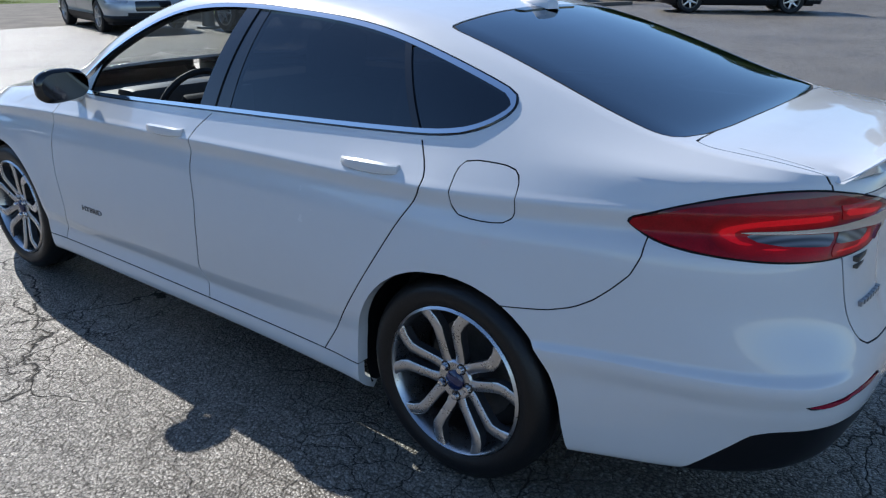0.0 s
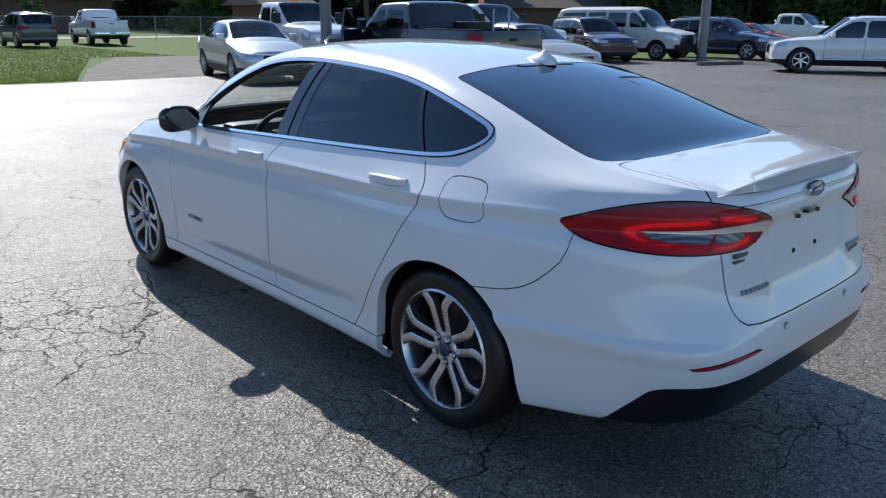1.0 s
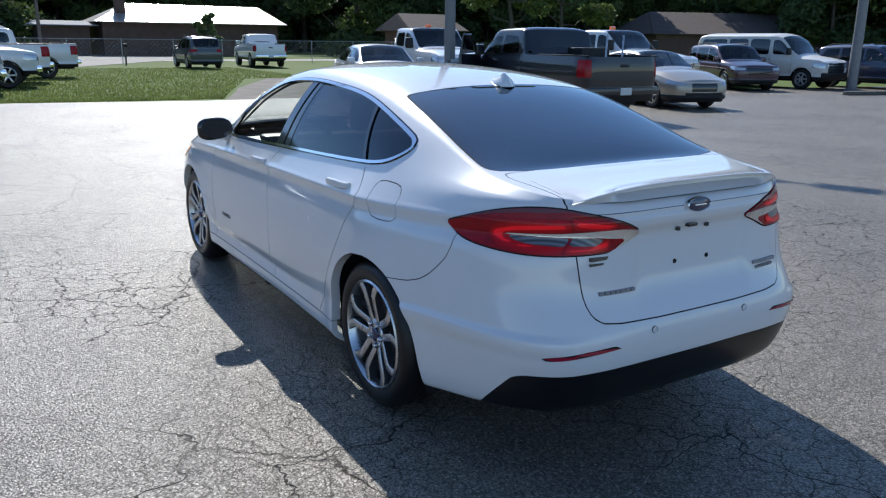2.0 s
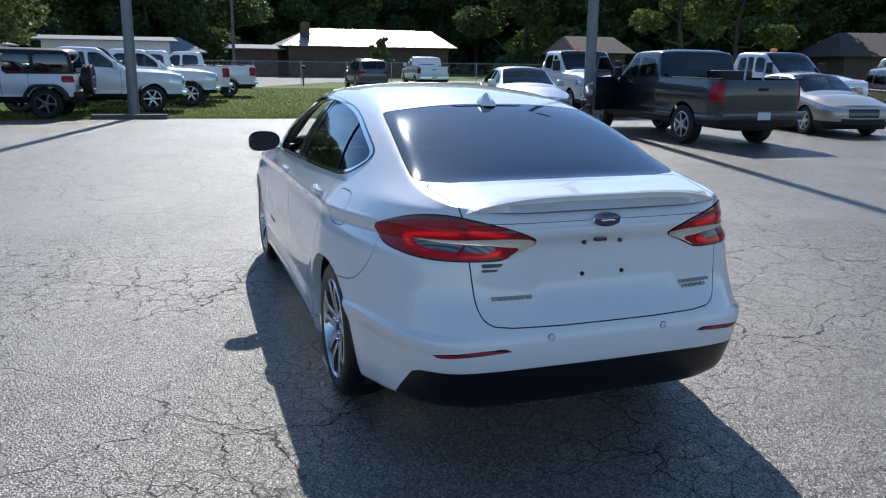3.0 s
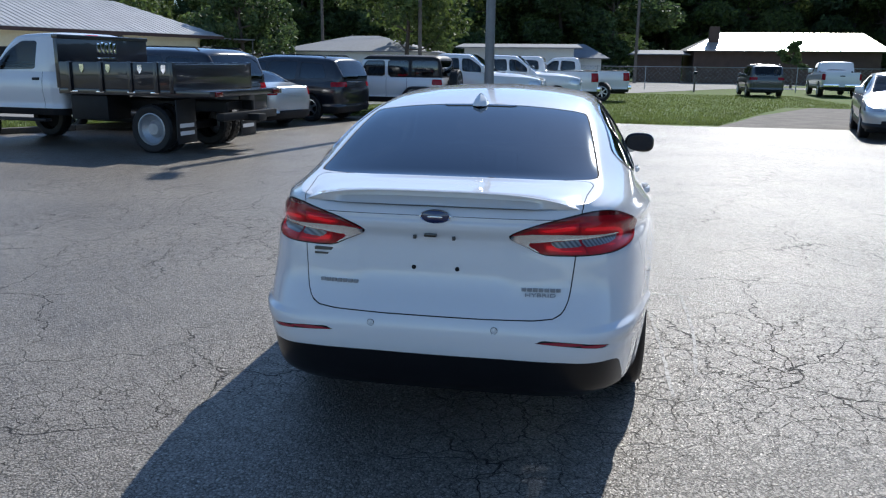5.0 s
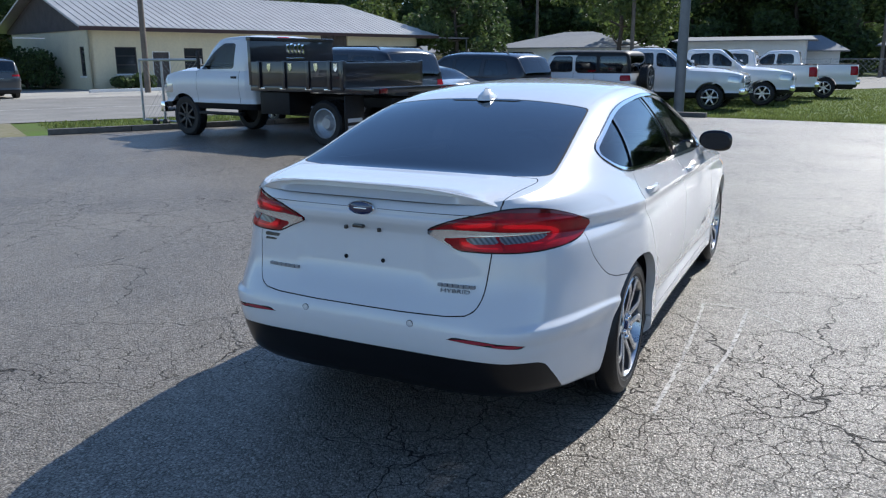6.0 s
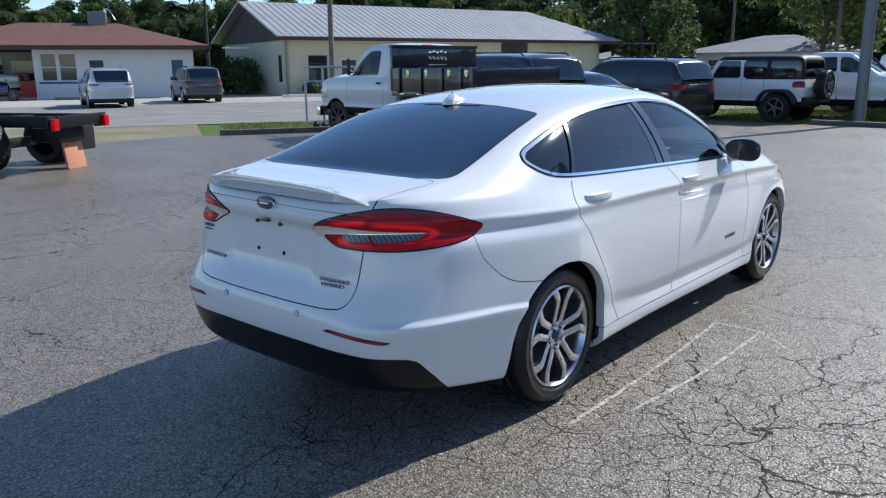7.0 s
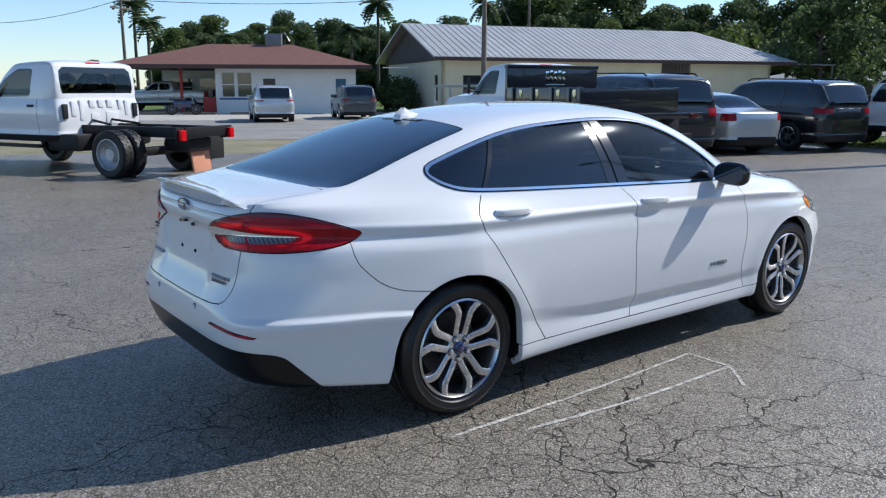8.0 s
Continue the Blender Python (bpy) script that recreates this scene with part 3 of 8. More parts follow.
def side_point(s, v):
    """The body's flank, tail and nose: s runs round from the tail's middle, v from the underside to the belt."""
    v = max(0.0, min(float(TOP), v))
    i = min(int(v), TOP - 1)
    t = v - i
    q = [on_line(max(0, min(TOP, i + d)), s) for d in (-1, 0, 1, 2)]
    t2, t3 = t * t, t * t * t
    c = (-0.5 * t3 + t2 - 0.5 * t, 1.5 * t3 - 2.5 * t2 + 1, -1.5 * t3 + 2 * t2 + 0.5 * t, 0.5 * t3 - 0.5 * t2)
    x = sum(c[j] * q[j][0] for j in range(4))
    y = sum(c[j] * q[j][1] for j in range(4))
    z = sum(c[j] * q[j][2] for j in range(4))
    if i in (2, 3, 7, 8) and s > 0.7:
        # crisper fold along the shoulder and the lower door
        w = 0.65 * smooth(0.7, 0.95, s)
        x += (q[1][0] + (q[2][0] - q[1][0]) * t - x) * w
        z += (q[1][2] + (q[2][2] - q[1][2]) * t - z) * w
    for hub in (-HUB_Y, HUB_Y):
        r = math.hypot(y - hub, z - HUB_Z)
        if r < 0.62 and abs(y - hub) < 0.62:
            x += 0.006 * math.exp(-((r - 0.39) / 0.07) ** 2)
    if s < 1.2:
        ledge = 0.015 * smooth(4.12, 3.86, v) * smooth(2.9, 3.8, v) * smooth(0.28, 0.46, s) * smooth(1.0, 0.86, s)
        x += ledge * 0.9
        y -= ledge * 0.5 * (1 - smooth(0.6, 0.9, s))
    if s < 1:
        deep = smooth(0.62, 0.80, z) * (1 - smooth(0.925, 0.972, z)) * (1 - smooth(0.26, 0.34, x))
        y += 0.014 * deep
        y += 0.006 * smooth(0.80, 1.0, z) * (1 - smooth(1.0, 1.02, z)) * (1 - smooth(0.5, 0.6, x))
    return x, y, z


RAIL_W = table(spline([(-2.40, 0.52), (-2.25, 0.60), (-2.05, 0.635), (-1.93, 0.635), (-1.6, 0.612), (-1.18, 0.585), (-0.7, 0.578), (-0.2, 0.582), (0.25, 0.595), (0.55, 0.640), (0.85, 0.70), (1.05, 0.735), (1.4, 0.70), (1.8, 0.62), (2.1, 0.45)]), -2.4, 2.1)
RAIL_Z = table(spline([(-2.40, 1.060), (-2.25, 1.083), (-2.05, 1.107), (-1.93, 1.127), (-1.6, 1.228), (-1.18, 1.350), (-0.8, 1.405), (-0.3, 1.428), (0.1, 1.412), (0.4, 1.335), (0.75, 1.155), (0.95, 1.045), (1.1, 1.008), (1.5, 0.955), (1.9, 0.895), (2.1, 0.86)]), -2.4, 2.1)
MID_Z = table(spline([(-2.40, 1.066), (-2.25, 1.094), (-2.05, 1.120), (-1.965, 1.127), (-1.90, 1.151), (-1.6, 1.262), (-1.18, 1.388), (-0.8, 1.452), (-0.3, 1.478), (0.1, 1.462), (0.4, 1.392), (0.75, 1.215), (1.0, 1.085), (1.12, 1.04), (1.5, 0.995), (1.9, 0.93), (2.1, 0.865)]), -2.4, 2.1)


def top_point(s, u):
    """Everything inside the belt line: u 0 to 1 up to the rail, 1 to 2 on to the middle."""
    x8, y, z8 = on_line(TOP, s)
    wr, zr, zc = min(RAIL_W(y), x8 * 0.97), RAIL_Z(y), MID_Z(y)
    near = smooth(-2.385, -2.30, y) * (1 - smooth(1.95, 2.07, y))
    zr, zc = z8 + (zr - z8) * near, z8 + (zc - z8) * near

    def raw(w):
        if w <= 1:
            out = 0.035 * 4 * w * (1 - w) * smooth(0.08, 0.3, zr - z8)
            return x8 + (wr - x8) * w + out * 0.7, z8 + (zr - z8) * w + out * 0.5
        q = 2 - w
        return wr * q, zc - (zc - zr) * q ** 2.3
    d = 0.13
    if 1 - d < u < 1 + d:
        t = (u - 1 + d) / (2 * d)
        a, b, c = raw(1 - d), raw(1.0), raw(1 + d)
        x = (1 - t) ** 2 * a[0] + 2 * t * (1 - t) * b[0] + t * t * c[0]
        z = (1 - t) ** 2 * a[1] + 2 * t * (1 - t) * b[1] + t * t * c[1]
    else:
        x, z = raw(u)
    return x, y, z


class Skin:
    """A surface of the body as polygons in its own coordinates, to be cut along seams."""

    def __init__(self, fn, ss, vs, lim):
        self.fn, self.lim, self.cache, self.ncache, self.blend = fn, lim, {}, {}, None
        self.polys = [[(a, c), (b, c), (b, d), (a, d)] for a, b in zip(ss, ss[1:]) for c, d in zip(vs, vs[1:])]

    def at(self, p):
        r = self.cache.get(p)
        if r is None:
            r = self.cache[p] = self.fn(*p)
        return r

    def normal(self, p):
        r = self.ncache.get(p)
        if r is None:
            e, (v0, v1) = 0.004, self.lim
            s0, s1 = max(0, p[0] - e), min(3, p[0] + e)
            t0, t1 = max(v0, p[1] - e * 4), min(v1, p[1] + e * 4)
            a = Vector(self.fn(s1, p[1])) - Vector(self.fn(s0, p[1]))
            b = Vector(self.fn(p[0], t1)) - Vector(self.fn(p[0], t0))
            r = b.cross(a)
            if r.length < 1e-9:
                r = Vector((0, 0, 1))
            r.normalize()
            pt = self.at(p)
            if r.dot(Vector((pt[0], pt[1] * 0.25, pt[2] - 0.62))) < 0:
                r = -r
            if self.blend:
                w, other = self.blend(p)
                if w > 0:
                    r = (r * (1 - w) + other * w).normalized()
            self.ncache[p] = r
        return r

    def split(self, polys, f, level=0.0):
        """Cuts polygons where f of the point passes a level: (below, above)."""
        low, high, val = [], [], {}
        for poly in polys:
            fs = []
            for p in poly:
                w = val.get(p)
                if w is None:
                    w = val[p] = f(*self.at(p), *p) - level
                fs.append(w)
            if max(fs) <= 0:
                low.append(poly)
            elif min(fs) >= 0:
                high.append(poly)
            else:
                a, b = [], []
                for i, p in enumerate(poly):
                    j = (i + 1) % len(poly)
                    q = poly[j]
                    (a if fs[i] <= 0 else b).append(p)
                    if (fs[i] <= 0) != (fs[j] <= 0):
                        m, n, fm, fn_ = (p, q, fs[i], fs[j]) if p < q else (q, p, fs[j], fs[i])
                        t = fm / (fm - fn_)
                        c = (m[0] + (n[0] - m[0]) * t, m[1] + (n[1] - m[1]) * t)
                        a.append(c)
                        b.append(c)
                if len(a) > 2:
                    low.append(a)
                if len(b) > 2:
                    high.append(b)
        return low, high

    def seam(self, polys, f, gaps, width=0.005):
        """Cuts along f = 0 and takes a gap out."""
        low, rest = self.split(polys, f, -width / 2)
        mid, high = self.split(rest, f, width / 2)
        gaps += mid
        return low, high


def build_skin(name, lists, mat, parent, label="", both=True, side=1, lift=0.0, flange=0.012):
    """One mesh from cut polygons: lists of (skin, polygons). both: mirrored to the other flank too."""
    verts, faces, norms = [], [], []
    for sx in ((1, -1) if both else (side,)):
        for skin, polys in lists:
            index, edges = {}, {}
            for poly in polys:
                ids = []
                for p in poly:
                    i = index.get(p)
                    if i is None:
                        a, n = skin.at(p), skin.normal(p)
                        x = a[0] + n.x * lift
                        verts.append((sx * x, a[1] + n.y * lift, a[2] + n.z * lift))
                        i = index[p] = len(verts) - 1
                    if not ids or ids[-1] != i:
                        ids.append(i)
                if len(set(ids)) < 3:
                    continue
                pts = [Vector(verts[i]) for i in ids]
                fn_ = sum(((pts[i] - pts[0]).cross(pts[i + 1] - pts[0]) for i in range(1, len(pts) - 1)), Vector())
                if fn_.length < 1e-10:
                    continue
                n0 = skin.normal(poly[0])
                want = Vector((sx * n0.x, n0.y, n0.z))
                order = list(zip(ids, poly)) if len(ids) == len(poly) else [(i, poly[0]) for i in ids]
                if fn_.dot(want) < 0:
                    order = order[::-1]
                faces.append([i for i, _ in order])
                for _, p in order:
                    n = skin.normal(p)
                    norms.append((sx * n.x, n.y, n.z))
                for (i, p), (j, q) in zip(order, order[1:] + order[:1]):
                    key = (min(i, j), max(i, j))
                    edges[key] = None if key in edges else (i, j, p, q)
            if flange:
                for e in edges.values():
                    if e is None:
                        continue
                    i, j, p, q = e
                    if abs(verts[i][0]) < 1e-4 and abs(verts[j][0]) < 1e-4:
                        continue
                    k = len(verts)
                    np_, nq = skin.normal(p), skin.normal(q)
                    vi, vj = Vector(verts[i]), Vector(verts[j])
                    wi = vi - Vector((sx * np_.x, np_.y, np_.z)) * flange
                    wj = vj - Vector((sx * nq.x, nq.y, nq.z)) * flange
                    verts += [tuple(vi), tuple(vj), tuple(wj), tuple(wi)]
                    faces.append([k + 1, k, k + 3, k + 2])
                    fnorm = (vi - vj).cross(wi - vj)
                    if fnorm.length < 1e-12:
                        fnorm = Vector((0, 0, 1))
                    norms += [tuple(fnorm.normalized())] * 4
    me = bpy.data.meshes.new(name)
    me.from_pydata(verts, [], faces)
    me.polygons.foreach_set("use_smooth", [True] * len(me.polygons))
    me.materials.append(mat)
    if len(norms) == len(me.loops):
        me.normals_split_custom_set(norms)
    ob = new(name, me)
    ob.parent = parent
    if label:
        ob["label"] = label
    return ob


def inside(pts):
    """A signed distance to a closed outline, negative within."""
    segs = [(a[0], a[1], b[0] - a[0], b[1] - a[1]) for a, b in zip(pts, pts[1:] + pts[:1]) if a != b]

    def f(px, py):
        best, odd = 1e9, False
        for ax, ay, dx, dy in segs:
            ex, ey = px - ax, py - ay
            t = max(0.0, min(1.0, (ex * dx + ey * dy) / (dx * dx + dy * dy)))
            d = (ex - t * dx) ** 2 + (ey - t * dy) ** 2
            if d < best:
                best = d
            if (ay > py) != (ay + dy > py) and px < ax + (py - ay) / dy * dx:
                odd = not odd
        return -math.sqrt(best) if odd else math.sqrt(best)
    return f


def rounded(pts):
    """A closed outline through points, softened by corner cutting."""
    pts = [tuple(p) for p in pts]
    for _ in range(2):
        pts = [q for a, b in zip(pts, pts[1:] + pts[:1]) for q in (((a[0] * 3 + b[0]) / 4, (a[1] * 3 + b[1]) / 4), ((a[0] + b[0] * 3) / 4, (a[1] + b[1] * 3) / 4))]
    return pts


def soft(pts, r=0.05):
    """A closed outline with its corners cut round by r."""
    out = []
    n = len(pts)
    for i in range(n):
        p, c, q = Vector(pts[i - 1]), Vector(pts[i]), Vector(pts[(i + 1) % n])
        a = c + (p - c) * min(0.4, r / max(1e-6, (p - c).length))
        b = c + (q - c) * min(0.4, r / max(1e-6, (q - c).length))
        for t in (0, 0.33, 0.67, 1):
            w = a * (1 - t) ** 2 + c * 2 * t * (1 - t) + b * t * t
            out.append((w.x, w.y))
    return out


CREASE = 8                           # the shoulder line


def rear_y(x, k=6):
    """How far back the tail lies at x, on one styling line."""
    i = next(j for j in range(1000) if on_line(k, j / 1000)[0] >= abs(x))
    return on_line(k, i / 1000)[1]


def flank_x(y):
    """Half width of the lower body at y."""
    i = next(j for j in range(3001) if j == 3000 or on_line(3, j / 1000)[1] >= y)
    return on_line(3, i / 1000)[0]


def body_x(y, z):
    """Half width of the flank at a height, between the wheels."""
    s = 1 + (y - REAR) / (NOSE - REAR)
    return next(side_point(s, k / 50)[0] for k in range(100, 50 * TOP + 1) if side_point(s, k / 50)[2] >= z or k == 50 * TOP)


def lid_z(x, y):
    """Height of the boot's top."""
    wr, near = RAIL_W(y), smooth(-2.385, -2.30, y)
    zr, zc = 1.055 + (RAIL_Z(y) - 1.055) * near, 1.055 + (MID_Z(y) - 1.055) * near
    return zc - (zc - zr) * min(1.0, abs(x) / wr) ** 2.3


def curve_y(pairs):
    """A seam's y over z."""
    return table(spline(sorted(pairs)), 0.15, 1.45)


def ring_p(s, y):
    return s * ARC if s < 1 else ARC + y - REAR


def road_wheel(parent, x, y, side, r=0.334, rim=0.241, width=0.225):
    """A wheel with a twin-spoke alloy rim; side is +1 for a wheel whose face looks to +x."""
    w = new("wheel")
    w.parent = parent
    w.location = (x, y, r)
    w.rotation_euler = (radians(11 if y < 0 else 40), 0, 0)
    h = width / 2
    bm = bmesh.new()
    prof = [(-h + 0.012, rim), (-h, rim + 0.018), (-h - 0.004, rim + 0.05), (-h + 0.004, r - 0.028), (-h + 0.020, r - 0.010), (-h + 0.045, r - 0.003),
            (-0.035, r), (-0.030, r - 0.007), (-0.022, r - 0.007), (-0.017, r), (0.017, r), (0.022, r - 0.007), (0.030, r - 0.007), (0.035, r), (h - 0.045, r - 0.003),
            (h - 0.020, r - 0.010), (h - 0.004, r - 0.028), (h + 0.004, rim + 0.05), (h + 0.001, rim + 0.045), (h + 0.002, rim + 0.02), (h - 0.004, rim + 0.014), (h - 0.012, rim)]
    add_lathe(bm, prof, 72)
    bm.normal_update()
    bmesh.ops.recalc_face_normals(bm, faces=bm.faces)
    part("tyre", bm, TYRE_DRESSED, w, "glossy black low-profile rubber tyre")
    f = side * h
    bm = bmesh.new()
    add_lathe(bm, [(f - side * 0.006, rim + 0.004), (f, rim - 0.004), (f - side * 0.012, rim - 0.012), (f - side * 0.05, rim - 0.02), (f - side * 0.16, rim - 0.028), (f - side * 0.2, rim)], 72)
    rim_ob = part("rim", bm, ALLOY, w, "machined twin-spoke alloy rim")
    bm = bmesh.new()
    add_lathe(bm, [(f - side * 0.13, 0.16), (f - side * 0.115, 0.16), (f - side * 0.115, 0.02), (f - side * 0.13, 0.0)], 40)
    part("brake_disc", bm, STEEL_DARK, w, "dull steel brake disc")
    bm = bmesh.new()
    add_lathe(bm, [(f - side * 0.18, rim - 0.02), (f - side * 0.175, 0.0)], 40)
    part("wheel_back", bm, BLACK_PLASTIC, w)
    for k in range(5):
        for sg in (-1, 1):
            a0 = math.radians(72 * k)
            line = [(0.050, 25), (0.085, 19.5), (0.150, 12.5), (0.178, 11.5), (0.205, 14.5), (rim - 0.004, 19.5)]
            depth = [0.030, 0.024, 0.012, 0.008, 0.007, 0.006]
            wide = [0.018, 0.0165, 0.0165, 0.018, 0.0195, 0.021]
            for kind in (0, 1):
                bm = bmesh.new()
                rows = []
                for (rr, ang), d, wd in zip(line, depth, wide):
                    a = a0 + sg * math.radians(ang)
                    c, t = Vector((math.cos(a), math.sin(a))) * rr, Vector((-math.sin(a), math.cos(a)))
                    xs = (f - side * d, f - side * (d + 0.035))
                    if kind == 0:
                        sec = [(-wd, xs[0] - side * 0.002), (wd, xs[0] - side * 0.002), (wd * 0.8, xs[1]), (-wd * 0.8, xs[1])]
                    else:
                        sec = [(-wd, xs[0] - side * 0.001), (-wd * 0.75, xs[0] + side * 0.002), (wd * 0.75, xs[0] + side * 0.002), (wd, xs[0] - side * 0.001)]
                    rows.append([bm.verts.new((xx, c.x + t.x * o, c.y + t.y * o)) for o, xx in sec])
                for q, v in zip(rows, rows[1:]):
                    for j in range(4):
                        bm.faces.new((q[j], q[(j + 1) % 4], v[(j + 1) % 4], v[j]))
                bm.faces.new(rows[0][::-1])
                bm.faces.new(rows[-1])
                bmesh.ops.recalc_face_normals(bm, faces=bm.faces)
                part("spoke_side" if kind == 0 else "spoke", bm, ALLOY_DARK if kind == 0 else ALLOY, rim_ob)
    bm = bmesh.new()
    add_lathe(bm, [(f - side * 0.06, 0.066), (f - side * 0.030, 0.066), (f - side * 0.024, 0.060), (f - side * 0.026, 0.034)], 40)
    part("hub", bm, ALLOY, rim_ob)
    bm = bmesh.new()
    add_lathe(bm, [(f - side * 0.032, 0.034), (f - side * 0.020, 0.033), (f - side * 0.014, 0.026), (f - side * 0.012, 0.001)], 28)
    part("hub_cap", bm, BADGE_BLUE, rim_ob, "dark blue hub cap")
    for k in range(5):
        a = math.radians(72 * k + 36)
        bm = bmesh.new()
        add_lathe(bm, [(f - side * 0.034, 0.0125), (f - side * 0.018, 0.012), (f - side * 0.010, 0.009), (f - side * 0.009, 0.0005)], 10, centre=(0, 0.052 * math.cos(a), 0.052 * math.sin(a)))
        part("lug_nut", bm, CHROME, rim_ob)
        bm = bmesh.new()
        add_lathe(bm, [(f - side * 0.0245, 0.018), (f - side * 0.0235, 0.013)], 12, centre=(0, 0.052 * math.cos(a), 0.052 * math.sin(a)))
        part("lug_seat", bm, GLOSS_BLACK, rim_ob)
    return w


def sedan():
    car = base("sedan", pose(0, 0, 0), "white four-door hybrid sedan parked on cracked asphalt, driver window open", "car")
    ss = [round(float(x), 6) for x in np.concatenate((np.linspace(0, 1, 71), np.linspace(1, 2, 91)[1:], np.linspace(2, 3, 31)[1:]))]
    vs = sorted({round(float(x), 6) for x in np.linspace(0, TOP, 51)} | {3.85, 3.9, 3.95, 4.05, 4.1, 4.15})
    us = [round(float(x), 6) for x in np.concatenate((np.linspace(0, 1, 19), np.linspace(1, 2, 15)[1:]))]
    A, B = Skin(side_point, ss, vs, (0, TOP)), Skin(top_point, ss, us, (0, 2))
    # one soft shoulder where flank and top meet
    A0, B0 = Skin(side_point, ss[:2], vs[:2], (0, TOP)), Skin(top_point, ss[:2], us[:2], (0, 2))
    A.blend = lambda p: (0.5 * max(0.0, 1 - (TOP - p[1]) / 0.5), B0.normal((p[0], 0.0)))
    B.blend = lambda p: (0.5 * max(0.0, 1 - p[1] / 0.3), A0.normal((p[0], float(TOP))))
    gapA, gapB = [], []
    a, b = A.polys, B.polys

    # wheel openings: round above the hub, nearly upright and a little flared below it
    def opening(d, z):
        rise_ = z - HUB_Z - 0.009
        if rise_ >= 0:
            return math.hypot(d, rise_) - ARCH
        return abs(d) - ARCH + (0.16 if d < 0 else 0.02) * rise_
    for hub in (-HUB_Y, HUB_Y):
        _, a = A.split(a, lambda x, y, z, s, v, h=hub: opening(y - h, z) if abs(y - h) < 0.6 else 1.0)
    # tail lamps
    pr = lambda x: next(i / 1000 for i in range(1000) if on_line(CREASE, i / 1000)[0] >= x) * ARC
    py = lambda y: next(i / 1000 for i in range(1100) if on_line(CREASE, i / 1000)[1] >= y) * ARC
    lamp = rounded([(pr(0.268), 0.946), (pr(0.32), 0.971), (pr(0.38), 0.994), (pr(0.46), 1.018), (pr(0.53), 1.033), (pr(0.58), 1.042), (py(-2.27), 1.043), (py(-2.20), 1.034), (py(-2.12), 1.017), (py(-2.03), 0.991), (py(-1.96), 0.967), (py(-1.905), 0.948),
                    (py(-1.915), 0.930), (py(-1.955), 0.906), (py(-2.02), 0.892), (py(-2.12), 0.882), (py(-2.23), 0.877), (pr(0.60), 0.877), (pr(0.50), 0.879), (pr(0.42), 0.881), (pr(0.375), 0.884), (pr(0.33), 0.915)])
    lamp_f = inside(lamp)
    lens, a = A.seam(a, lambda x, y, z, s, v: lamp_f(ring_p(s, y), z) if s < 1.1 and z > 0.8 else 1.0, gapA, 0.005)
    # boot lid
    lid_f = inside([(-0.3, 1.3), (0.568, 1.3), (0.565, 1.05), (0.553, 0.93), (0.545, 0.84), (0.535, 0.74), (0.525, 0.695), (0.508, 0.663), (0.475, 0.643), (0.40, 0.634), (0.2, 0.628), (-0.3, 0.626)])
    lidA, a = A.seam(a, lambda x, y, z, s, v: lid_f(x, z) if s < 1 and y < -1.9 else 1.0, gapA)
    fold_f = inside([(0.05, 1.0185), (0.05, 1.0215), (0.48, 1.0215), (0.48, 1.0185)])
    fold, lidA = A.split(lidA, lambda x, y, z, s, v: fold_f(x, z))
    gapA += fold
    # black valance under the bumper
    pl = lambda x: next(i / 1000 for i in range(1000) if on_line(3, i / 1000)[0] >= x) * ARC
    ps = lambda y: next(i / 1000 for i in range(1100) if on_line(2, i / 1000)[1] >= y) * ARC
    edge = table(steady([(0, 0.470), (pl(0.30), 0.472), (pl(0.50), 0.470), (pl(0.62), 0.462), (ps(-2.32), 0.452), (ps(-2.275), 0.436), (ps(-2.235), 0.39), (ps(-2.165), 0.298), (ps(-2.11), 0.21), (ps(-2.0), 0.08)]), 0, ps(-2.0))
    val, a = A.seam(a, lambda x, y, z, s, v: z - edge(ring_p(s, y)) if s < 1 else 1.0, gapA, 0.003)
    # rear bumper
    bump_f = inside([(-1.45, -0.3), (-1.45, 0.645), (-1.62, 0.660), (-1.74, 0.676), (-1.81, 0.698), (-1.86, 0.728), (-1.905, 0.768), (-1.945, 0.812), (-1.965, 0.86), (-1.968, 0.95), (-3.2, 0.95), (-3.2, -0.3)])
    bump, a = A.seam(a, lambda x, y, z, s, v: bump_f(y, z), gapA, 0.004)
    # sills
    sill, a_mid = A.seam(a, lambda x, y, z, s, v: max(z - 0.292, -1.12 - y, y - 1.10), gapA, 0.005)
    # doors
    yb = curve_y([(0.2, -0.235), (0.308, -0.214), (0.43, -0.184), (0.50, -0.196), (0.60, -0.208), (0.69, -0.215), (0.815, -0.200), (0.90, -0.203), (0.95, -0.216), (0.99, -0.252), (1.025, -0.292), (1.2, -0.31)])
    yr = curve_y([(0.2, -0.828), (0.30, -0.891), (0.346, -0.922), (0.5, -1.025), (0.65, -1.127), (0.8, -1.228), (0.9, -1.296), (0.935, -1.316), (0.965, -1.322), (1.01, -1.302), (1.06, -1.265), (1.2, -1.22)])
    yf = curve_y([(0.2, 0.93), (0.33, 0.892), (0.37, 0.872), (0.455, 0.848), (0.6, 0.866), (0.78, 0.874), (0.85, 0.862), (0.93, 0.822), (1.1, 0.77)])
    quarter, m = A.seam(a_mid, lambda x, y, z, s, v: y - yr(z), gapA, 0.0065)
    rdoor, m = A.seam(m, lambda x, y, z, s, v: y - yb(z), gapA, 0.0065)
    fdoor, fender = A.seam(m, lambda x, y, z, s, v: y - yf(z), gapA, 0.006)
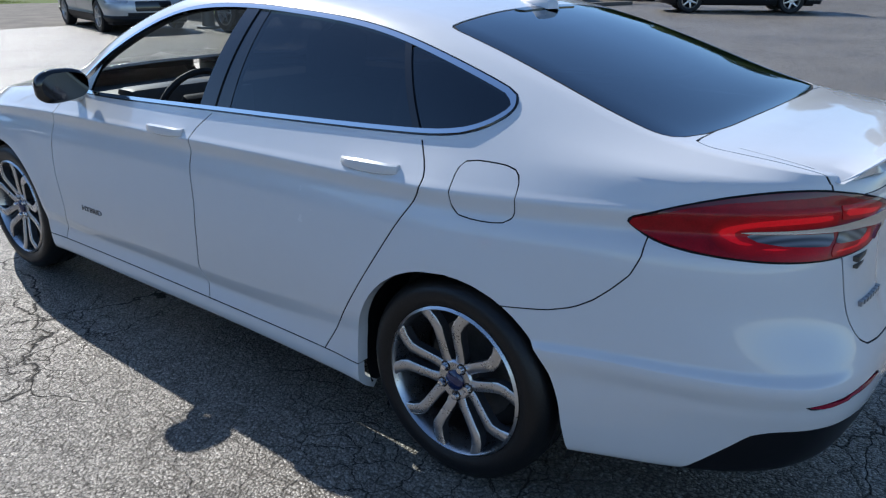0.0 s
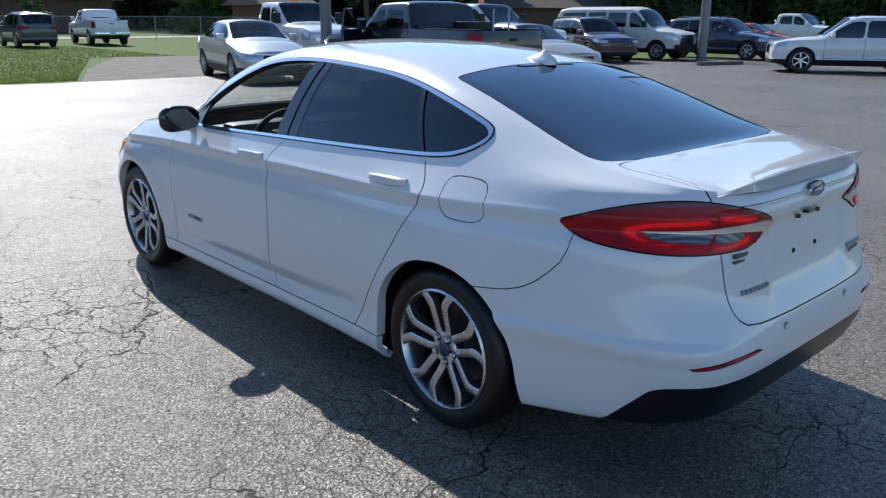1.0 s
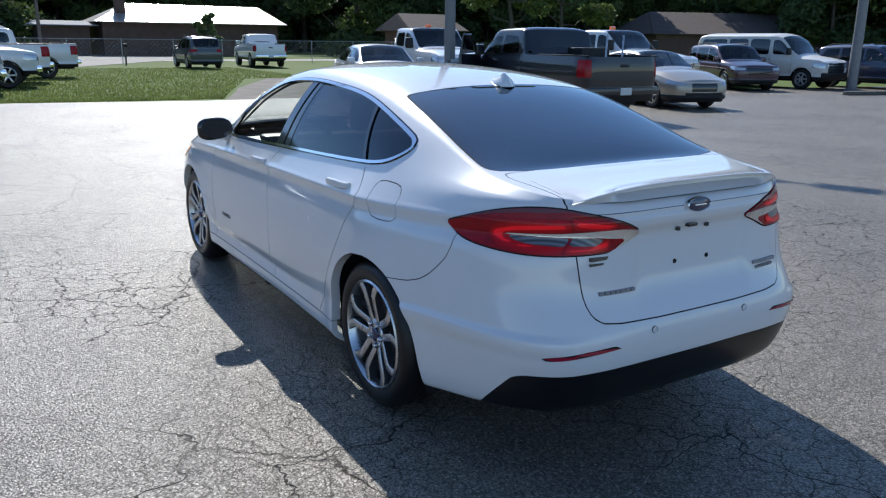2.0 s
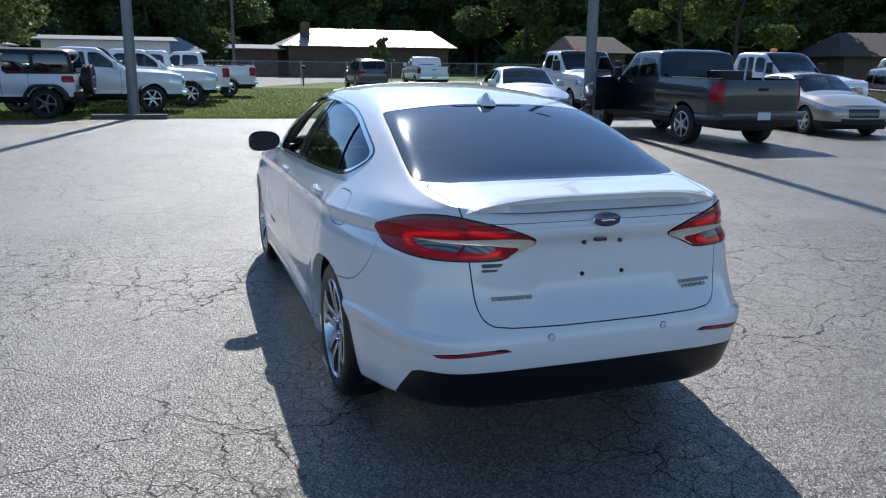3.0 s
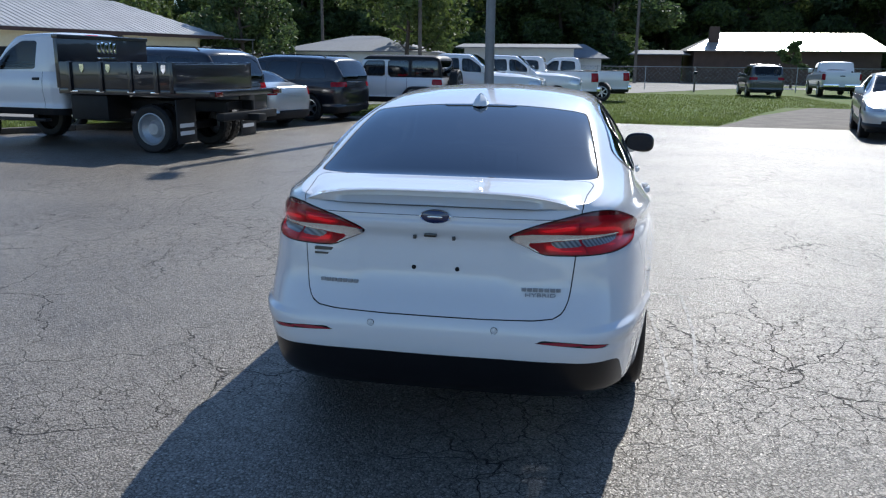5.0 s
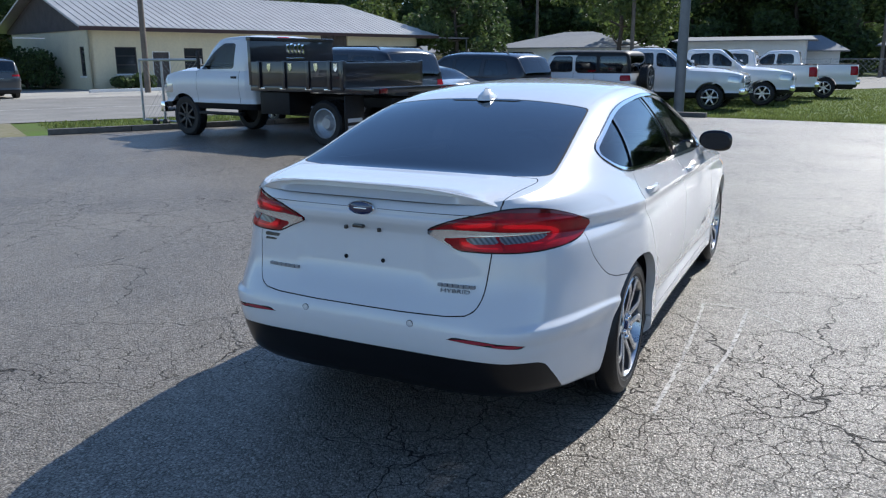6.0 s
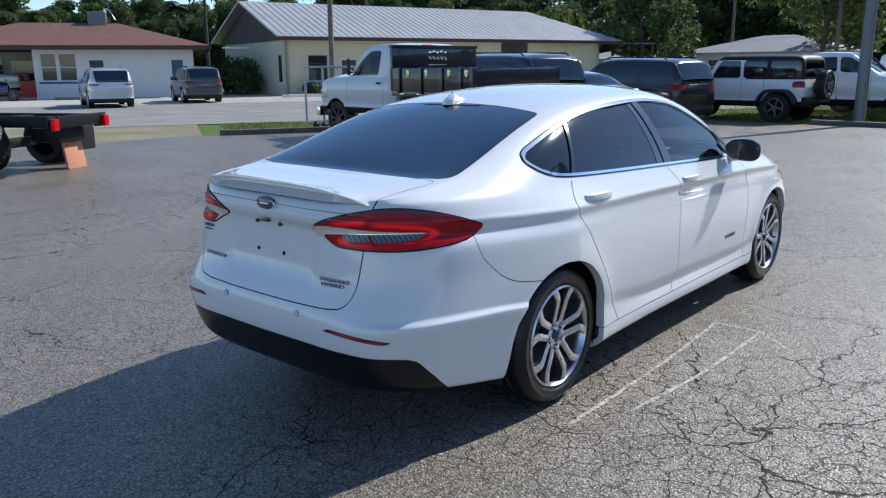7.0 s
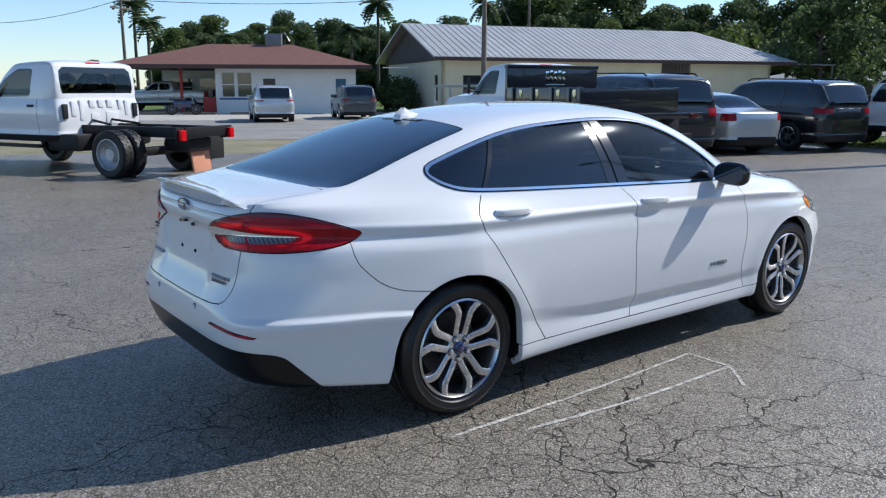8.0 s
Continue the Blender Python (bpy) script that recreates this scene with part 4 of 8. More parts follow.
    # head lamps
    head_f = inside(rounded([(1.60, 0.815), (1.63, 0.755), (1.80, 0.70), (2.05, 0.665), (2.4, 0.655), (2.4, 0.75), (2.1, 0.80), (1.8, 0.825)]))
    head, fender = A.seam(fender, lambda x, y, z, s, v: max(head_f(y, z), 0.50 - x), gapA)
    amber_f = inside([(1.60, 0.70), (1.60, 0.84), (1.70, 0.84), (1.70, 0.70)])
    amber, head = A.split(head, lambda x, y, z, s, v: amber_f(y, z))
    # grille and front bumper
    grille_f = inside(soft([(-0.3, 0.50), (0.40, 0.50), (0.46, 0.60), (0.40, 0.72), (-0.3, 0.74)], 0.06))
    grille, fender = A.seam(fender, lambda x, y, z, s, v: grille_f(x, z) if s > 2 else 1.0, gapA)
    intake_f = inside(soft([(-0.3, 0.28), (0.52, 0.28), (0.48, 0.40), (-0.3, 0.41)], 0.03))
    intake, fender = A.seam(fender, lambda x, y, z, s, v: intake_f(x, z) if s > 2 else 1.0, gapA)
    fender, nose = A.seam(fender, lambda x, y, z, s, v: y - 1.84 - 0.25 * (z - 0.6), gapA)
    # fuel flap on the driver's flank
    fuel_f = inside(rounded([(-1.420, 1.030), (-1.515, 1.034), (-1.610, 1.028), (-1.622, 0.957), (-1.615, 0.886), (-1.520, 0.879), (-1.428, 0.886), (-1.420, 0.957)]))
    fuel_gap = []
    flap, quarter_l = A.seam(quarter, lambda x, y, z, s, v: fuel_f(y, z), fuel_gap, 0.0035)
    # reflectors in the bumper
    refl_f = inside([(pl(0.402), 0.549), (pl(0.44), 0.561), (pl(0.55), 0.554), (pl(0.65), 0.541), (pl(0.698), 0.531), (pl(0.704), 0.519), (pl(0.65), 0.525), (pl(0.55), 0.538), (pl(0.45), 0.546)])
    refl, bump = A.seam(bump, lambda x, y, z, s, v: refl_f(ring_p(s, y), z) if s < 0.7 else 1.0, gapA, 0.0018)

    # glass of the greenhouse
    dlo = rounded([(0.71, 1.012), (0.25, 1.028), (-0.225, 1.048), (-0.8, 1.068), (-1.20, 1.084), (-1.36, 1.096), (-1.46, 1.125), (-1.525, 1.178), (-1.40, 1.222), (-1.2, 1.279), (-1.0, 1.325), (-0.8, 1.353), (-0.55, 1.370), (-0.3, 1.381), (-0.05, 1.374), (0.15, 1.345), (0.33, 1.278), (0.5, 1.185), (0.65, 1.08)])
    dlo_f = inside(dlo)
    dlo_cut = lambda x, y, z, s, u: dlo_f(y, z) if u < 1.0 else 1.0
    chrome_in, b = B.split(b, dlo_cut, 0.0125)
    black, b = B.split(b, dlo_cut, 0.0175)
    win, chrome = B.split(chrome_in, dlo_cut, 0.0)
    line = lambda y0, z0, y1, z1: (lambda x, y, z, s, u: y - (y0 + (y1 - y0) * (z - z0) / (z1 - z0)))
    quarter_glass, win2 = B.split(win, line(-1.268, 1.06, -1.105, 1.29))
    div, win2 = B.split(win2, line(-1.243, 1.06, -1.080, 1.29))
    rear_glass_side, win2 = B.split(win2, line(-0.385, 1.03, -0.40, 1.37))
    pillar, front_glass = B.split(win2, line(-0.215, 1.02, -0.275, 1.37))
    sail, front_glass = B.split(front_glass, lambda x, y, z, s, u: 0.60 - y - (z - 1.0) * 0.35)
    win_gap, pillar = B.split(pillar, line(-0.303, 1.02, -0.345, 1.37), 0.0)
    # backlight, windscreen
    sym = lambda pts: pts + [(-x, y) for x, y in reversed(pts) if x]
    back_f = inside(sym([(0.0, -1.996), (0.35, -1.992), (0.50, -1.978), (0.585, -1.955), (0.620, -1.925), (0.626, -1.88), (0.612, -1.70), (0.594, -1.5), (0.575, -1.3), (0.558, -1.165), (0.3, -1.155), (0.0, -1.152)]))
    back, b = B.seam(b, lambda x, y, z, s, u: back_f(x, y) if u > 0.6 else 1.0, gapB, 0.008)
    stop, back = B.split(back, lambda x, y, z, s, u: max(x - 0.195, -1.182 - y))
    screen_f = inside(sym([(0.0, 0.20), (0.3, 0.205), (0.565, 0.235), (0.60, 0.45), (0.645, 0.70), (0.70, 0.93), (0.69, 0.99), (0.55, 1.03), (0.3, 1.07), (0.0, 1.08)]))
    screen, b = B.seam(b, lambda x, y, z, s, u: screen_f(x, y) if u > 0.6 else 1.0, gapB, 0.008)
    # lid top, bonnet
    lidtop_f = inside([(-0.3, -3.0), (0.566, -3.0), (0.566, -2.33), (0.578, -2.2), (0.600, -2.07), (0.605, -2.03), (0.59, -1.985), (-0.3, -1.985)])
    lidB, b = B.seam(b, lambda x, y, z, s, u: lidtop_f(x, y), gapB)
    hood_f = inside([(-0.3, 1.06), (0.55, 1.04), (0.70, 1.0), (0.735, 1.08), (0.72, 1.4), (0.66, 1.8), (0.50, 2.3), (-0.3, 2.5)])
    hood, b = B.seam(b, lambda x, y, z, s, u: hood_f(x, y), gapB)

    W = PAINT_WHITE
    build_skin("body", [(B, b)], W, car, "glossy white painted roof, pillars and body top")
    for side, q in ((1, quarter), (-1, quarter_l)):
        build_skin("quarter_panel", [(A, q)], W, car, both=False, side=side, flange=0.045)
        rd = build_skin("rear_door", [(A, rdoor)], W, car, both=False, side=side)
        fd = build_skin("front_door", [(A, fdoor)], W, car, both=False, side=side)
        build_skin("fender", [(A, fender)], W, car, both=False, side=side, flange=0.045)
        build_skin("sill", [(A, sill)], W, car, both=False, side=side, flange=0.03)
        lampob = build_skin("tail_lamp", [(A, lens)], LENS_RED, car, "red wraparound tail lamp with a chrome blade", both=False, side=side, lift=0.005, flange=0.02)
        hl = build_skin("head_lamp", [(A, head)], LENS_HEAD, car, "clear head lamp with amber marker", both=False, side=side, lift=0.003)
        build_skin("side_marker", [(A, amber)], LENS_AMBER, hl, "amber side marker", both=False, side=side, lift=0.004)
        build_skin("reflector", [(A, refl)], REFLECTOR, car, "dark red bumper reflector", both=False, side=side, lift=0.002)
        build_skin("window_trim", [(B, chrome)], CHROME, car, "chrome window surround", both=False, side=side, lift=0.006, flange=0.012)
        build_skin("window_seal", [(B, black)], GLOSS_BLACK, car, both=False, side=side, lift=0.001)
        build_skin("rear_door_glass", [(B, rear_glass_side)], GLASS_TINT, rd, "dark tinted door glass", both=False, side=side, lift=-0.004, flange=0)
        build_skin("quarter_glass", [(B, quarter_glass)], GLASS_TINT, car, "dark tinted quarter glass", both=False, side=side, lift=-0.004, flange=0)
        build_skin("window_divider", [(B, div)], GLOSS_BLACK, rd, both=False, side=side, lift=0.003, flange=0.02)
        build_skin("pillar_trim", [(B, pillar)], GLOSS_BLACK, fd, "satin black pillar trim", both=False, side=side, lift=0.003, flange=0.02)
        build_skin("pillar_trim", [(B, win_gap)], GLOSS_BLACK, rd, both=False, side=side, lift=-0.002, flange=0.02)
        build_skin("mirror_sail", [(B, sail)], GLOSS_BLACK, fd, both=False, side=side, lift=-0.003, flange=0.01)
        if side > 0:
            build_skin("front_door_glass", [(B, front_glass)], GLASS_DOOR, fd, "tinted front door glass, closed", both=False, side=side, lift=-0.004, flange=0)
        # inner lining behind the doors
        for polys, door in ((rdoor, rd), (fdoor, fd)):
            upper = [p for p in polys if min(q[1] for q in p) > 2.9]
            build_skin("door_card", [(A, upper)], CABIN, door, both=False, side=side, lift=-0.07, flange=-0.06)
        # door handles
        for yc, zc, door in ((-1.11, 0.972, rd), (-0.045, 0.941, fd)):
            xs = body_x(yc, zc) + 0.002
            bm = bmesh.new()
            n = 13
            rows = []
            for i in range(n):
                t = i / (n - 1)
                yy = yc - 0.115 + 0.23 * t
                out = 0.006 + 0.020 * (math.sin(math.pi * t) ** 0.4)
                hh = 0.015 + 0.005 * math.sin(math.pi * t)
                zz = zc + 0.012 * (0.5 - t) * 0.5
                th = 0.018
                rows.append([bm.verts.new((side * (xs + o), yy, zz + h)) for o, h in ((out, -hh * 0.7), (out + 0.003, 0), (out, hh * 0.7), (out - th * 0.5, hh), (out - th, hh * 0.6), (out - th, -hh * 0.6), (out - th * 0.5, -hh))])
            for q, w in zip(rows, rows[1:]):
                for j in range(7):
                    bm.faces.new((q[j], q[(j + 1) % 7], w[(j + 1) % 7], w[j]))
            bm.faces.new(rows[0])
            bm.faces.new(rows[-1][::-1])
            bmesh.ops.recalc_face_normals(bm, faces=bm.faces)
            part("door_handle", bm, W, door, "white pull handle")
            # near-black bar standing in for the shade in the handle's cup
            bm = bmesh.new()
            add_box(bm, -0.004, 0.004, -0.085, 0.085, -0.004, 0.004, 0.003, pose(side * (xs + 0.001), yc, zc - 0.013))
            part("handle_gap", bm, GAP, door)
        # mirror
        mir = new("door_mirror")
        mir.parent = fd
        bm = bmesh.new()
        r = bmesh.ops.create_uvsphere(bm, u_segments=28, v_segments=16, radius=1)
        for v in r["verts"]:
            c = v.co
            x = math.copysign(abs(c.x) ** 0.75, c.x)
            z = math.copysign(abs(c.z) ** 0.8, c.z)
            yv = c.y * (1.0 if c.y > 0 else 0.35)
            v.co = Vector((side * (0.946 + 0.106 * x), 0.590 + 0.085 * yv + 0.015 * x, 1.054 + 0.069 * z - 0.012 * x * (1 if z < 0 else 0)))
        bmesh.ops.recalc_face_normals(bm, faces=bm.faces)
        part("mirror_housing", bm, GLOSS_BLACK, mir, "gloss black mirror housing")
        bm = bmesh.new()
        bmesh.ops.create_circle(bm, cap_ends=True, segments=28, radius=1)
        for v in bm.verts:
            c = v.co
            x = math.copysign(abs(c.x) ** 0.75, c.x)
            z = math.copysign(abs(c.y) ** 0.8, c.y)
            v.co = Vector((side * (0.946 + 0.091 * x), 0.5585 + 0.014 * x, 1.054 + 0.056 * z))
        part("mirror_glass", bm, MIRROR_DIM, mir, "dark dimming mirror glass")
        bm = bmesh.new()
        add_tube(bm, [(side * 0.84, 0.66, 0.985), (side * 0.90, 0.645, 0.998), (side * 0.95, 0.61, 1.02)], 0.030, 10, 0.026)
        for v in bm.verts:
            v.co.z = 0.995 + (v.co.z - 0.995) * 0.75
        part("mirror_foot", bm, W, mir, "white mirror foot")
        # flank lettering
        mt = Matrix(((0, 0, side, side * 0.9085), (-side * -1.0, 0, 0, 0.585), (0, 1, 0, 0.497), (0, 0, 0, 1)))
        text_part("door_lettering", "HYBRID", 0.042, CHROME_DARK, mt @ Matrix.Diagonal((1.15, 0.8, 1, 1)), fd, 0.003, "raised chrome lettering")
        # lamp insides on the lens
        def on_skin(poly_f, name, mat, lift, label="", src=lens):
            low, _ = A.split(src, poly_f)
            if low:
                build_skin(name, [(A, low)], mat, lampob, label, both=False, side=side, lift=lift, flange=0.006)
        seam_p = pr(0.553)
        blade_f = inside([(pr(0.272), 0.950), (pr(0.31), 0.960), (pr(0.38), 0.966), (pr(0.46), 0.965), (pr(0.56), 0.959), (py(-2.30), 0.955), (py(-2.22), 0.949), (py(-2.155), 0.943), (py(-2.165), 0.938), (py(-2.24), 0.941), (pr(0.58), 0.942), (pr(0.46), 0.939), (pr(0.38), 0.932), (pr(0.335), 0.931), (pr(0.375), 0.893), (pr(0.362), 0.893), (pr(0.305), 0.932)])
        clear_f = inside([(seam_p + 0.008, 0.939), (py(-2.25), 0.939), (py(-2.165), 0.936), (py(-2.19), 0.919), (py(-2.25), 0.911), (seam_p + 0.008, 0.909)])
        clear2_f = inside([(pr(0.43), 0.934), (seam_p - 0.008, 0.940), (seam_p - 0.008, 0.912), (pr(0.44), 0.910)])
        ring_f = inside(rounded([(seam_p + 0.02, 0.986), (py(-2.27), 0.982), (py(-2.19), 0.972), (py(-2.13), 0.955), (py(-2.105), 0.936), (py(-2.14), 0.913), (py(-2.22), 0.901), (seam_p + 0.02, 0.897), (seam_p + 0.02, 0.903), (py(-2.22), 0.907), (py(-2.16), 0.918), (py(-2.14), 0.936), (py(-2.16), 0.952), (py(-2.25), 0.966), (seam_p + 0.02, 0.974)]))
        ring2_f = inside([(pr(0.40), 0.902), (pr(0.46), 0.895), (seam_p - 0.01, 0.894), (seam_p - 0.01, 0.904), (pr(0.46), 0.905), (pr(0.43), 0.920), (pr(0.41), 0.920)])
        ring3_f = inside([(pr(0.40), 0.980), (seam_p - 0.012, 0.996), (seam_p - 0.012, 0.980), (pr(0.43), 0.972)])
        dark_f = inside([(pr(0.25), 0.965), (pr(0.30), 1.05), (pr(0.47), 1.06), (py(-1.85), 1.06), (py(-1.85), 0.955), (py(-1.97), 0.963), (py(-2.05), 0.988), (py(-2.14), 1.008), (py(-2.24), 1.022), (seam_p, 1.030), (pr(0.46), 1.006), (pr(0.38), 0.983), (pr(0.32), 0.962)])
        cut = lambda g: (lambda x, y, z, s, v: g(ring_p(s, y), z))
        # nested bands, redder inwards, paint a soft glow round each ring
        for g, label in ((ring_f, "red light guide with painted glow"), (ring2_f, ""), (ring3_f, "")):
            for k, (grow, mat) in enumerate([(0.022 - 0.0042 * i, mt_) for i, mt_ in enumerate(LENS_GLOW_STEPS)] + [(0.0, LENS_GLOW)]):
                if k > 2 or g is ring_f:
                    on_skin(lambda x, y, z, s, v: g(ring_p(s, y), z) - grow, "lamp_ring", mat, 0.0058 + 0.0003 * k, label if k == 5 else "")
        on_skin(cut(dark_f), "lamp_edge", LENS_DARK, 0.0062, "dark lens edge")
        on_skin(cut(clear_f), "reversing_lens", LENS_CLEAR, 0.007, "clear ribbed reversing lens")
        on_skin(cut(clear2_f), "reversing_lens", LENS_CLEAR, 0.007)
        on_skin(cut(blade_f), "lamp_blade", BLADE_CHROME, 0.010, "chrome blade across the lamp")
        on_skin(lambda x, y, z, s, v: abs(ring_p(s, y) - seam_p) - 0.003, "lamp_joint", GAP, 0.0078)
    build_skin("fuel_flap", [(A, flap)], W, car, "white fuel flap", both=False, side=-1, flange=0.008)
    build_skin("panel_gap", [(A, fuel_gap)], GAP, car, both=False, side=-1, lift=-0.0025, flange=0)
    build_skin("panel_gap", [(A, gapA), (B, gapB)], GAP, car, lift=-0.0025, flange=0)
    front = build_skin("front_bumper", [(A, nose)], W, car, "white front bumper", flange=0.02)
    build_skin("grille", [(A, grille)], GLOSS_BLACK, front, "black front grille", lift=-0.006, flange=0.01)
    build_skin("intake", [(A, intake)], BLACK_PLASTIC, front, lift=-0.006, flange=0.01)
    bumper = build_skin("rear_bumper", [(A, bump)], W, car, "white rear bumper", flange=0.02)
    build_skin("valance", [(A, val)], VALANCE, bumper, "black plastic lower valance")
    lid = build_skin("boot_lid", [(A, lidA), (B, lidB)], W, car, "white boot lid")
    build_skin("bonnet", [(B, hood)], W, car, "white bonnet")
    build_skin("rear_window", [(B, back)], GLASS_REAR, car, "dark tinted rear window", lift=-0.002, flange=0)
    build_skin("windscreen", [(B, screen)], GLASS_CLEAR, car, "clear windscreen", lift=-0.002, flange=0)
    build_skin("headliner", [(B, [p for p in b if -1.95 < B.at(p[0])[1] < 1.0])], CABIN_GREY, car, lift=-0.035, flange=0)

    # spoiler on the lid
    bm = bmesh.new()
    rows = []
    n = 61
    for i in range(n):
        t = -1 + 2 * i / (n - 1)
        x = 0.555 * t
        e = 1 - abs(t) ** 4
        yb_ = rear_y(x, TOP) - 0.004
        z0 = 1.056
        hh = 0.066 * e + 0.001
        k = 1 - smooth(0.36, 0.44, abs(x))
        lz = [lid_z(x, yb_ + d) for d in (0.24, 0.14, 0.06)]
        rows.append([bm.verts.new((x, yb_ + dy, zz)) for dy, zz in ((0.24, lz[0] + 0.0008), (0.14, lz[1] + 0.0008 + hh * 0.10), (0.06, lz[2] + 0.0008 + hh * 0.40), (0.0, z0 + hh * 0.86), (-0.026 * e, z0 + hh * 1.02), (-0.032 * e, z0 + hh * 0.97), (-0.030 * e, z0 + hh * 0.89), (-0.012 + 0.040 * k, z0 + hh * 0.85), (-0.008 + 0.032 * k, z0 + hh * 0.52), (0.002 - 0.016 * k, z0 + hh * 0.10))])
    for q, w in zip(rows, rows[1:]):
        for j in range(9):
            bm.faces.new((q[j], q[j + 1], w[j + 1], w[j]))
    # lip, undercut and shelf meet in sharp edges
    for j in range(4, 9):
        for q, w in zip(rows, rows[1:]):
            bm.edges.get((q[j], w[j])).smooth = False
    bm.faces.new(rows[0])
    bm.faces.new(rows[-1][::-1])
    bmesh.ops.recalc_face_normals(bm, faces=bm.faces)
    part("spoiler", bm, W, lid, "white lip spoiler")
    # badge, lettering and fixings on the lid
    bm = bmesh.new()
    prof = [(-2.400, 1.0), (-2.412, 1.0), (-2.415, 0.94), (-2.413, 0.90)]
    add_lathe(bm, prof, 40, "y", (0, 0, 0))
    for v in bm.verts:
        v.co = Vector((v.co.x * 0.062, v.co.y, 1.020 + v.co.z * 0.0275))
    bd = part("badge_rim", bm, CHROME, lid, "chrome rim of an oval badge")
    bm = bmesh.new()
    add_lathe(bm, [(-2.411, 0.91), (-2.4155, 0.5), (-2.417, 0.001)], 40, "y")
    for v in bm.verts:
        v.co = Vector((v.co.x * 0.062, v.co.y, 1.020 + v.co.z * 0.0275))
    part("badge_face", bm, BADGE_BLUE, bd, "dark blue oval badge face")
    bm = bmesh.new()
    add_box(bm, -0.030, 0.030, -2.4195, -2.412, 1.0165, 1.0225, 0.002)
    part("badge_mark", bm, CHROME, bd)
    for x0, x1, z0, z1, mat, nm in ((-0.475, -0.312, 0.734, 0.748, CHROME, "model_bar"), (0.345, 0.500, 0.741, 0.754, CHROME, "trim_bar"),
                                    (-0.512, -0.418, 0.858, 0.871, DEALER, "dealer_bar"), (-0.512, -0.418, 0.841, 0.849, DEALER, "dealer_bar")):
        k = 7 if mat is CHROME else 1
        back_at = lambda x, ln=5 if z0 < 0.8 else 6: rear_y(x, ln)
        for i in range(k):
            a0 = x0 + (x1 - x0) * (i + 0.08) / k
            a1 = x0 + (x1 - x0) * (i + 0.92) / k
            y0 = back_at((a0 + a1) / 2)
            part(nm, box_bm(a0, a1, y0 - 0.006, y0 + 0.01, z0, z1, 0.0015), LETTER_BRIGHT if mat is CHROME else mat, lid, smooth=False)
    yt = rear_y(0.42, 5)
    text_part("lid_lettering", "HYBRID", 0.026, LETTER_BRIGHT, pose(0.42, yt - 0.004, 0.727, 90, 0, 7) @ Matrix.Diagonal((1.35, 0.8, 1, 1)), lid, 0.003, "raised chrome lettering")
    for x in (-0.088, 0.088):
        bm = bmesh.new()
        add_lathe(bm, [(-2.380, 0.009), (-2.3955, 0.009), (-2.3985, 0.005), (-2.3975, 0.0005)], 14, "y", (x, 0, 0.808))
        part("plate_screw_hole", bm, GAP, lid)
    bm = bmesh.new()
    add_box(bm, -0.045, 0.005, -2.410, -2.37, 0.936, 0.950, 0.004)
    part("release_switch", bm, GLOSS_BLACK, lid)
    for x in (-0.085, 0.072):
        part("plate_clip", box_bm(x - 0.006, x + 0.006, -2.401, -2.37, 0.925, 0.940, 0.002), STEEL_DARK, lid)
    for x, y, z in ((-0.249, -2.4725, 0.589), (0.249, -2.4725, 0.589), (-0.668, -2.384, 0.584), (0.668, -2.384, 0.584)):
        bm = bmesh.new()
        add_lathe(bm, [(0.008, 0.0125), (-0.001, 0.0125), (-0.0015, 0.0095), (0.0, 0.009), (-0.0018, 0.0005)], 20, "y")
        bmesh.ops.transform(bm, matrix=pose(x, y, z, 0, 0, 28 * (1 if x > 0.5 else -1 if x < -0.5 else 0)), verts=bm.verts)
        sens = part("parking_sensor", bm, W, bumper, "round white parking sensor")
        bm = bmesh.new()
        add_lathe(bm, [(0.002, 0.0142), (-0.0006, 0.0142), (-0.0008, 0.0126), (0.002, 0.0126)], 20, "y")
        bmesh.ops.transform(bm, matrix=pose(x, y, z, 0, 0, 28 * (1 if x > 0.5 else -1 if x < -0.5 else 0)), verts=bm.verts)
        part("sensor_gap", bm, GAP, sens)
    # stop lamp above the rear window, aerial
    build_skin("high_stop_lamp", [(B, stop)], GLOSS_BLACK, car, "dark high-level stop lamp", lift=0.002, flange=0.004)
    bm = bmesh.new()
    rows = []
    for i in range(9):
        t = i / 8
        y0, y1 = -1.215 + 0.05 * t ** 1.3, -1.03 - 0.115 * t ** 0.9
        w = 0.042 * (1 - t) ** 0.7 + 0.004
        z = 1.398 + 0.052 * t + (0.012 if t == 0 else 0) * -1
        rows.append([bm.verts.new((x, y, z + (0.012 * (1 - t) if y > -1.1 else 0))) for x, y in ((0, y0), (w * 0.8, y0 + 0.02), (w, (y0 + y1) / 2), (w * 0.5, y1 - 0.02), (0, y1), (-w * 0.5, y1 - 0.02), (-w, (y0 + y1) / 2), (-w * 0.8, y0 + 0.02))])
    for q, w in zip(rows, rows[1:]):
        for j in range(8):
            bm.faces.new((q[j], q[(j + 1) % 8], w[(j + 1) % 8], w[j]))
    bm.faces.new(rows[-1])
    bmesh.ops.recalc_face_normals(bm, faces=bm.faces)
    part("roof_aerial", bm, W, car, "white shark-fin aerial")
